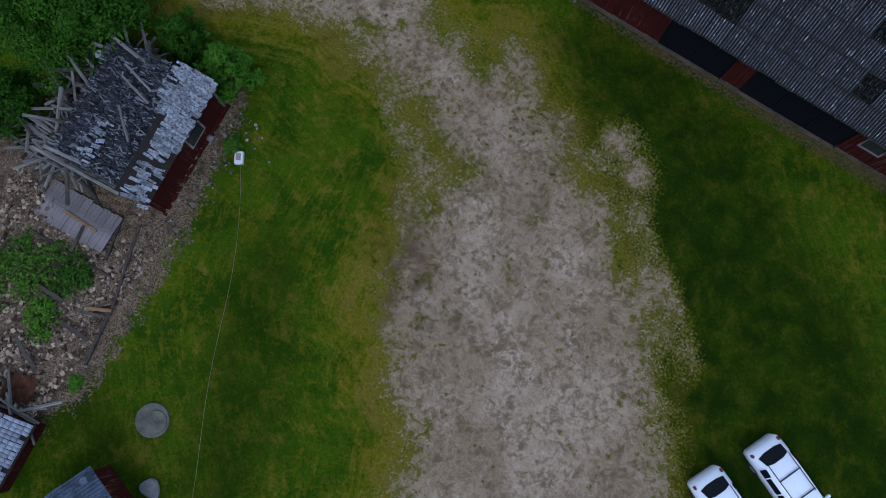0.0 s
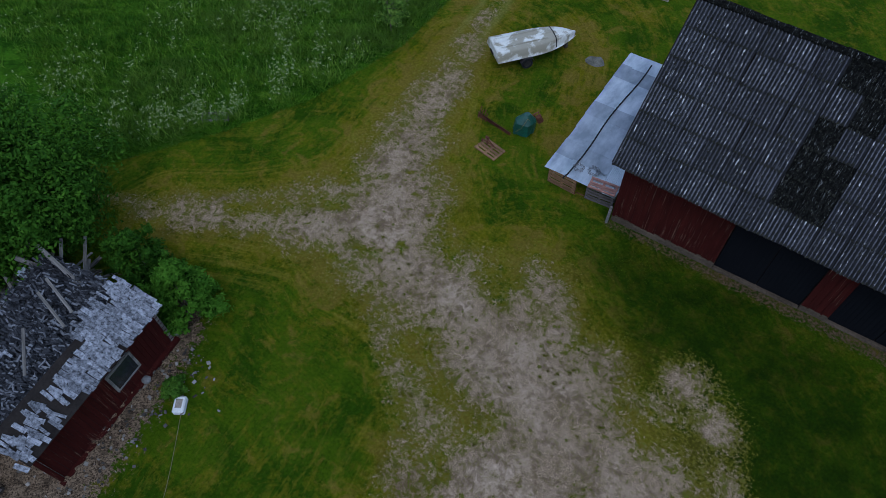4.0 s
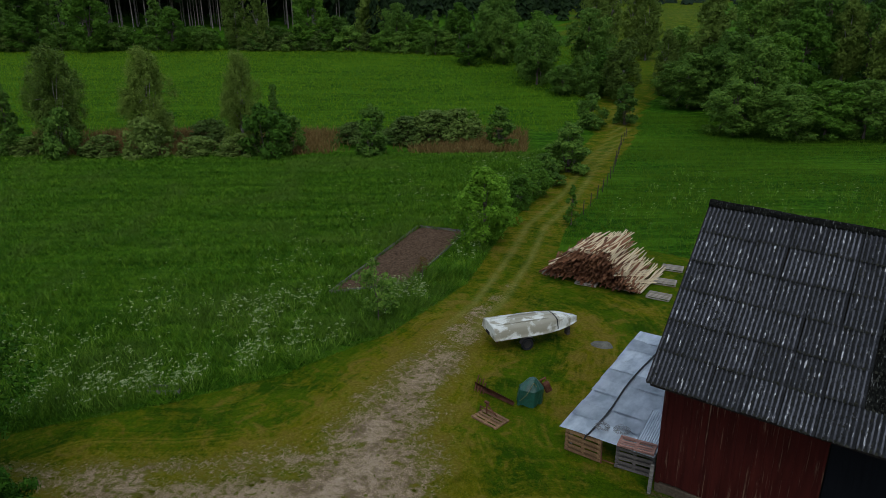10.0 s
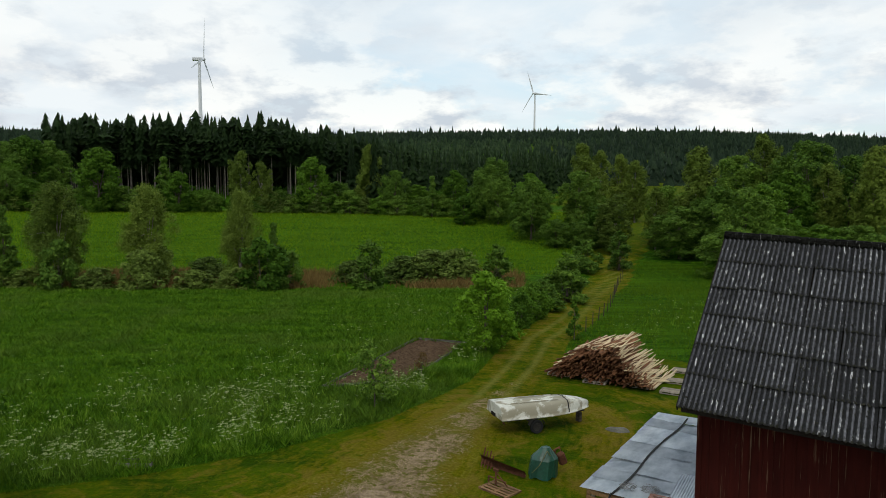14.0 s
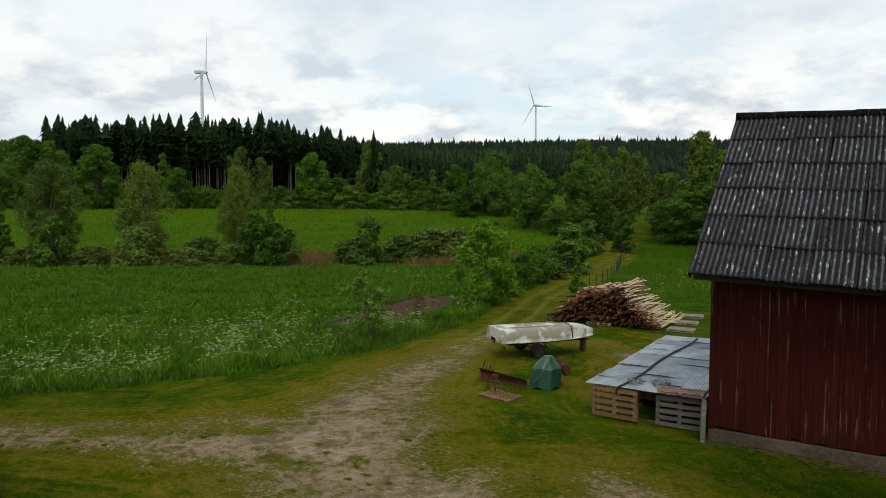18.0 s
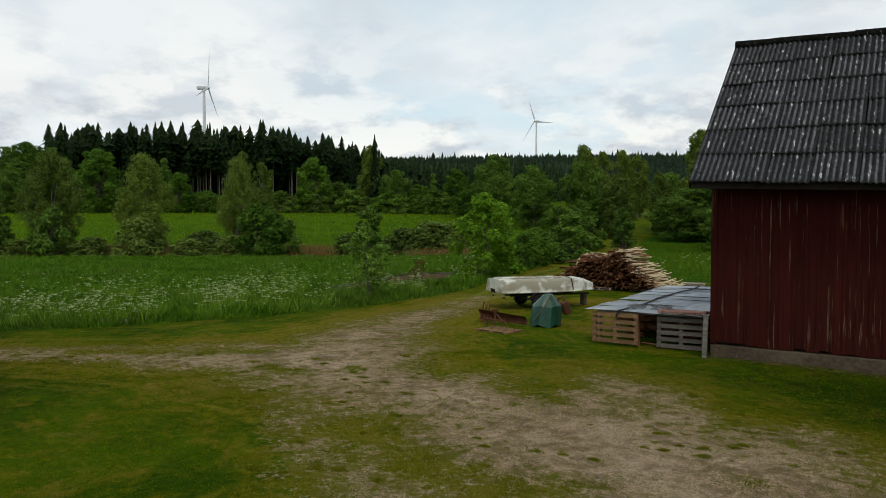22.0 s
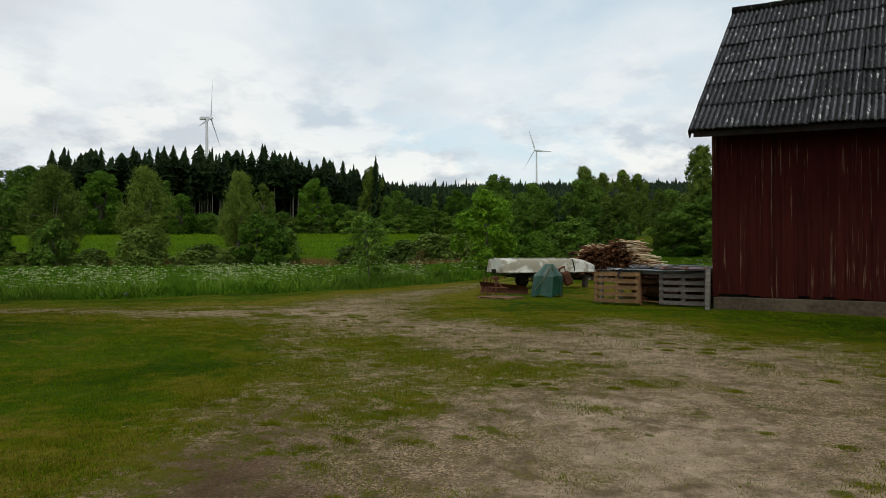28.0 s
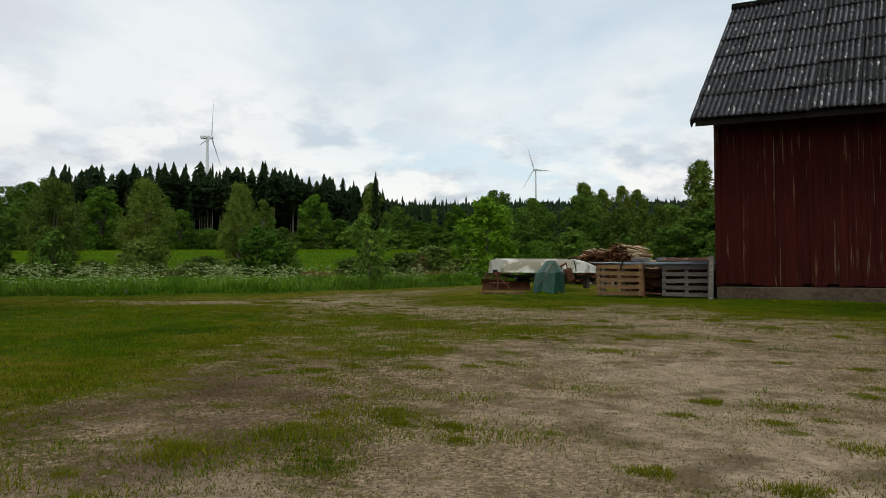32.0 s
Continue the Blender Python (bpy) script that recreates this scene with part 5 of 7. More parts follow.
def build_forest():
    rng = np.random.default_rng(77)
    # the stand of tall spruces behind the field
    n = 820
    d, u = rng.uniform(204, 300, n), rng.uniform(-0.575, -0.03, n)
    d[:150] = rng.uniform(190, 204, 150)
    keep = d > 190 + 160 * np.clip((u + 0.16) / 0.13, 0, 1) * 0.5
    d, u = d[keep], u[keep]
    x, y = out(d, d * u)
    z = ground_z(x, y)
    h = (20.2 + 2.4 * rng.normal(size=len(x)).clip(-2.4, 1.5) + 1.6 * fractal(u * 34, d * 0.05, 1.0, 2, 5.0)) * (1 - 0.26 * np.clip((u + 0.25) / 0.21, 0, 1))
    kind = rng.random(len(x))
    vs, fs, off = [], [], 0
    # pointed spruces and blunter pines in front with bare stems, full crowns behind them
    for pick, wide, bare, tiers, top in (((d < 206) & (kind < 0.6), (1.5, 2.6), 0.46, 18, 2.3), ((d < 206) & (kind >= 0.6), (1.6, 2.8), 0.56, 12, 4.0), ((d >= 206) & (kind < 0.7), (1.7, 2.9), 0.10, 20, 2.6), ((d >= 206) & (kind >= 0.7), (1.6, 2.8), 0.30, 14, 4.5)):
        v, f = spruce_stand(rng, x[pick], y[pick], z[pick], h[pick], rng.uniform(*wide, pick.sum()), bare, tiers, 7, top)
        vs.append(v)
        fs.append(f + off)
        off += len(v)
    thing("spruce_forest", raw_mesh("spruce_forest", np.concatenate(vs), np.concatenate(fs), M["needles"]), None, "dense stand of tall dark spruces behind the field", "forest", kind="stuff")
    pick = (d < 206) & (rng.random(len(x)) < 0.75)
    v, f = trunk_stand(rng, x[pick], y[pick], z[pick], h[pick], rng.uniform(0.12, 0.24, pick.sum()))
    thing("spruce_trunks", raw_mesh("spruce_trunks", v, f, M["pale_stem"]), None, "bare pale trunks of the spruce stand", "forest", kind="stuff")
    # younger spruces in front of it, to the right
    n = 260
    d, u = rng.uniform(205, 330, n), rng.uniform(-0.10, 0.22, n)
    x, y = out(d, d * u)
    v, f = spruce_stand(rng, x, y, ground_z(x, y), rng.uniform(10, 16, n), rng.uniform(1.6, 2.5, n), 0.05, 9, 5)
    thing("young_spruces", raw_mesh("young_spruces", v, f, M["needles"]), None, "younger dark spruces sloping down to the valley", "forest", kind="stuff")
    # single spruces standing out of the broadleaf edge
    pts = [(150, -0.098, 17.5), (153, -0.088, 16.0), (156, -0.06, 13), (170, -0.13, 20)]
    src = empty("spruce_tree", pose(0, 0, 0), "tall dark spruce above the broadleaf trees", "tree")
    one = np.zeros(1)
    part("trunk", limb_mesh(random.Random(3), 17, [], 0.2, 0.0), M["trunk"], src)
    v, f = spruce_stand(rng, one, one, one, one + 20, one + 2.6, 0.06, 22, 8)
    part("crown", raw_mesh("crown", v, f, M["needles"]), None, src)
    for k, (d, u, h) in enumerate(pts):
        x, y = out(d, d * u)
        x, y = float(x), float(y)
        m = pose(x, y, float(ground_z(x, y)), 0, 0, 70 * k) @ Matrix.Diagonal((h / 20, h / 20, h / 20, 1))
        if k:
            copy_thing(src, m)
        else:
            src.matrix_world = m
    # wooded hills
    n = 15000
    d = 300 + 900 * rng.random(n) ** 0.75
    d[:2600] = rng.uniform(980, 1090, 2600)
    u = rng.uniform(-0.85, 0.85, n)
    keep = (d > 420) | (np.abs(u + 0.12) > 0.0)
    d, u = d[keep], u[keep]
    x, y = out(d, d * u)
    h = rng.uniform(13, 18, len(x)) * np.where(rng.random(len(x)) < 0.04, 1.25, 1.0)
    young = (d < 720) & (np.abs(u - 0.02 - 0.05 * np.sin(d * 0.02)) < 0.17)
    for name, pick, mat, label in (("hill_forest", ~young, "far_canopy", "dark spruce forest covering the distant hills"), ("hill_plantation", young, "mid_canopy", "lighter green young forest on the near hillside")):
        q = x[pick], y[pick]
        v, f = spruce_stand(rng, *q, ground_z(*q) - 4.5, h[pick] * (1.0 if mat == "far_canopy" else 0.8), rng.uniform(3.4, 5.4, pick.sum()), 0.0, 4, 5)
        thing(name, raw_mesh(name, v, f, M[mat]), None, label, "forest", kind="stuff")


def blades(rng, x, y, h, w, lean=0.35, z=None):
    """Single bent grass blades as thin triangles."""
    n = len(x)
    z = ground_z(x, y) if z is None else z
    a, b = rng.uniform(0, 6.28, n), rng.uniform(0, 6.28, n)
    tip = np.stack([x + h * lean * np.cos(b) * rng.random(n) * 2, y + h * lean * np.sin(b) * rng.random(n) * 2, z + h], -1)
    l = np.stack([x - w * np.cos(a), y - w * np.sin(a), z - 0.02], -1)
    r = np.stack([x + w * np.cos(a), y + w * np.sin(a), z - 0.02], -1)
    return np.stack([l, r, tip], 1).reshape(-1, 3), np.arange(n * 3).reshape(-1, 3)


def build_grass():
    rng = np.random.default_rng(9)
    # short lawn tufts, thickest where the walk ends near the ground
    n = 620000
    d = 1.5 + 24 * rng.random(n) ** 1.5
    u = rng.uniform(-0.72, 0.72, n)
    x, y = out(d, d * u)
    tuft = np.sin(x * 5.1 + 2.0 * np.sin(y * 3.3)) + np.sin(y * 4.7 + 1.7 * np.sin(x * 2.9)) + 0.8 * np.sin(x * 1.3 + y * 0.8)
    g = bareness(x, y)
    fade = np.clip((0.70 - np.abs(u)) / 0.22, 0, 1) * (1 - smooth(15, 25, d))
    keep = (rng.random(n) < fade * np.clip((0.53 - g) * 7.0, 0.0, 1) * np.clip(0.62 + 0.24 * tuft, 0.15, 1)) & (tall_grass(x, y) < 0.3)
    keep &= ~((y > WALL_Y - 0.1) & (x > -0.2)) & ~((x > -3.5) & (x < 0) & (y > 0.9))
    x, y, d, g = x[keep], y[keep], d[keep], g[keep]
    h = rng.uniform(0.010, 0.032, len(x)) * np.where(g > 0.42, 1.15, 1.0)
    v, f = blades(rng, x, y, h, 0.0035 + 0.0005 * d, 0.6)
    thing("lawn_grass", raw_mesh("lawn_grass", v, f, M["grass_blade"]), None, "short patchy lawn grass with worn tufts on the gravel", "grass", kind="stuff")
    # denser small hummocks of grass
    n = 46000
    d = 1.8 + 26 * rng.random(n) ** 1.35
    u = rng.uniform(-0.72, 0.72, n)
    x, y = out(d, d * u)
    g = 8.0 * (bareness(x, y) - 0.5)
    lump = np.sin(x * 2.3 + 1.9 * np.sin(y * 1.7)) + np.sin(y * 2.7 + 1.6 * np.sin(x * 2.1)) + 0.9 * np.sin(x * 6.3 + 2 * np.sin(y * 5.1)) * np.sin(y * 5.7)
    fade = np.clip((0.70 - np.abs(u)) / 0.22, 0, 1) * (1 - smooth(18, 28, d))
    keep = (rng.random(n) < fade * np.clip(0.16 + 0.30 * lump - 0.26 * np.clip(g + 0.6, 0, 2), 0.006, 0.9)) & (tall_grass(x, y) < 0.2)
    keep &= ~((y > WALL_Y - 0.1) & (x > -0.2)) & ~((x > -3.5) & (x < 0) & (y > 0.9))
    x, y, d = x[keep], y[keep], d[keep]
    m = 15
    a, q = rng.uniform(0, 6.28, (len(x), m)), 0.12 * rng.random((len(x), m)) ** 0.6
    bx, by = (x[:, None] + q * np.cos(a)).ravel(), (y[:, None] + q * np.sin(a)).ravel()
    h = (rng.uniform(0.010, 0.028, (len(x), 1)) * rng.uniform(0.5, 1.1, (len(x), m))).ravel()
    v, f = blades(rng, bx, by, h, np.repeat(0.0035 + 0.0006 * d, m), 0.7)
    thing("grass_tufts", raw_mesh("grass_tufts", v, f, M["grass_blade"]), None, "small green grass tufts over lawn and gravel", "grass", kind="stuff")
    # thin dry stubble standing in the gravel
    n = 460000
    d, u = 1.6 + 15 * rng.random(n) ** 1.4, rng.uniform(-0.72, 0.72, n)
    x, y = out(d, d * u)
    g = 6.0 * (bareness(x, y) - 0.5)
    mat = np.sin(x * 3.7 + 2.1 * np.sin(y * 2.3)) + np.sin(y * 4.1 + 1.8 * np.sin(x * 2.6)) + 0.9 * np.sin(x * 9.3 + 2 * np.sin(y * 7.1)) * np.sin(y * 8.7)
    keep = (g > -0.8) & (rng.random(n) < np.clip(0.48 - 0.12 * g + 0.2 * mat, 0.12, 0.85) * (1 - smooth(11, 16.5, d)))
    x, y, d = x[keep], y[keep], d[keep]
    v, f = blades(rng, x, y, rng.uniform(0.005, 0.017, len(x)), 0.0026 + 0.0006 * d, 1.8)
    thing("dry_stubble", raw_mesh("dry_stubble", v, f, M["stubble"]), None, "thin short dry grass growing through the gravel", "grass", kind="stuff")
    # sparse low grass along the wheel tracks of the drive
    n = 260000
    d, u = 9 + 24 * rng.random(n) ** 0.9, rng.uniform(-0.75, 0.7, n)
    x, y = out(d, d * u)
    g = bareness(x, y)
    thin = fractal(x, y, 0.9, 3, 61.0)
    keep = (g > 0.40) & (rim_distance(x, y) > -1.2) & (rng.random(n) < np.clip(0.45 + 0.5 * thin - 0.5 * (g - 0.5), 0.06, 0.9)) & (tall_grass(x, y) < 0.2)
    x, y, d = x[keep], y[keep], d[keep]
    v, f = blades(rng, x, y, rng.uniform(0.012, 0.04, len(x)), 0.004 + 0.0004 * d, 0.9)
    thing("drive_grass", raw_mesh("drive_grass", v, f, M["weed"]), None, "sparse olive grass growing through the gravel drive", "grass", kind="stuff")
    # flat mats of weed in the gravel
    n = 1300
    d, u = 2.2 + 17 * rng.random(n) ** 1.1, rng.uniform(-0.7, 0.7, n)
    x, y = out(d, d * u)
    g = 6.0 * (bareness(x, y) - 0.5)
    patch = np.sin(x * 1.9 + 1.6 * np.sin(y * 1.3)) + np.sin(y * 1.7 + 1.5 * np.sin(x * 1.1))
    keep = (g > -1.2) & (rng.random(n) < np.clip(0.55 - 0.2 * g + 0.25 * patch, 0.10, 1.0))
    x, y, d = x[keep], y[keep], d[keep]
    m = 380
    size = 0.07 + 0.32 * rng.random(len(x)) ** 1.8
    a, q = rng.uniform(0, 6.28, (len(x), m)), rng.random((len(x), m)) ** 0.6
    lobe = size[:, None] * q * (1 + 0.35 * np.sin(3 * a + rng.uniform(0, 6, (len(x), 1))) + 0.2 * np.sin(5 * a + rng.uniform(0, 6, (len(x), 1))))
    bx, by = (x[:, None] + 1.3 * lobe * np.cos(a)).ravel(), (y[:, None] + 0.9 * lobe * np.sin(a)).ravel()
    h = (rng.uniform(0.016, 0.042, (len(x), 1)) * rng.uniform(0.4, 1.1, (len(x), m)) * (1.1 - 0.6 * q)).ravel()
    v, f = blades(rng, bx, by, h, np.repeat(0.004 + 0.0005 * d, m), 1.0)
    thing("weed_mats", raw_mesh("weed_mats", v, f, M["weed"]), None, "flat green weed mats scattered over the gravel yard", "weeds", kind="stuff")
    # loose stones where the walk ends low over the yard
    n = 120000
    d, u = 1.2 + 11 * rng.random(n) ** 1.35, rng.uniform(-0.72, 0.72, n)
    x, y = out(d, d * u)
    g = 6.0 * (bareness(x, y) - 0.5)
    keep = rng.random(n) < np.clip(0.08 + 0.3 * g, 0, 0.5)
    x, y = x[keep], y[keep]
    s = 0.004 + 0.012 * rng.random(len(x)) ** 3.5
    ring = [np.stack([x + s * rng.uniform(0.7, 1.2, len(x)) * math.cos(a), y + s * rng.uniform(0.7, 1.2, len(x)) * math.sin(a), ground_z(x, y) - 0.004], -1) for a in (0, 1.57, 3.14, 4.71)]
    v = np.stack([*ring, np.stack([x, y, ground_z(x, y) + s * 0.38], -1)], 1).reshape(-1, 3)
    k = np.arange(len(x))[:, None] * 5
    f = np.concatenate([k + np.array([[i, (i + 1) % 4, 4]]) for i in range(4)])
    thing("gravel_stones", raw_mesh("gravel_stones", v, f, M["pebble"]), None, "small loose brown and grey stones on the gravel yard", "gravel", kind="stuff")
    # coarse grass of the sloping field
    n = 90000
    d, u = 82 + 74 * rng.random(n) ** 0.8, rng.uniform(-0.72, 0.2, n)
    x, y = out(d, d * u)
    v, f = blades(rng, x, y, rng.uniform(0.12, 0.4, n), 0.05, 0.6)
    thing("field_grass", raw_mesh("field_grass", v, f, M["field_blade"]), None, "cropped grass of the sloping field", "grass", kind="stuff")
    # tall meadow beyond the mown edge, thicker near it
    n = 560000
    d, u = 14 + 58 * rng.random(n) ** 0.8, rng.uniform(-0.78, 0.35, n)
    x, y = out(d, d * u)
    side = meadow_side(x, y)
    keep = (side > -0.08) & (in_bed(x, y) < 0.1) & (rng.random(n) < np.clip(1.15 - side / 60, 0.3, 1)) & (rng.random(n) < np.clip((u + 0.80) / 0.08, 0.05, 1))
    x, y, d, side = x[keep], y[keep], d[keep], side[keep]
    hum = np.sin(x * 2.9 + 1.8 * np.sin(y * 2.1)) * np.sin(y * 3.1 + 1.5 * np.sin(x * 1.7)) + 0.6 * np.sin(x * 1.1 + 2 * np.sin(y * 0.8))
    sw = fractal((0.839 * x + 0.544 * y) * 0.13, -0.544 * x + 0.839 * y, 1.0, 3, 21.0)
    h = rng.uniform(0.12, 0.38, len(x)) * (1 + 0.5 * sw) * (0.85 + 0.42 * np.clip(hum, -1, 1.2)) * np.clip(0.4 + side, 0, 1) * (1.25 - 0.45 * smooth(4, 16, side))
    v, f = blades(rng, x, y, h, 0.008 + 0.0006 * d, 0.85)
    thing("meadow_grass", raw_mesh("meadow_grass", v, f, M["meadow_blade"]), None, "tall dark green meadow grass beyond the mown edge", "grass", kind="stuff")
    n = 90000
    x, y = rng.uniform(-26, 14, n), rng.uniform(19, 75, n)
    keep = (tall_grass(x, y) > 0.2) & (meadow_side(x, y) < 0) & (fractal(x, y, 5.0, 4, 41.0) + 0.3 * rng.normal(size=n) > -0.22)
    x, y = x[keep], y[keep]
    v, f = blades(rng, x, y, rng.uniform(0.12, 0.42, len(x)), 0.02, 0.5)
    thing("paddock_grass", raw_mesh("paddock_grass", v, f, M["paddock_blade"]), None, "uneven tall grass of the paddock behind the barn", "grass", kind="stuff")
    # reddish reeds in the wet strip
    n = 42000
    d, u = rng.uniform(71, 83, n), rng.uniform(-0.6, 0.12, n)
    x, y = out(d, d * u)
    keep = np.sin(d * u * 0.35 + 1.0) + 0.7 * np.sin(d * u * 0.13) + 0.6 * rng.normal(size=n) > 0.1
    v, f = blades(rng, x[keep], y[keep], rng.uniform(0.4, 1.1, keep.sum()), 0.06, 0.5)
    thing("dry_reeds", raw_mesh("dry_reeds", v, f, M["dry_blade"]), None, "rust-brown dry reeds in the wet strip", "reeds", kind="stuff")
    # cow parsley: stems and flat white umbels in drifts
    n = 60000
    x, y = rng.uniform(-34, -12, n), rng.uniform(-18, 42, n)
    side = meadow_side(x, y)
    drift = np.sin(x * 0.9 + 1.9 * np.sin(y * 0.55)) + np.sin(y * 0.8 + 1.4 * np.sin(x * 0.7)) + 0.6 * np.sin(x * 2.7 + y * 1.9)
    keep = (side > 0.4) & (in_bed(x, y) < -0.3) & (rng.random(n) < 1.3 * 0.75 * np.exp(-side / 3.8) * np.clip(0.2 + 0.7 * drift, 0.03, 1) * (1 - 0.75 * smooth(6, 14, y)))
    x, y = x[keep], y[keep]
    xe, ye = rng.uniform(-12, 8, 160), rng.uniform(26, 44, 160)
    x, y = np.concatenate([x, xe]), np.concatenate([y, ye])
    vs, fs, off = [], [], 0
    for px, py in zip(x, y):
        h = rng.uniform(0.38, 0.98)
        pz = float(ground_z(px, py))
        for _ in range(rng.integers(1, 3)):
            ux, uy, uz = px + rng.normal(0, 0.09), py + rng.normal(0, 0.09), pz + h + rng.normal(0, 0.06)
            for _ in range(8):
                a, q, s = rng.uniform(0, 6.28), rng.uniform(0, 0.085), rng.uniform(0.014, 0.030)
                c = np.array([ux + q * math.cos(a), uy + q * math.sin(a), uz + rng.uniform(-0.012, 0.012)])
                ca, sa = math.cos(a), math.sin(a)
                vs.append(c + s * np.array([[ca, sa, 0.2], [-0.5 * sa, 0.5 * ca, 0.75], [-ca, -sa, -0.2], [0.5 * sa, -0.5 * ca, -0.75]]))
                fs.append([off, off + 1, off + 2, off + 3])
                off += 4
    k = 6
    sx, sy = np.repeat(x, k) + rng.normal(0, 0.10, len(x) * k), np.repeat(y, k) + rng.normal(0, 0.10, len(x) * k)
    v, f = blades(rng, sx, sy, rng.uniform(0.25, 0.72, len(sx)), 0.018, 0.45)
    thing("parsley_stems", raw_mesh("parsley_stems", v, f, M["parsley"]), None, "pale green stems and leaves of the cow parsley", "flowers", kind="stuff")
    thing("cow_parsley", raw_mesh("cow_parsley", np.concatenate(vs), np.array(fs), M["umbel"]), None, "drifts of white-flowering cow parsley in the meadow", "flowers", kind="stuff")


build_trees()
build_forest()
build_grass()

# ---------------------------------------------------------------- things of the yard
def pallet(wood, m, label, group="", missing=(), w=1.2, d=0.8):
    """A wooden pallet lying in its own xy plane, deck up, with each board a part."""
    rng = random.Random(int(m.translation.x * 100) + 7)
    p = empty("pallet", m, label, "pallet", group)
    deck = mesh_of("deck_board", block(w, d * 0.128, 0.022), M[wood])
    blk = mesh_of("spacer", block(0.10, d, 0.078), M[wood])
    low = mesh_of("bottom_board", block(w, 0.10, 0.022), M[wood])
    for i in range(5):
        if i not in missing:
            part("deck_board", deck, None, p, m=pose(rng.uniform(-0.01, 0.01), -d / 2 + d * 0.064 + i * d * 0.218, 0.133 + rng.uniform(-0.003, 0.003), 0, 0, rng.uniform(-0.8, 0.8)))
    for i in (-1, 0, 1):
        part("spacer", blk, None, p, m=pose(i * (w / 2 - 0.05), 0, 0.082))
        part("bottom_board", low, None, p, m=pose(0, i * (d / 2 - 0.05), 0.031))
    return p


def loft(rings, closed=True):
    """A skin over rings of equal length."""
    bm = bmesh.new()
    rows = [[bm.verts.new(p) for p in r] for r in rings]
    n = len(rows[0])
    for a, b in zip(rows, rows[1:]):
        for i in range(n if closed else n - 1):
            j = (i + 1) % n
            bm.faces.new((a[i], a[j], b[j], b[i]))
    return bm, rows


def ring_wheel(name_parent, m, r, w, tyre_mat="rubber", rim_mat="alloy"):
    """A wheel about its own x axis: tyre with a rim as its sub-part."""
    bm = bmesh.new()
    prof = [(r * 0.62, w * 0.42), (r * 0.9, w * 0.5), (r, w * 0.34), (r, -w * 0.34), (r * 0.9, -w * 0.5), (r * 0.62, -w * 0.42)]
    rings = [[Vector((x, q * math.cos(a), q * math.sin(a))) for q, x in prof] for a in [i * math.tau / 20 for i in range(21)]]
    rings[-1] = [v.copy() for v in rings[0]]
    bm2, _ = loft(rings)
    bmesh.ops.remove_doubles(bm2, verts=bm2.verts, dist=1e-4)
    bm.free()
    wheel = part("wheel", bm2, M[tyre_mat], name_parent, m=m)
    bm = bmesh.new()
    bmesh.ops.create_cone(bm, cap_ends=True, segments=20, radius1=r * 0.64, radius2=r * 0.64, depth=w * 0.7, matrix=pose(0, 0, 0, 0, 90, 0))
    for i in range(5):
        a = i * 72
        slab(bm, w * 0.84, 0.05, r * 0.5, pose(0, 0, 0, a) @ pose(0, 0, r * 0.3))
    part("rim", bm, M[rim_mat], wheel)
    return wheel


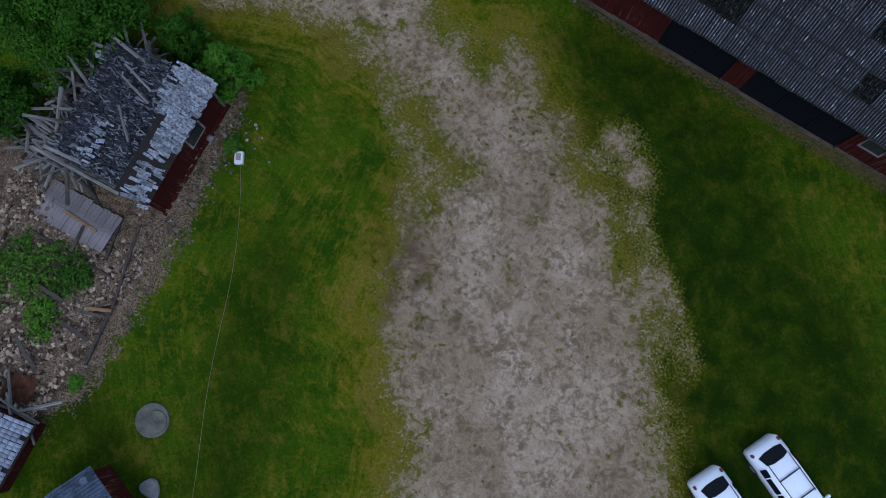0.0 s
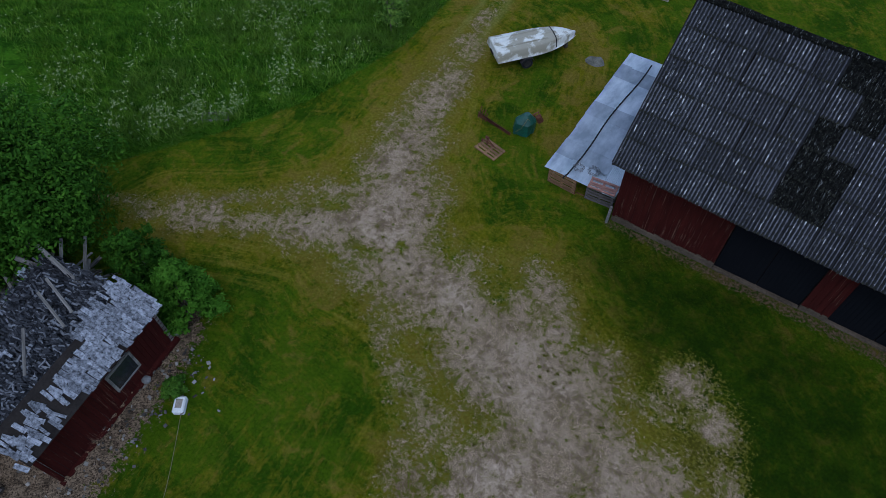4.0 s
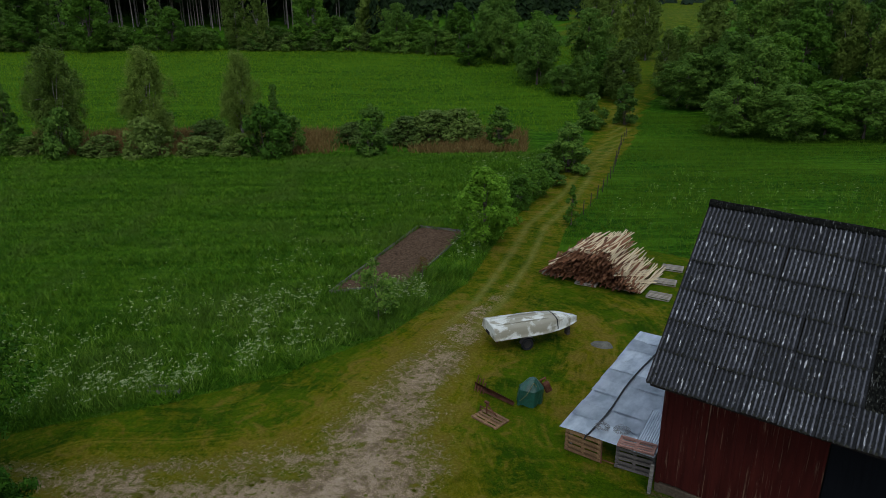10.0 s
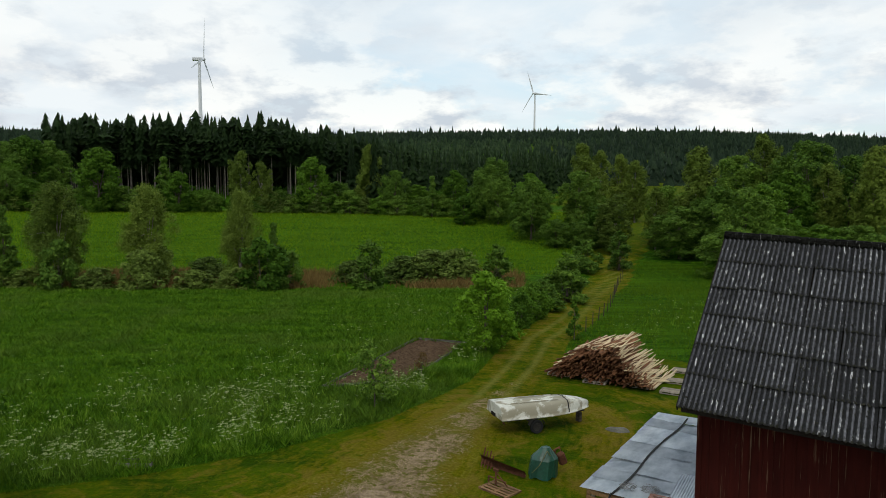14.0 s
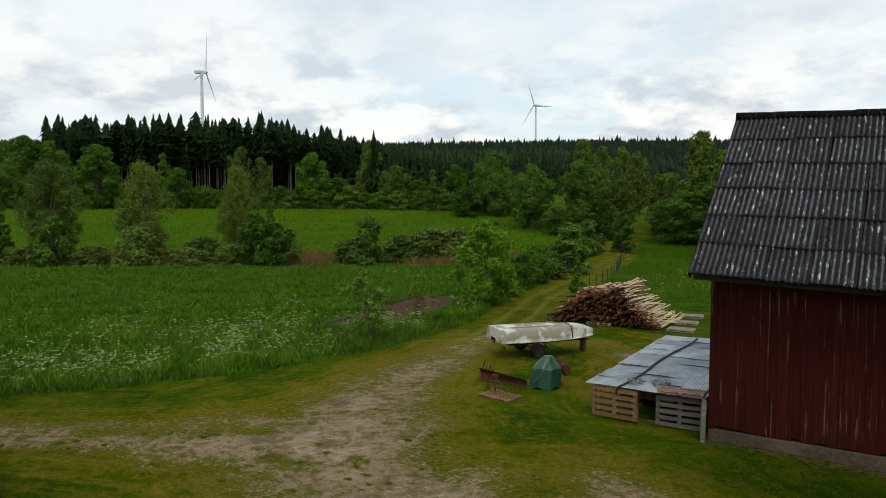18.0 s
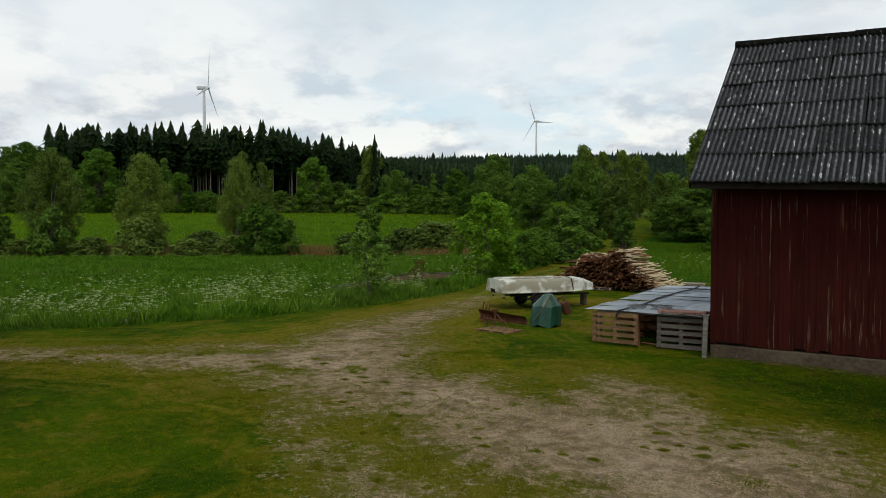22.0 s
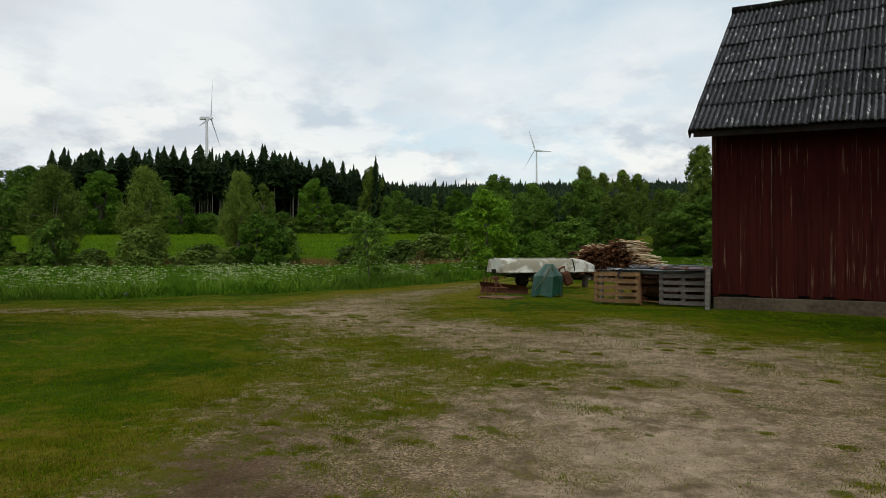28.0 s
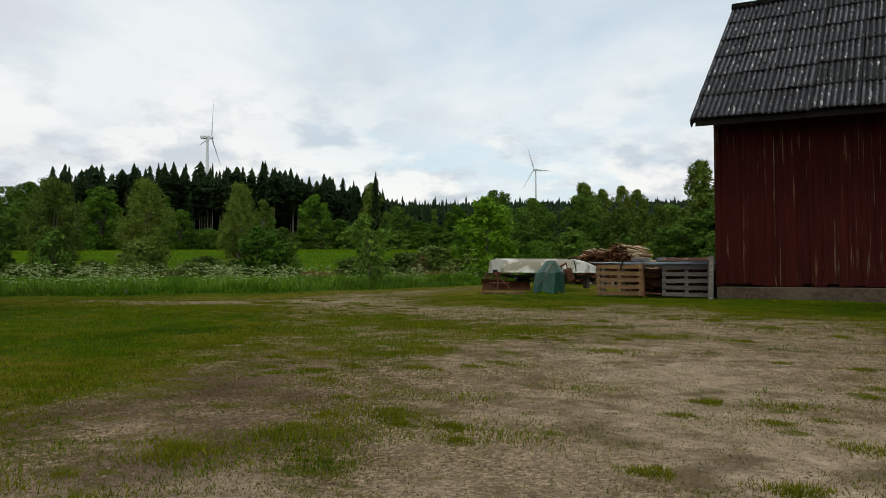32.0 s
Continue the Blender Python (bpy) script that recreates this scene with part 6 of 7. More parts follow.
def build_boat():
    # hull lies keel up; x along the boat from stern to bow
    m = pose(-9.38, 6.02, 0.0, 0, 0, math.degrees(math.atan2(3.4, 2.78)))
    L = 4.45
    trailer = empty("boat_trailer", m, "low dark boat trailer standing on the lawn", "trailer")
    for s in (-1, 1):
        part("side_rail", rod(bmesh.new(), (0.5, s * 0.5, 0.52), (3.4, s * 0.22, 0.52), 0.035), M["dark_iron"], trailer)
        ring_wheel(trailer, pose(1.55, s * 0.86, 0.29, 0, 0, 90), 0.29, 0.17, "rubber", "dark_iron")
        part("mudguard", mudguard(0.36, 0.2), M["dark_iron"], trailer, m=pose(1.55, s * 0.86, 0.29))
        part("lamp_bar", block(0.05, 0.16, 0.07, pose(0.2, s * 0.55, 0.46), 0.01), M["rust"], trailer, "dull rear lamp")
    part("axle", rod(bmesh.new(), (1.55, -0.8, 0.3), (1.55, 0.8, 0.3), 0.035), M["dark_iron"], trailer)
    part("drawbar", rod(bmesh.new(), (0.5, 0, 0.5), (4.25, 0, 0.46), 0.04), M["dark_iron"], trailer)
    part("prop_block", block(0.16, 0.24, 0.42, pose(4.0, 0.0, 0.21, 0, 0, 14), 0.015), M["rot_wood"], trailer, "dark timber block under the drawbar")
    for x in (0.35, 1.7, 3.2):
        part("cross_bar", block(0.07, 1.5 if x < 3 else 1.1, 0.06, pose(x, 0, 0.585), 0.008), M["old_wood"], trailer, "grey timber cross bar")
    boat = empty("rowing_boat", m @ pose(0, 0, 0.635), "upturned white fibreglass rowing boat with green-brown stains", "boat")
    st = []
    for i in range(15):
        t = i / 14
        w = 0.80 * (1 - max(0, (t - 0.42) / 0.58) ** 2.2) + 0.012
        wb = w * (0.80 - 0.12 * t)
        hgt = 0.54 * (1 - max(0, (t - 0.72) / 0.28) ** 2 * 0.55)
        sheer = -0.03 * t
        x = L * t + (0.12 if i == 0 else 0) * 0
        keel = hgt + 0.045
        half = [(w + 0.035, 0.02), (w + 0.035, 0.055), (w, 0.06), (w * 0.99, 0.16), (wb + (w - wb) * 0.35, hgt * 0.80), (wb, hgt * 0.95), (wb * 0.62, hgt), (wb * 0.30, hgt + 0.005), (0.05 * min(1, w * 3), hgt + 0.01), (0.03 * min(1, w * 3), keel)]
        pts = [(x, y, z + sheer) for y, z in half] + [(x, -y, z + sheer) for y, z in reversed(half)]
        st.append(pts)
    bm, rows = loft(st, False)
    # transom, closed flat; its motor notch is only a dark block added further down
    bm.faces.new(rows[0])
    bm.faces.new(list(reversed(rows[-1])))
    bmesh.ops.recalc_face_normals(bm, faces=bm.faces)
    for f in bm.faces:
        f.smooth = len(f.verts) == 4
    part("hull", bm, M["hull"], boat, "white hull, worn gel coat and algae stains")
    for s in (-1, 1):
        b = bmesh.new()
        prev = None
        for p in st:
            q = Vector((p[0][0], s * (abs(p[0][1]) + 0.006), p[0][2] + 0.012))
            if prev is not None:
                rod(b, prev, q, 0.022, 0.022, 6)
            prev = q
        part("gunwale", b, M["hull"], boat)
    # near-black block stands for the shade inside the transom's opening
    part("motor_notch", block(0.05, 0.42, 0.14, pose(-0.012, 0.05, 0.07), 0.01), M["dark_board"], boat, "dark block for the shaded cut-out in the transom")
    for s in (-1, 1):
        part("bilge_strake", block(2.6, 0.03, 0.03, pose(1.5, s * 0.36, 0.555, 0, 0, 0), 0.008), M["hull"], boat)
    bm = bmesh.new()
    i = 10
    prev = None
    for p in st[i][2:-2]:
        q = Vector(p) + Vector((0, 0.006 * (1 if p[1] > 0 else -1), 0.008))
        if prev is not None:
            d = q - prev
            slab(bm, 0.05, d.length + 0.01, 0.006, Matrix.Translation((q + prev) / 2) @ pose(0, 0, 0, math.degrees(math.atan2(d.z, d.y)), 0, 0))
        prev = q
    part("strap", bm, M["strap"], boat, "lashing strap over the bow")


def mudguard(r, w):
    bm, _ = loft([[Vector((r * math.cos(a), -w / 2, r * math.sin(a))), Vector((r * math.cos(a), w / 2, r * math.sin(a))), Vector(((r + 0.012) * math.cos(a), w / 2, (r + 0.012) * math.sin(a))), Vector(((r + 0.012) * math.cos(a), -w / 2, (r + 0.012) * math.sin(a)))] for a in [math.pi * (0.08 + 0.84 * i / 10) for i in range(11)]])
    return bm


def build_woodpile():
    rng = random.Random(31)
    pile = empty("slabwood_pile", pose(-8.2, 16.8, 0), "tall heap of sawn slabs and bark edgings on pallets", "wood pile")
    # cross section: height over x
    def top(x):
        return max(0.0, min(1.8, (x + 3.25) * 0.78, (2.9 - x) * 0.82)) + 0.12 * math.sin(x * 3.1) * (abs(x) < 2)
    pale = [mesh_of("slab", bow_board(l, w, t, c), M["fresh_wood"]) for l, w, t, c in ((3.4, 0.09, 0.03, 0.03), (3.9, 0.075, 0.03, -0.03), (3.0, 0.11, 0.03, 0.02), (4.2, 0.08, 0.035, 0.0), (2.5, 0.07, 0.03, 0.02))]
    bark = [mesh_of("slab", bow_board(l, w, t, c), M["bark_wood"]) for l, w, t, c in ((3.3, 0.14, 0.035, 0.03), (3.7, 0.11, 0.03, -0.04), (3.0, 0.16, 0.03, 0.0), (3.5, 0.09, 0.04, 0.02))]
    # front ends, rough and brown
    grid = []
    z = 0.2
    while z < 2.0:
        x = -3.2
        while x < 2.9:
            if z < top(x) - 0.05:
                grid.append((x + rng.uniform(-0.03, 0.03), z + rng.uniform(-0.02, 0.02)))
            x += 0.125
        z += 0.078
    rng.shuffle(grid)
    body = bmesh.new()
    for k, (x, z) in enumerate(grid):
        y = rng.gauss(0, 0.17)
        m = pose(x, y, z, 0, 0, 94 + rng.uniform(-13, 13)) @ pose(0, 0, 0, rng.uniform(-85, 85), rng.uniform(-5, 5), 0)
        if k < 120:
            part("slab", rng.choice(bark), None, pile, m=m)
        else:
            slab(body, 3.3 + rng.uniform(-0.25, 0.25), rng.uniform(0.06, 0.15), rng.uniform(0.02, 0.045), m)
    part("inner_core", body, M["bark_wood"], pile, "brown bark-edged slab ends", kind="stuff")
    # pale slabs thrown over the crest and the flank towards the barn
    for k in range(250):
        u = rng.random()
        x = -2.75 + 5.65 * u
        if rng.random() < 0.22 and x < -0.6:
            x += 1.4
        z = top(x) + rng.uniform(-0.10, 0.06)
        pick, l = rng.choice(list(zip(pale, (3.4, 3.9, 3.0, 4.2, 2.5)))) if rng.random() < 0.84 else (rng.choice(bark), 3.4)
        y = l / 2 - 1.5 + (rng.uniform(0.0, 0.35) if x > 0.9 else rng.uniform(0.3, 0.7))
        yaw = rng.gauss(90, 4)
        if x < 0.5:
            y, z = y + 0.1, z - 0.04
        m = pose(x, y, max(z, 0.12), 0, 0, yaw) @ pose(0, 0, 0, (-18 if x > 0.9 else 16 if x < -1.2 else 0) + rng.uniform(-14, 14), rng.gauss(1.0, 2.2), 0)
        part("slab", pick, None, pile, m=m)
    for k in range(10):
        x = rng.uniform(1.6, 2.9)
        m = pose(x, rng.uniform(-0.8, 0.6), top(x) + 0.08, rng.uniform(-10, 10), rng.uniform(4, 12), rng.uniform(55, 75))
        part("slab", pale[4], None, pile, m=m)
    for k, (x, y, rz, wood) in enumerate(((-4.45, 15.65, -3, "pallet_pale"), (-4.75, 17.75, 4, "pallet_pale"), (-5.0, 20.1, 2, "pallet_pale"), (-6.3, 15.9, -2, "pallet_pale"), (-10.6, 15.8, 3, "pallet_pale"), (-10.3, 18.2, 6, "pallet_pale"), (-8.4, 15.4, 2, "pallet_pale"), (-6.4, 18.4, 2, "pallet_pale"))):
        pallet(wood, pose(x, y, 0.0, 0, 0, rz + 6), "grey weathered pallet on the ground at the slabwood heap", "pallets under the heap")


def bow_board(l, w, t, c):
    """A rough sawn slab, slightly bowed, rounded on its bark side."""
    n = 4
    rings = []
    for i in range(n + 1):
        u = i / n
        x, y = (u - 0.5) * l, c * math.sin(u * math.pi) * l * 0.5
        k = 1 - 0.25 * u
        rings.append([(x, y - w / 2 * k, -t / 2), (x, y + w / 2 * k, -t / 2), (x, y + w * 0.36 * k, t * 0.32), (x, y, t / 2), (x, y - w * 0.36 * k, t * 0.32)])
    bm, rows = loft(rings)
    bm.faces.new(list(reversed(rows[0])))
    bm.faces.new(rows[-1])
    return bm


def build_covered_stack():
    rng = random.Random(8)
    st = empty("covered_stack", pose(0, 0, 0), "low firewood store of pallets under overlapping metal sheets", "wood store")
    x0, x1, y0, y1, zt = -3.35, -0.18, 0.75, 9.3, 0.93
    # low posts and rails that carry the sheets
    for y in (1.25, 3.0, 5.0, 7.0, 9.1):
        for x in (x0 + 0.1, x1 - 0.12) if y < 2 else (x0 + 0.1, -1.75, x1 - 0.12):
            part("post", block(0.09, 0.09, zt - 0.09, pose(x, y, (zt - 0.09) / 2)), M["old_wood"], st)
        part("rail", block(x1 - x0 - 0.1, 0.09, 0.06, pose((x0 + x1) / 2, y, zt - 0.06)), M["old_wood"], st)
    # stacked firewood inside
    bm = bmesh.new()
    for k in range(420):
        x, y, z = rng.uniform(x0 + 0.35, x1 - 0.3), rng.uniform(2.3, 9.0), rng.uniform(0.06, 0.72)
        slab(bm, 0.42, 0.11, 0.10, pose(x, y, z, rng.uniform(-40, 40), rng.uniform(-6, 6), rng.uniform(-12, 12)))
    part("firewood", bm, M["bark_wood"], st, "split firewood in the dark under the sheets", kind="stuff")
    # sheets, overlapping towards the front
    n = 9
    step = (y1 - y0 + 0.1) / n
    for i in range(n):
        y = y0 - 0.1 + i * step
        bm = bmesh.new()
        nx = 10
        wob = rng.uniform(-0.035, 0.035)
        rings = []
        for j in range(4):
            v = j / 3
            row = []
            for k in range(nx + 1):
                u = k / nx
                x = x0 - 0.12 + wob * (1 - u) + u * (x1 - x0 + 0.12)
                z = zt + 0.012 + 0.004 * (i % 2) + 0.02 * math.sin(u * 7 + i * 2.1) * (0.5 + 0.5 * math.sin(i)) + 0.018 * (1 - v)
                row.append((x, y + v * (step + 0.08) + 0.02 * math.sin(u * 3 + i), z))
            rings.append(row)
        bm, rows = loft(rings, False)
        bmesh.ops.solidify(bm, geom=bm.faces[:], thickness=0.006)
        part("metal_sheet", bm, M["tin"], st, "dented galvanised sheet")
    # ribbed sheet against the barn
    part("ribbed_sheet", wave_sheet("ribbed_sheet", 9, 0.076, 2.1, 0.012, 0.006, M["tin"]), None, st, "ribbed metal sheet", pose(-0.95, 1.25, zt + 0.075, -0.5, 0, 3))
    # long black strap laid over the sheets
    bm = bmesh.new()
    pts = [(-2.55, 0.62, 0.80), (-2.5, 0.68, zt + 0.045)] + [(-2.45 + 0.2 * t + 0.06 * math.sin(t * 9), 0.7 + 8.3 * t, zt + 0.055 + 0.01 * math.sin(t * 20)) for t in [i / 12 for i in range(13)]]
    for a, b in zip(pts, pts[1:]):
        d = Vector(b) - Vector(a)
        m = Matrix.Translation((Vector(a) + Vector(b)) / 2) @ d.to_track_quat("Y", "Z").to_matrix().to_4x4()
        slab(bm, 0.07, d.length + 0.02, 0.018, m)
    part("strap", bm, M["strap"], st, "long black strap across the sheets")
    # rolls of wire on top
    for cx, cy, r in ((-2.2, 1.35, 0.27), (-1.55, 1.5, 0.30)):
        bm = bmesh.new()
        pts = []
        for i in range(84):
            a = i * math.tau / 14
            q = r * (0.72 + 0.28 * math.sin(i * 1.7))
            pts.append((cx + q * math.cos(a), cy + q * math.sin(a), zt + 0.06 + 0.09 * (i / 84) + 0.03 * math.sin(i * 2.3)))
        thing("wire_coil", tube(bm, pts, 0.006, 4), M["wire"], "loose coil of grey fence wire on the metal sheets", "wire", group="coils of wire")
    # pallets that close the front
    pallet("pallet_wood", pose(-2.62, 0.84, 0.47, 90, 0, -3), "yellow-brown pallet set on edge before the wood store", "pallets of the store", w=1.32, d=0.84)
    pallet("pallet_grey", pose(-0.86, 0.94, 0.45, 90, 0, 5), "grey pallet set on edge before the wood store", "pallets of the store", w=1.24, d=0.82)
    pallet("pallet_red", pose(-0.84, 0.96, zt + 0.045, -2, 0, 6) @ Matrix.Diagonal((1, 1, 0.5, 1)), "reddish pallet lying on the metal sheets", "pallets of the store", w=1.2, d=0.62, missing=(3,))
    bm = bmesh.new()
    rod(bm, (-1.95, 0.74, 0.0), (-2.02, 0.86, 0.92), 0.035, 0.03)
    rod(bm, (-1.9, 0.78, 0.12), (-1.5, 0.8, 0.1), 0.02, 0.02)
    part("prop", bm, M["rust"], st, "rusty prop leaning in the gap")


def build_implements():
    # rusty blade
    blade = empty("snow_blade", pose(-7.02, 2.28, 0, 0, 0, -9), "rusty iron plough blade lying on the grass", "plough blade")
    rings = []
    for i in range(9):
        a = -0.5 + 1.35 * i / 8
        rings.append([(-0.98, 0.35 * math.cos(a) - 0.3, 0.24 + 0.30 * math.sin(a)), (0.98, 0.35 * math.cos(a) - 0.3, 0.20 + 0.22 * math.sin(a))])
    bm, _ = loft(rings, False)
    bmesh.ops.solidify(bm, geom=bm.faces[:], thickness=0.02)
    part("mouldboard", bm, M["rust"], blade)
    for x, l in ((-0.9, 0.72), (-0.78, 0.6), (-0.62, 0.66), (-0.5, 0.5)):
        part("tine", block(0.05, 0.03, l, pose(x, 0.06, l / 2 - 0.02, -14, 6, 0), 0.006), M["rust"], blade)
    part("frame_bar", block(1.9, 0.06, 0.06, pose(0, 0.12, 0.12), 0.008), M["rust"], blade)
    # small pallet with a vice on it
    pallet("pallet_wood", pose(-6.4, 0.95, 0.0, 0, 0, -12) @ Matrix.Diagonal((1, 1, 0.6, 1)), "brown pallet lying on the lawn before the blade", w=1.2, d=0.8)
    rig = empty("iron_stand", pose(-6.5, 1.0, 0.148, 0, 0, -12), "rusty iron stand on the lawn pallet", "iron stand")
    part("upright", rod(bmesh.new(), (-0.1, 0, 0), (-0.1, 0, 0.52), 0.03), M["rust"], rig)
    part("brace", rod(bmesh.new(), (-0.1, 0, 0.45), (0.32, 0.1, 0.02), 0.022), M["rust"], rig)
    part("brace", rod(bmesh.new(), (-0.42, 0, 0.2), (0.35, 0, 0.2), 0.022), M["rust"], rig)
    part("jaw", block(0.2, 0.09, 0.1, pose(-0.1, 0, 0.5), 0.012), M["rust"], rig)
    part("bracket", block(0.06, 0.05, 0.22, pose(-0.42, 0, 0.11), 0.01), M["rust"], rig)
    # machine under a green tarpaulin
    mach = empty("covered_machine", pose(-5.72, 2.85, 0, 0, 0, 38), "small machine under a creased green tarpaulin", "machine")
    rng = np.random.default_rng(4)
    n, rings = 26, []
    for j in range(9):
        t = j / 8
        row = []
        for i in range(n):
            a = i * math.tau / n
            r = (0.56 - 0.06 * t if t < 0.62 else 0.523 - 0.95 * (t - 0.62)) * (0.92 + 0.10 * abs(math.cos(2.5 * a + 0.4)) + (1 - t) * 0.06 * math.sin(9 * a + 1.3 + 3 * t))
            row.append((r * 0.92 * math.cos(a) + 0.10 * t, r * 0.80 * math.sin(a), 0.03 + 1.02 * t + 0.05 * math.sin(5 * a) * (1 - t) + rng.uniform(-0.008, 0.008)))
        rings.append(row)
    bm, rows = loft(rings)
    c = bm.verts.new((0.1, 0, 1.05))
    for i in range(n):
        bm.faces.new((rows[-1][i], rows[-1][(i + 1) % n], c))
    part("tarpaulin", bm, M["green_tarp"], mach, "dark green creased tarpaulin")
    bm = bmesh.new()
    tube(bm, [(-0.44, -0.30, 0.25), (-0.2, -0.40, 0.55), (0.1, -0.26, 1.0), (0.36, -0.28, 0.6)], 0.012, 5)
    part("rope", bm, M["yellow_cord"], mach, "pale cord tied round the tarpaulin")
    arm = part("handle_arm", rod(bmesh.new(), (0.25, 0.1, 0.78), (0.66, 0.15, 0.98), 0.03), M["rust"], mach)
    part("handle_post", rod(bmesh.new(), (0.47, 0.1, 0.0), (0.48, 0.12, 0.86), 0.03), M["rust"], mach)
    bm = bmesh.new()
    slab(bm, 0.28, 0.22, 0.46, pose(0.72, 0.1, 0.58, 0, -22, 10), 0.05)
    part("counterweight", bm, M["rust"], mach, "dark red rusty iron can on the arm")
    part("counterweight_hook", rod(bmesh.new(), (0.64, 0.12, 0.96), (0.68, 0.1, 0.76), 0.02), M["rust"], arm)
    # bare patches of stone slab on the lawn
    for x, y, r in ((-5.0, 8.9, 0.55),):
        bm = bmesh.new()
        bmesh.ops.create_uvsphere(bm, u_segments=14, v_segments=7, radius=1, matrix=pose(x, y, -0.02) @ Matrix.Diagonal((r, r * 0.8, 0.09, 1)))
        for v in bm.verts:
            v.co += Vector((0.06, 0.05, 0.01)) * math.sin(v.co.x * 9 + v.co.y * 7)
        thing("flat_stone", bm, M["mossy_concrete"], "flat dull grey stone level with the lawn", "stone")


build_boat()
build_woodpile()
build_covered_stack()
build_implements()


# ---------------------------------------------------------------- the collapsed cottage
def build_ruin():
    rng = random.Random(17)
    # local frame: x along the east wall from north to south, y towards the yard
    a = math.degrees(math.atan2(-5.9, 0.75))
    base = pose(-11.45, -13.95, 0, 0, 0, a)
    ruin = empty("collapsed_cottage", base, "collapsed red timber cottage with a caved-in shingle roof", "ruin")
    L, D, H = 6.0, 6.0, 2.9
    wall = part("wall", block(L - 0.1, 0.12, H - 0.1, pose(L / 2, -0.1, H / 2)), M["dark_board"], ruin, "log wall behind the boards")
    bd = mesh_of("board", block(0.17, 0.024, H), M["red_board"])
    lo = mesh_of("board", block(0.17, 0.024, 0.9), M["red_board"])
    hi = mesh_of("board", block(0.17, 0.024, 0.75), M["red_board"])
    for i in range(33):
        x = 0.1 + i * 0.18
        if 1.55 < x < 2.75:
            part("board", lo, None, wall, m=pose(x, -0.02, 0.5))
            part("board", hi, None, wall, m=pose(x, -0.02, H - 0.38))
        else:
            part("board", bd, None, wall, m=pose(x, -0.02 + rng.uniform(-0.006, 0.006), H / 2 + 0.02, 0, rng.uniform(-0.4, 0.4), 0))
    win = part("window_frame", frame_bars(1.2, 1.15, 0.1, 0.07), M["old_wood"], ruin, "grey empty window frame", pose(2.15, 0.0, 1.5, 90))
    part("pane", block(1.04, 0.98, 0.006), M["pane"], win, m=pose(0, 0, -0.03))
    part("base_beam", block(L + 0.2, 0.2, 0.22, pose(L / 2, 0.06, 0.14), 0.02), M["red_board"], ruin, "red beam at the wall's foot")
    # north and south walls, broken down towards the back
    for k, x in enumerate((0.0, L)):
        for j in range(11):
            l = D * (0.95 - 0.05 * j) * rng.uniform(0.75, 1.0)
            if k == 1 and j > 8:
                continue
            part("wall_log", block(0.16, l, 0.21, pose(x + (0.08 if k == 0 else -0.08), -l / 2, 0.25 + j * 0.235), 0.02), M["old_wood"], ruin, "grey squared log")
    part("corner_post", block(0.16, 0.16, H, pose(L - 0.05, -0.02, H / 2), 0.015), M["red_board"], ruin)
    # roof left over: a plane that rises from the east eave
    tilt = 27
    rp = pose(0, 0.62, H + 0.02) @ pose(0, 0, 0, -tilt)
    roof = part("roof", block(L + 0.2, 1.5, 0.03, rp @ pose(L / 2, -0.85, -0.06)), M["dark_board"], ruin, "roof boarding below the shingles")
    sh = [mesh_of("shingle", wedge(w, 0.46, 0.016), M["shingle"]) for w in (0.10, 0.13, 0.16, 0.19)]
    rows = 7
    # the strip keeps most of its shingles at the north end and loses them southwards
    def left_out(x, r):
        if x < 2.1:
            return rng.random() < (0.04 if r < 5 else 0.22)
        if x < 3.5:
            return r > 3 or rng.random() < 0.05
        return r > 3 or rng.random() < (0.62 if r == 0 else 0.30)
    for r in range(rows):
        x = -0.25 + rng.uniform(0, 0.1)
        while x < L + 0.15:
            w = rng.choice(range(4))
            ww = (0.10, 0.13, 0.16, 0.19)[w]
            if not left_out(x, r):
                loose = 1.0 if x < 3.5 else 2.4
                part("shingle", sh[w], None, roof, m=rp @ pose(x + ww / 2, -0.16 - r * 0.25 + rng.uniform(-0.05, 0.05) * loose, 0.0 + 0.02 * rng.random() * loose, 1.8 + rng.uniform(-3, 3), rng.uniform(-3, 3) * loose, rng.gauss(0, 3.5) * loose))
            x += ww + 0.012
    # a second patch of stepped rows slid down at the south-west
    for r in range(6):
        x = 3.5 + 0.12 * r
        while x < 5.7:
            w = rng.choice(range(4))
            if rng.random() > 0.42:
                part("shingle", sh[w], None, roof, m=pose(x, -2.5 - r * 0.30 + rng.uniform(-0.08, 0.08), H + 0.50 - 0.10 * r + rng.uniform(-0.03, 0.05), rng.uniform(2, 16), rng.uniform(-9, 9), rng.gauss(0, 9)))
            x += 0.16
    # sagging inner part: dark boards covered with fallen shingles
    sag = pose(0.0, -0.72, H + 0.62) @ pose(0, 0, 0, 5, 2, 0)
    part("sagging_roof", warped(L - 0.2, 4.0, 18, 12, 0.10, rng), M["litter_bed"], ruin, "sagging roof deep in rotten shingles", sag @ pose(L / 2, -1.9, -0.12))
    bm = bmesh.new()
    for k in range(2600):
        x, y = rng.uniform(0.0, L - 0.1), -4.0 * rng.random() ** 1.15
        p = sag @ Vector((x, y, 0.03 + rng.uniform(-0.05, 0.06)))
        slab(bm, rng.uniform(0.03, 0.075), rng.uniform(0.10, 0.34), 0.014, pose(*p, rng.uniform(-10, 12), rng.uniform(-16, 16), rng.gauss(0, 15) if rng.random() < 0.8 else rng.uniform(-90, 90)))
    part("fallen_shingles", bm, M["litter"], ruin, "loose grey shingles", kind="stuff")
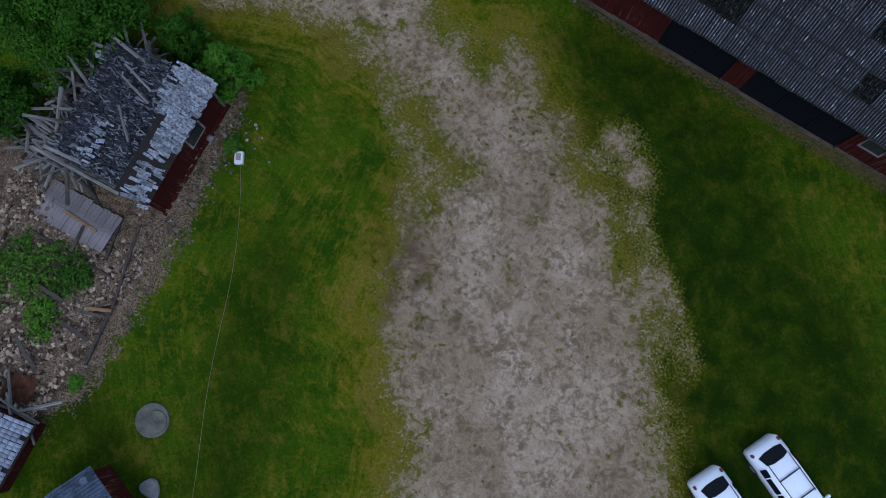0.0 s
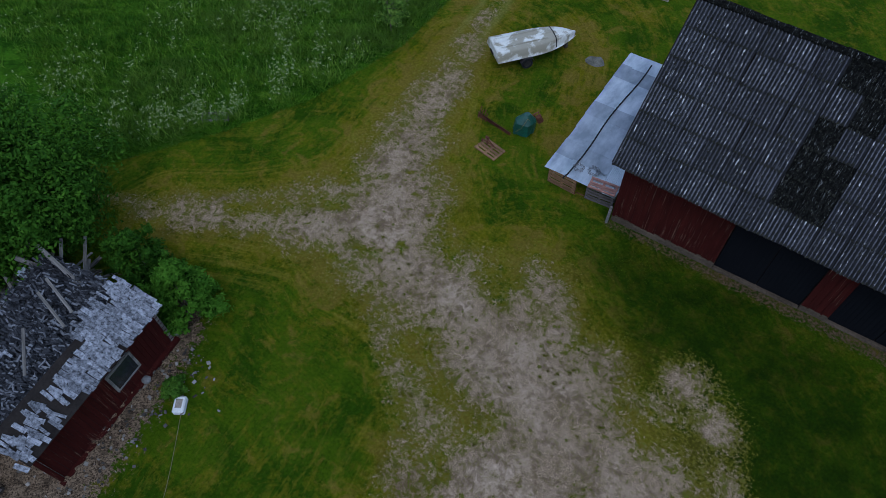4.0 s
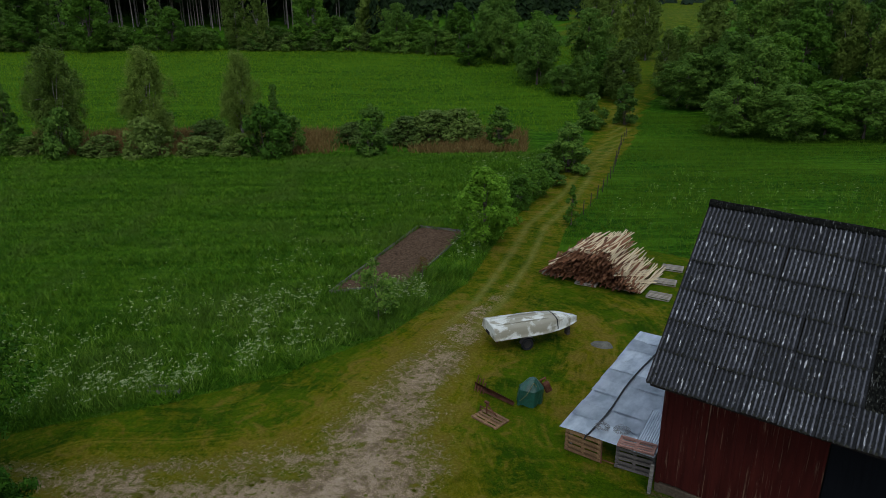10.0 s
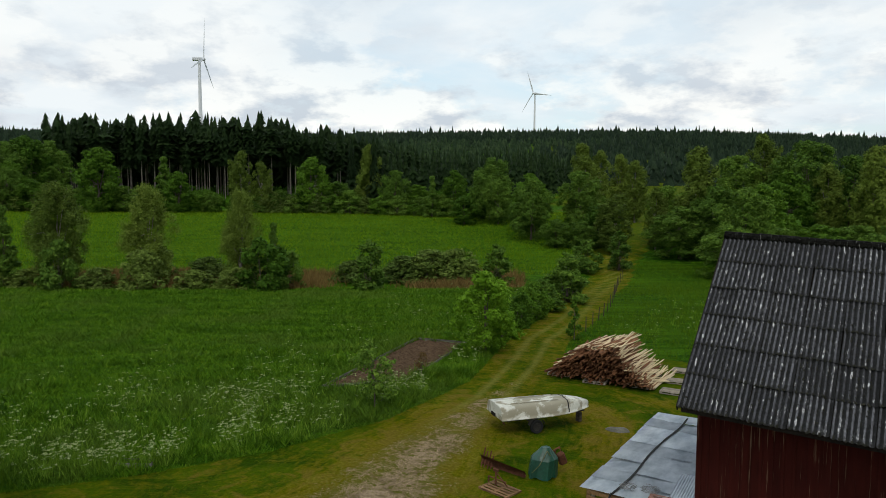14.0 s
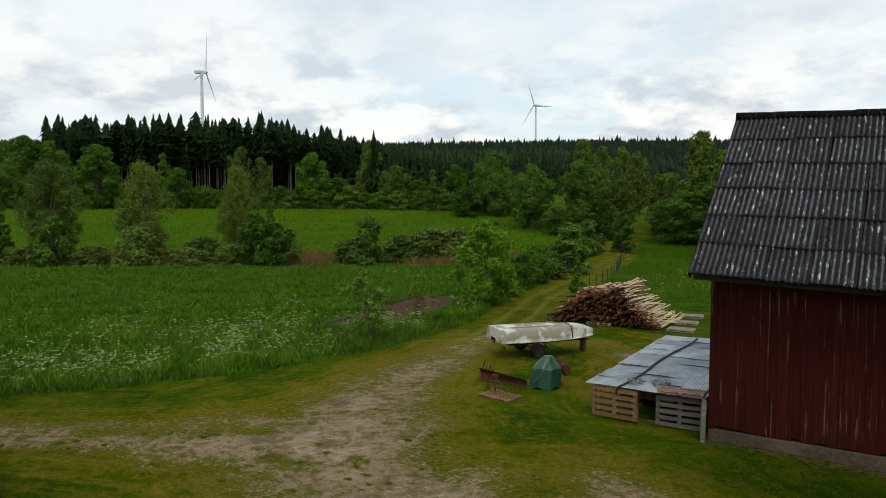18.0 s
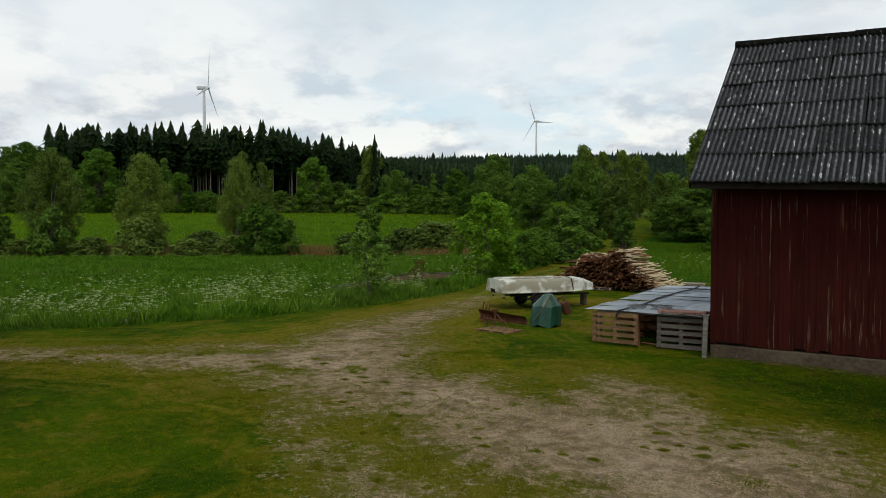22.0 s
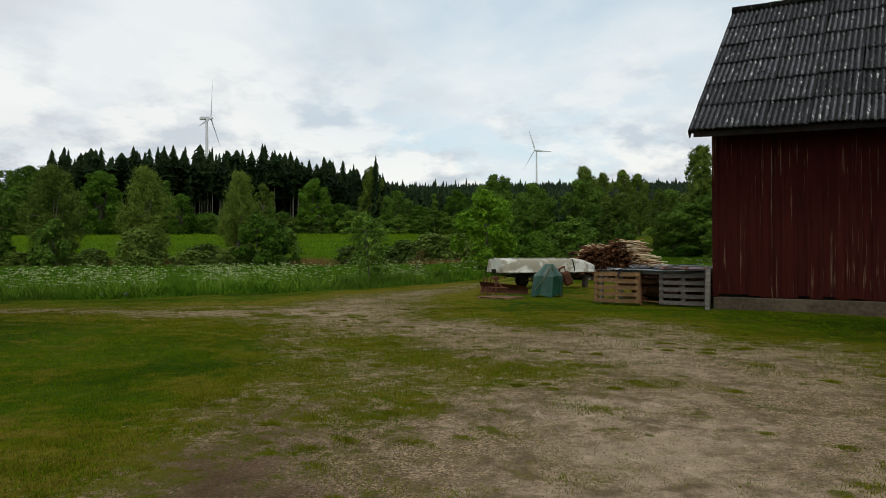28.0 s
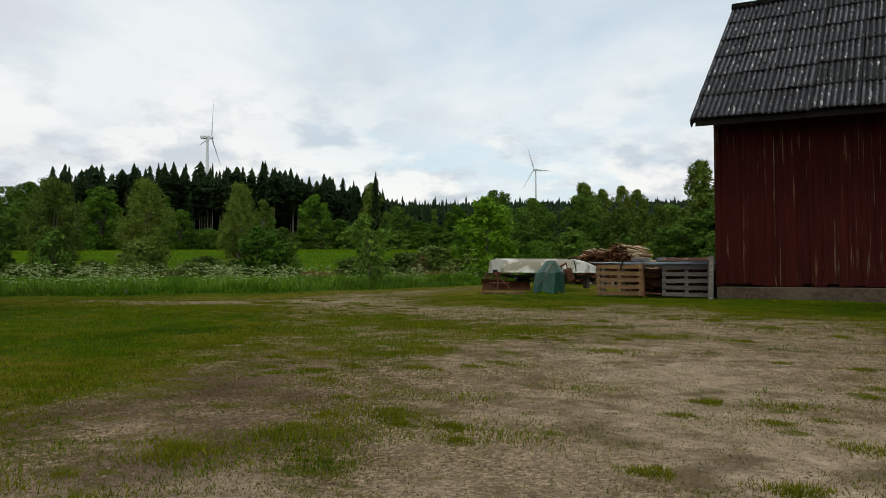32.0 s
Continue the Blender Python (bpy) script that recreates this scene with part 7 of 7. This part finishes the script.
    # fallen rafters, laths and boards
    long_ = [mesh_of("lath", block(l, w, t), M["old_wood"]) for l, w, t in ((2.6, 0.09, 0.03), (3.4, 0.12, 0.045), (1.6, 0.1, 0.03), (2.1, 0.14, 0.03), (4.4, 0.15, 0.13))]
    dark_ = [mesh_of("lath", block(l, w, t), M["rot_wood"]) for l, w, t in ((2.4, 0.12, 0.04), (3.2, 0.16, 0.06), (1.5, 0.14, 0.04), (2.8, 0.2, 0.05))]
    pole = mesh_of("pole", rod(bmesh.new(), (-1.6, 0, 0), (1.6, 0, 0), 0.10, 0.08, 9), M["old_wood"])
    for k in range(150):
        back = rng.random()
        x = rng.uniform(-0.4, L + 0.4)
        y = -rng.uniform(3.4, 7.2)
        z = 0.5 + 2.5 * max(0, 1 - abs(y + 3.2) / 4.8) * (0.35 + 0.65 * rng.random())
        ry = rng.gauss(0, 9)
        me = rng.choice(long_[:4] if rng.random() < 0.6 else dark_)
        part("lath", me, None, ruin, m=pose(x, y, max(z, 0.7), rng.uniform(-30, 30), ry, rng.choice((90, 60, 125, 20, 155)) + rng.gauss(0, 24)))
    for x, y, z, ry, rz in ((0.5, -2.6, 3.25, 9, 78), (0.3, -3.4, 2.6, 14, 100), (L - 0.3, -2.5, 3.0, 12, 92), (2.6, -4.6, 2.3, 20, 60), (4.2, -5.0, 1.9, 16, 110), (L + 0.1, -3.4, 2.6, 6, 88), (1.2, -5.4, 1.6, 24, 130)):
        part("rafter", long_[4], None, ruin, m=pose(x, y, z, 8, ry, rz))
    for x, y, z, rz in ((1.3, -2.4, 3.75, 70), (1.85, -2.2, 3.8, 70), (3.4, -1.9, 3.75, 40)):
        part("lath", long_[2], None, ruin, m=pose(x, y, z, 0, 14, rz))
    # fan of silvery laths sliding off the back
    short = [mesh_of("lath", block(l, w, 0.03), M[c]) for l, w, c in ((0.8, 0.11, "old_wood"), (1.2, 0.14, "old_wood"), (0.6, 0.16, "rot_wood"), (1.4, 0.12, "rot_wood"))]
    for k in range(150):
        x, y = rng.uniform(-0.6, L + 0.5), -rng.uniform(3.2, 7.8)
        part("lath", rng.choice(short), None, ruin, m=pose(x, y, rng.uniform(0.6, 2.3) - 0.12 * abs(y + 3.2), rng.gauss(0, 22), rng.gauss(0, 16), rng.uniform(0, 180)))
    for k in range(11):
        x, y = rng.uniform(0, L), -rng.uniform(3.6, 7.0)
        part("pole", pole, None, ruin, m=pose(x, y, rng.uniform(0.9, 2.3), 0, rng.gauss(0, 9), rng.uniform(0, 180)), label="grey round pole")
    for k in range(22):
        t = k / 21
        part("lath", long_[0], None, ruin, m=pose(4.5 + 0.9 * t + rng.uniform(-0.1, 0.1), -4.9 - 1.6 * t + rng.uniform(-0.15, 0.15), 1.95 - 0.5 * t + rng.uniform(-0.1, 0.1), rng.uniform(-14, 14), -12 + rng.uniform(-9, 9), 62 + 26 * t + rng.gauss(0, 14)))
    bm = bmesh.new()
    bmesh.ops.create_cone(bm, cap_ends=True, segments=14, radius1=0.16, radius2=0.2, depth=0.32, matrix=pose(0, 0, 0, 20, 10, 0))
    part("zinc_bucket", bm, M["tin"], ruin, "grey bucket among the fallen boards", pose(0.9, -5.2, 2.6))

    # rubble, slabs and beams around the cottage
    def scatter(name, count, area, sizes, mat, label, category, seed, kind="stuff", zoff=0.0, thin=False):
        r = np.random.default_rng(seed)
        bm = bmesh.new()
        for _ in range(count):
            x, y = area(r)
            s = r.uniform(*sizes)
            m = pose(x, y, float(ground_z(x, y)) + 0.16 + zoff + s * 0.2, r.uniform(-40, 40) * (0.2 if thin else 1), r.uniform(-40, 40) * (0.15 if thin else 1), r.uniform(0, 360)) @ Matrix.Diagonal((s, s * (0.12 if thin else r.uniform(0.3, 0.9)), 0.03 if thin else s * r.uniform(0.2, 0.5), 1))
            bmesh.ops.create_cube(bm, size=1.0, matrix=m)
        thing(name, bm, M[mat], label, category, kind=kind)
    def strip(r):
        t = r.random()
        y = -13.8 - 18 * t
        return -10.6 + 0.06 * (y + 20) + r.normal(0, 0.75) - 1.2 * (t > 0.42) * r.random(), y
    def yardside(r):
        return r.uniform(-18, -9.8), r.uniform(-31, -22)
    scatter("stone_litter", 620, strip, (0.03, 0.15), "chip", "scattered stones and plaster along the fallen wall", "rubble", 91)
    scatter("wood_litter", 5200, yardside, (0.03, 0.22), "rubble", "brown splinters and broken plaster over the old floor", "rubble", 92)
    scatter("board_litter", 12, lambda r: (r.uniform(-20, -10.4), r.uniform(-31, -21)), (0.5, 1.9), "rot_wood", "broken grey boards lying in the rubble", "rubble", 93, thin=True)
    for k in range(4):
        x, y = -11.3 + rng.uniform(-0.6, 1.4), -14.0 - rng.uniform(-0.4, 1.8)
        bm = bmesh.new()
        bmesh.ops.create_icosphere(bm, subdivisions=2, radius=rng.uniform(0.11, 0.24))
        for v in bm.verts:
            v.co *= 1 + 0.16 * math.sin(v.co.x * 11 + k) * math.cos(v.co.y * 9)
            v.co.z *= 0.7
        thing("boulder", bm, M["stone"], "grey foundation boulder beside the cottage corner", "stone", pose(x, y, 0.2, 0, 0, 40 * k), group="foundation boulders")
    floor_slab = empty("plank_floor", pose(-14.0, -22.3, 0.30, 2, -2, 4), "worn square of old plank floor lying in the rubble", "floor")
    me = mesh_of("plank", block(0.208, 1.9, 0.04), M["old_wood"])
    for i in range(19):
        part("plank", me, None, floor_slab, m=pose(-1.95 + i * 0.212, rng.uniform(-0.05, 0.05), 0, 0, 0, rng.uniform(-1, 1)))
    for p in floor_slab.children:
        p.data.materials[0] = M["floor_wood"]
    thing("loose_plank", block(1.9, 0.14, 0.05, None, 0.006), M["pallet_wood"], "pale loose plank lying on the old floor", "plank", pose(-13.7, -22.4, 0.37, 0, 0, 2))
    thing("loose_plank", block(1.1, 0.16, 0.05, None, 0.006), M["pallet_wood"], "pale plank lying on the brown rubble", "plank", pose(-10.35, -25.2, 0.36, 0, 0, 28))
    for k, (x, y, l, rz) in enumerate(((-10.55, -23.1, 4.4, -71), (-9.65, -26.3, 2.6, -78), (-11.9, -22.2, 2.2, -74), (-13.2, -23.9, 4.6, 4))):
        thing("sill_beam", block(l, 0.13, 0.14, None, 0.02), M["rot_wood"], "rotten sill beam at the edge of the rubble", "beam", pose(x, y, 0.26, 3, 1, rz), group="sill beams")
    thing("rusty_sheet", warped(1.5, 1.2, 8, 6, 0.08, rng), M["rust"], "rusty buckled sheet lying on the rubble", "metal sheet", pose(-11.2, -30.0, 0.42, 3, -4, 20))

    # second fallen outbuilding
    hut = empty("fallen_outbuilding", pose(-9.3, -30.95, 0, 0, 0, a), "sunken red outbuilding under grey shingles", "ruin")
    part("wall", block(3.2, 0.1, 1.5, pose(1.4, 0, 0.75)), M["red_board"], hut)
    part("end_wall", block(0.1, 3.0, 1.5, pose(-0.15, -1.5, 0.75)), M["red_board"], hut)
    hp = pose(0, 0.35, 1.55) @ pose(0, 0, 0, -20)
    hroof = part("roof", block(3.7, 3.3, 0.04, hp @ pose(1.4, -1.6, -0.05)), M["dark_board"], hut)
    sh_dark = mesh_of("shingle", wedge(0.16, 0.46, 0.018), M["dark_shingle"])
    for r in range(12):
        for c in range(20):
            if rng.random() > 0.1:
                part("shingle", sh_dark, None, hroof, m=hp @ pose(-0.35 + c * 0.185, -0.1 - r * 0.26, 0.012 * rng.random(), 2, rng.uniform(-2, 2), rng.uniform(-5, 5)))
    for k in range(10):
        part("lath", long_[rng.choice((0, 2, 3))], None, hut, m=pose(rng.uniform(-1.2, 0.4), -rng.uniform(0, 2.5), 0.6 + rng.random() * 0.5, 0, rng.uniform(-16, 16), rng.uniform(40, 130)))
    # red shed with a corrugated roof at the yard's corner
    sd = empty("small_shed", pose(-5.75, -30.4, 0, 0, 0, -18), "small red shed with a corrugated grey roof", "shed")
    part("wall", block(3.4, 2.8, 2.0, pose(1.75, -1.5, 1.0)), M["red_board"], sd)
    for s in (-1, 1):
        part("roof_sheet", wave_sheet("roof_sheet", 24, 0.155, 1.75, 0.036, 0.012, M["blue_sheet"]), None, sd, m=(pose(-0.1, 0.1, 2.0, 0, 0, 0) @ pose(0, 0, 0, 0, 0, 0) @ Matrix.Rotation(radians(180), 4, "Z") @ pose(-3.72, 0, 0, 24)) if s > 0 else (pose(-0.1, -3.1, 2.0) @ pose(0, 0, 0, 24)))
    for x in (0.06, 3.44):
        gab = bmesh.new()
        vs = [gab.verts.new((x + dx, y, z)) for dx in (0, 0.05) for y, z in ((-0.1, 2.0), (-2.9, 2.0), (-1.5, 2.6))]
        gab.faces.new(vs[:3])
        gab.faces.new(vs[3:])
        part("gable", gab, M["red_board"], sd)
    part("vent_box", block(0.3, 0.3, 0.5, pose(0.35, -0.2, 2.3), 0.02), M["blue_sheet"], sd, "grey metal vent beside the eave")


def wedge(w, l, t):
    """A split shingle, thick at its foot."""
    bm = bmesh.new()
    b = [bm.verts.new(p) for p in ((-w / 2, 0.05, 0), (w / 2, 0.05, 0), (w / 2 * 0.96, -l + 0.05, 0), (-w / 2 * 0.96, -l + 0.05, 0), (-w / 2, 0.06, t), (w / 2, 0.055, t), (w / 2 * 0.96, -l + 0.05, t * 0.3), (-w / 2 * 0.96, -l + 0.05, t * 0.3))]
    for f in ((3, 2, 1, 0), (4, 5, 6, 7), (0, 1, 5, 4), (1, 2, 6, 5), (2, 3, 7, 6), (3, 0, 4, 7)):
        bm.faces.new([b[i] for i in f])
    return bm


def warped(lx, ly, nx, ny, amp, rng):
    """An uneven sheet with thickness."""
    ph = [rng.uniform(0, 6) for _ in range(4)]
    rings = [[((i / nx - 0.5) * lx, (j / ny - 0.5) * ly, amp * (math.sin(i * 0.7 + ph[0]) * math.cos(j * 0.9 + ph[1]) + 0.5 * math.sin(i * 1.9 + j * 1.3 + ph[2]))) for i in range(nx + 1)] for j in range(ny + 1)]
    bm, _ = loft(rings, False)
    bmesh.ops.solidify(bm, geom=bm.faces[:], thickness=0.02)
    return bm


# ---------------------------------------------------------------- yard furniture, cars, distance
def build_small_things():
    rng = random.Random(3)
    well = empty("well_cover", pose(-5.35, -27.9, 0), "round concrete well cover in the lawn", "well")
    bm = bmesh.new()
    bmesh.ops.create_cone(bm, cap_ends=True, segments=40, radius1=0.80, radius2=0.77, depth=0.2, matrix=pose(0, 0, 0.02))
    part("ring", bm, M["mossy_concrete"], well, "mossy concrete ring")
    bm = bmesh.new()
    bmesh.ops.create_cone(bm, cap_ends=True, segments=32, radius1=0.52, radius2=0.50, depth=0.08, matrix=pose(0.18, 0.05, 0.155))
    part("lid", bm, M["mossy_concrete"], well, "smaller grey concrete lid")
    part("lid_handle", tube(bmesh.new(), [(0.1, 0.05, 0.18), (0.1, 0.05, 0.25), (0.26, 0.05, 0.25), (0.26, 0.05, 0.18)], 0.012, 5), M["rust"], well)
    bm = bmesh.new()
    bmesh.ops.create_icosphere(bm, subdivisions=2, radius=0.42)
    for v in bm.verts:
        v.co = Vector((v.co.x * 1.2, v.co.y, v.co.z * 0.5)) * (1 + 0.14 * math.sin(v.co.x * 8 + v.co.y * 6))
    thing("boulder", bm, M["stone"], "flat-topped grey boulder in the lawn", "stone", pose(-3.6, -30.3, 0.08))
    box = empty("white_box", pose(-9.35, -15.75, 0, 0, 0, 33), "small white plastic box standing on the lawn", "box")
    part("body", block(0.42, 0.62, 0.26, pose(0, 0, 0.13), 0.03), M["white_paint"], box)
    part("lid", block(0.37, 0.55, 0.03, pose(0, 0, 0.272), 0.012), M["white_paint"], box)
    part("stain", block(0.24, 0.34, 0.008, pose(0.0, 0.02, 0.291), 0.003), M["pallet_pale"], box, "grey square mark on the lid")
    # thin cable across the lawn
    pts = []
    for i in range(30):
        t = i / 29
        x, y = -9.4 + 9.0 * t + 0.25 * math.sin(t * 9) + 1.2 * math.sin(t * 3.1), -15.6 - 18 * t
        pts.append((x - 2.2 * t * (1 - t), y, float(ground_z(x, y)) + 0.02))
    thing("cable", tube(bmesh.new(), pts, 0.012, 4), M["yellow_cord"], "thin yellowish cable lying across the lawn", "cable")
    # pale trough in the tall grass
    tr = empty("old_trough", pose(-18.6, -4.4, -0.08, 0, 0, 34), "pale weathered wooden trough at the meadow edge", "trough")
    for s in (-1, 1):
        part("side", block(1.3, 0.04, 0.2, pose(0, s * 0.24, 0.12, s * 6, 0, 0), 0.006), M["old_wood"], tr)
        part("end", block(0.04, 0.46, 0.2, pose(s * 0.64, 0, 0.12), 0.006), M["old_wood"], tr)
    part("bottom", block(1.24, 0.42, 0.03, pose(0, 0, 0.05)), M["old_wood"], tr)
    # edging boards of the vegetable bed
    for k in range(4):
        (ax, ay), (bx, by) = BED[k], BED[(k + 1) % 4]
        l = math.hypot(bx - ax, by - ay)
        thing("bed_edging", block(l, 0.04, 0.2, None, 0.005), M["old_wood"], "grey board edging the bare vegetable bed", "edging board", pose((ax + bx) / 2, (ay + by) / 2, 0.08, 0, 0, math.degrees(math.atan2(by - ay, bx - ax))), group="bed edging")
    # paddock fence
    src = None
    for k in range(15):
        t = k / 14
        x, y = -13.6 - 7.4 * t + 0.5 * math.sin(t * 5), 27.5 + 32 * t
        m = pose(x, y, float(ground_z(x, y)), rng.uniform(-4, 4), rng.uniform(-4, 4), rng.uniform(0, 90))
        if src is None:
            bm = bmesh.new()
            rod(bm, (0, 0, -0.2), (0, 0, 1.1), 0.038, 0.032, 7)
            src = thing("fence_post", bm, M["rot_wood"], "grey wooden fence post beside the grass lane", "fence post", m, group="paddock fence posts")
        else:
            copy_thing(src, m)
    for k, (x, y) in enumerate(((-16.45, 10.95),)):
        bm = rod(bmesh.new(), (0, 0, -0.2), (0, 0, 0.95), 0.03, 0.025, 6)
        thing("stake", bm, M["old_wood"], "thin grey stake at the meadow edge", "stake", pose(x, y, 0, 3, -2, 30 * k), group="meadow stakes")


def build_tie_rope():
    a, b = Vector((-15.2, 5.3, 0.25)), Vector((-16.42, 10.9, 0.72))
    pts = [a.lerp(b, i / 8) - Vector((0, 0, 0.12 * math.sin(math.pi * i / 8))) for i in range(9)]
    thing("tie_rope", tube(bmesh.new(), pts, 0.008, 5), M["pallet_grey"], "pale slack rope tied between sapling and stake", "rope")


def build_car(m, label, length, width, height, bars):
    car = empty("car", m, label, "car", "parked cars")
    h, w = height, width / 2
    # stations along the car from the nose (y = 0) back: y, half width, belt z, roof z, roof half width
    st = [(0.0, 0.62, 0.62, 0.66, 0.5), (0.10, 0.80, 0.72, 0.76, 0.62), (0.35, 0.90, 0.84, 0.92, 0.74), (0.72, 0.95, 0.90, 1.00, 0.76), (0.80, 0.955, 0.92, 1.03, 0.76), (1.55, 0.97, 0.95, h - 0.04, 0.68), (2.3, 0.98, 0.96, h, 0.68), (3.2, 0.98, 0.97, h, 0.68), (length - 0.80, 0.96, 0.97, h - 0.03, 0.66), (length - 0.30, 0.93, 0.95, h - 0.40, 0.72), (length - 0.08, 0.90, 0.90, 0.98, 0.74), (length, 0.80, 0.74, 0.80, 0.66)]
    rings = []
    for y, hw, zb, zr, rw in st:
        hw *= w / 0.98
        rw *= w / 0.98
        half = [(hw * 0.82, 0.22), (hw * 0.98, 0.34), (hw, 0.6 if zb > 0.65 else 0.45), (hw * 0.985, zb), (rw + 0.04, zr - 0.05), (rw * 0.86, zr), (rw * 0.4, zr + 0.02)]
        rings.append([(x, -y, z) for x, z in half] + [(-x, -y, z) for x, z in reversed(half)])
    bm, rows = loft(rings)
    bm.faces.new(rows[0])
    bm.faces.new(list(reversed(rows[-1])))
    bmesh.ops.recalc_face_normals(bm, faces=bm.faces)
    for f in bm.faces:
        f.smooth = True
    body = part("body", bm, M["car_paint"], car)
    def sheet(name, pts, mat, lab=""):
        b = bmesh.new()
        f = b.faces.new([b.verts.new(p) for p in pts])
        f.normal_update()
        bmesh.ops.solidify(b, geom=b.faces[:], thickness=-0.012)
        for v in b.verts:
            v.co.z += 0.012
        return part(name, b, M[mat], body, lab)
    k = w / 0.98
    sheet("windscreen", [(0.74 * k, -0.80, 1.045), (-0.74 * k, -0.80, 1.045), (-0.60 * k, -1.53, h - 0.035), (0.60 * k, -1.53, h - 0.035)], "car_glass", "dark windscreen")
    sheet("rear_window", [(0.62 * k, -length + 0.70, h - 0.085), (0.3 * k, -length + 0.77, h - 0.03), (-0.3 * k, -length + 0.77, h - 0.03), (-0.62 * k, -length + 0.70, h - 0.085), (-0.68 * k, -length + 0.36, h - 0.36), (-0.3 * k, -length + 0.30, h - 0.395), (0.3 * k, -length + 0.30, h - 0.395), (0.68 * k, -length + 0.36, h - 0.36)], "car_glass", "dark rear window")
    for s in (-1, 1):
        b = bmesh.new()
        for y0, y1 in ((1.45, 2.45), (2.52, 3.25), (3.32, length - 0.8)):
            slab(b, 0.03, y1 - y0, 0.36, pose(s * 0.84 * k, -(y0 + y1) / 2, h - 0.29, 0, -s * 30, 0))
        part("side_windows", b, M["car_glass"], body, "dark side windows")
        part("mirror", block(0.22, 0.12, 0.15, pose(s * (w + 0.09), -1.25, 1.05), 0.03), M["car_paint"], body)
        part("head_lamp", block(0.34, 0.26, 0.14, pose(s * 0.62 * k, -0.16, 0.72, 20, 0, s * -18), 0.04), M["head_lamp"], body, "clear headlight")
        part("tail_lamp", block(0.12, 0.16, 0.30, pose(s * 0.80 * k, -length + 0.18, 0.93), 0.03), M["tail_lamp"], body, "red rear light")
        for y in (0.85, length - 0.85):
            ring_wheel(car, pose(s * (w - 0.09), -y, 0.31), 0.31, 0.2)
        part("roof_rail", rod(bmesh.new(), (s * 0.60 * k, -1.95, h + 0.06), (s * 0.60 * k, -length + 0.7, h + 0.05), 0.022), M["black_plastic"], body)
    part("grille", block(0.8, 0.06, 0.14, pose(0, -0.03, 0.60), 0.02), M["black_plastic"], body)
    part("bumper", block(1.3 * k, 0.1, 0.2, pose(0, -0.02, 0.36), 0.04), M["black_plastic"], body, "dark lower bumper")
    part("number_plate", block(0.5, 0.012, 0.11, pose(0, 0.035, 0.44)), M["white_paint"], body)
    if bars:
        for y in (2.05, 3.05):
            part("roof_bar", block(1.28 * k, 0.06, 0.03, pose(0, -y, h + 0.085), 0.008), M["black_plastic"], body, "black roof bar")
    return car


def build_turbine(x, y, hub, blade, turn, face, label):
    z = float(ground_z(x, y))
    t = empty("wind_turbine", pose(x, y, z - 3, 0, 0, face), label, "wind turbine", "wind turbines")
    hz = hub - z + 3
    s = blade / 50.0
    part("tower", rod(bmesh.new(), (0, 0, 0), (0, 0, hz - 1.5 * s), 2.6 * s, 1.5 * s, 24), M["steel_white"], t)
    part("nacelle", block(4.0 * s, 12 * s, 4.2 * s, pose(0, 2.5 * s, hz + 0.4 * s), 0.8 * s), M["steel_white"], t)
    hubp = bmesh.new()
    bmesh.ops.create_uvsphere(hubp, u_segments=16, v_segments=10, radius=2.1 * s, matrix=pose(0, -5.0 * s, hz + 0.3 * s) @ Matrix.Diagonal((1, 1.3, 1, 1)))
    hb = part("hub", hubp, M["steel_white"], t)
    for k in range(3):
        rings = []
        for q, c, th in ((0.02, 1.9, 1.7), (0.06, 2.0, 1.5), (0.18, 3.6, 1.0), (0.5, 2.3, 0.6), (0.8, 1.3, 0.35), (1.0, 0.3, 0.12)):
            rings.append([((-0.3 * c) * s, -th / 2 * s, q * blade), (0.0, -th * 0.6 * s, q * blade), (0.7 * c * s, 0, q * blade), (0.0, th * 0.6 * s, q * blade)])
        bm, rows = loft(rings)
        bm.faces.new(rows[-1])
        part("blade", bm, M["steel_white"], hb, m=pose(0, -5.2 * s, hz + 0.3 * s, 0, turn + 120 * k, 0))


n = Nodes("rotten_shingle_bed")
v = n.world_space()
M["litter_bed"] = n.done(n.mix(n.noise(v, 5, 6, 0.7), (0.022, 0.022, 0.025), (0.15, 0.15, 0.16)), 0.9, n.noise(v, 14, 5), 0.8, 0.03)
build_ruin()
build_small_things()
build_tie_rope()
build_car(pose(17.77, -13.73, 0, 0, 0, 67) @ pose(0, -4.5, 0, 0, 0, 180), "white estate car with black roof bars parked on the grass", 4.5, 1.72, 1.50, True)
build_car(pose(16.36, -16.25, 0, 0, 0, 66) @ pose(0, -4.4, 0, 0, 0, 180), "white family car parked beside the gravel yard", 4.4, 1.70, 1.52, False)
build_turbine(-806.8, 616.0, 190.5, 57.0, 8.0, 124, "white wind turbine standing above the spruce forest")
build_turbine(-642.0, 1348.0, 219.0, 52.0, -20.0, -15, "white wind turbine on the distant wooded hill")
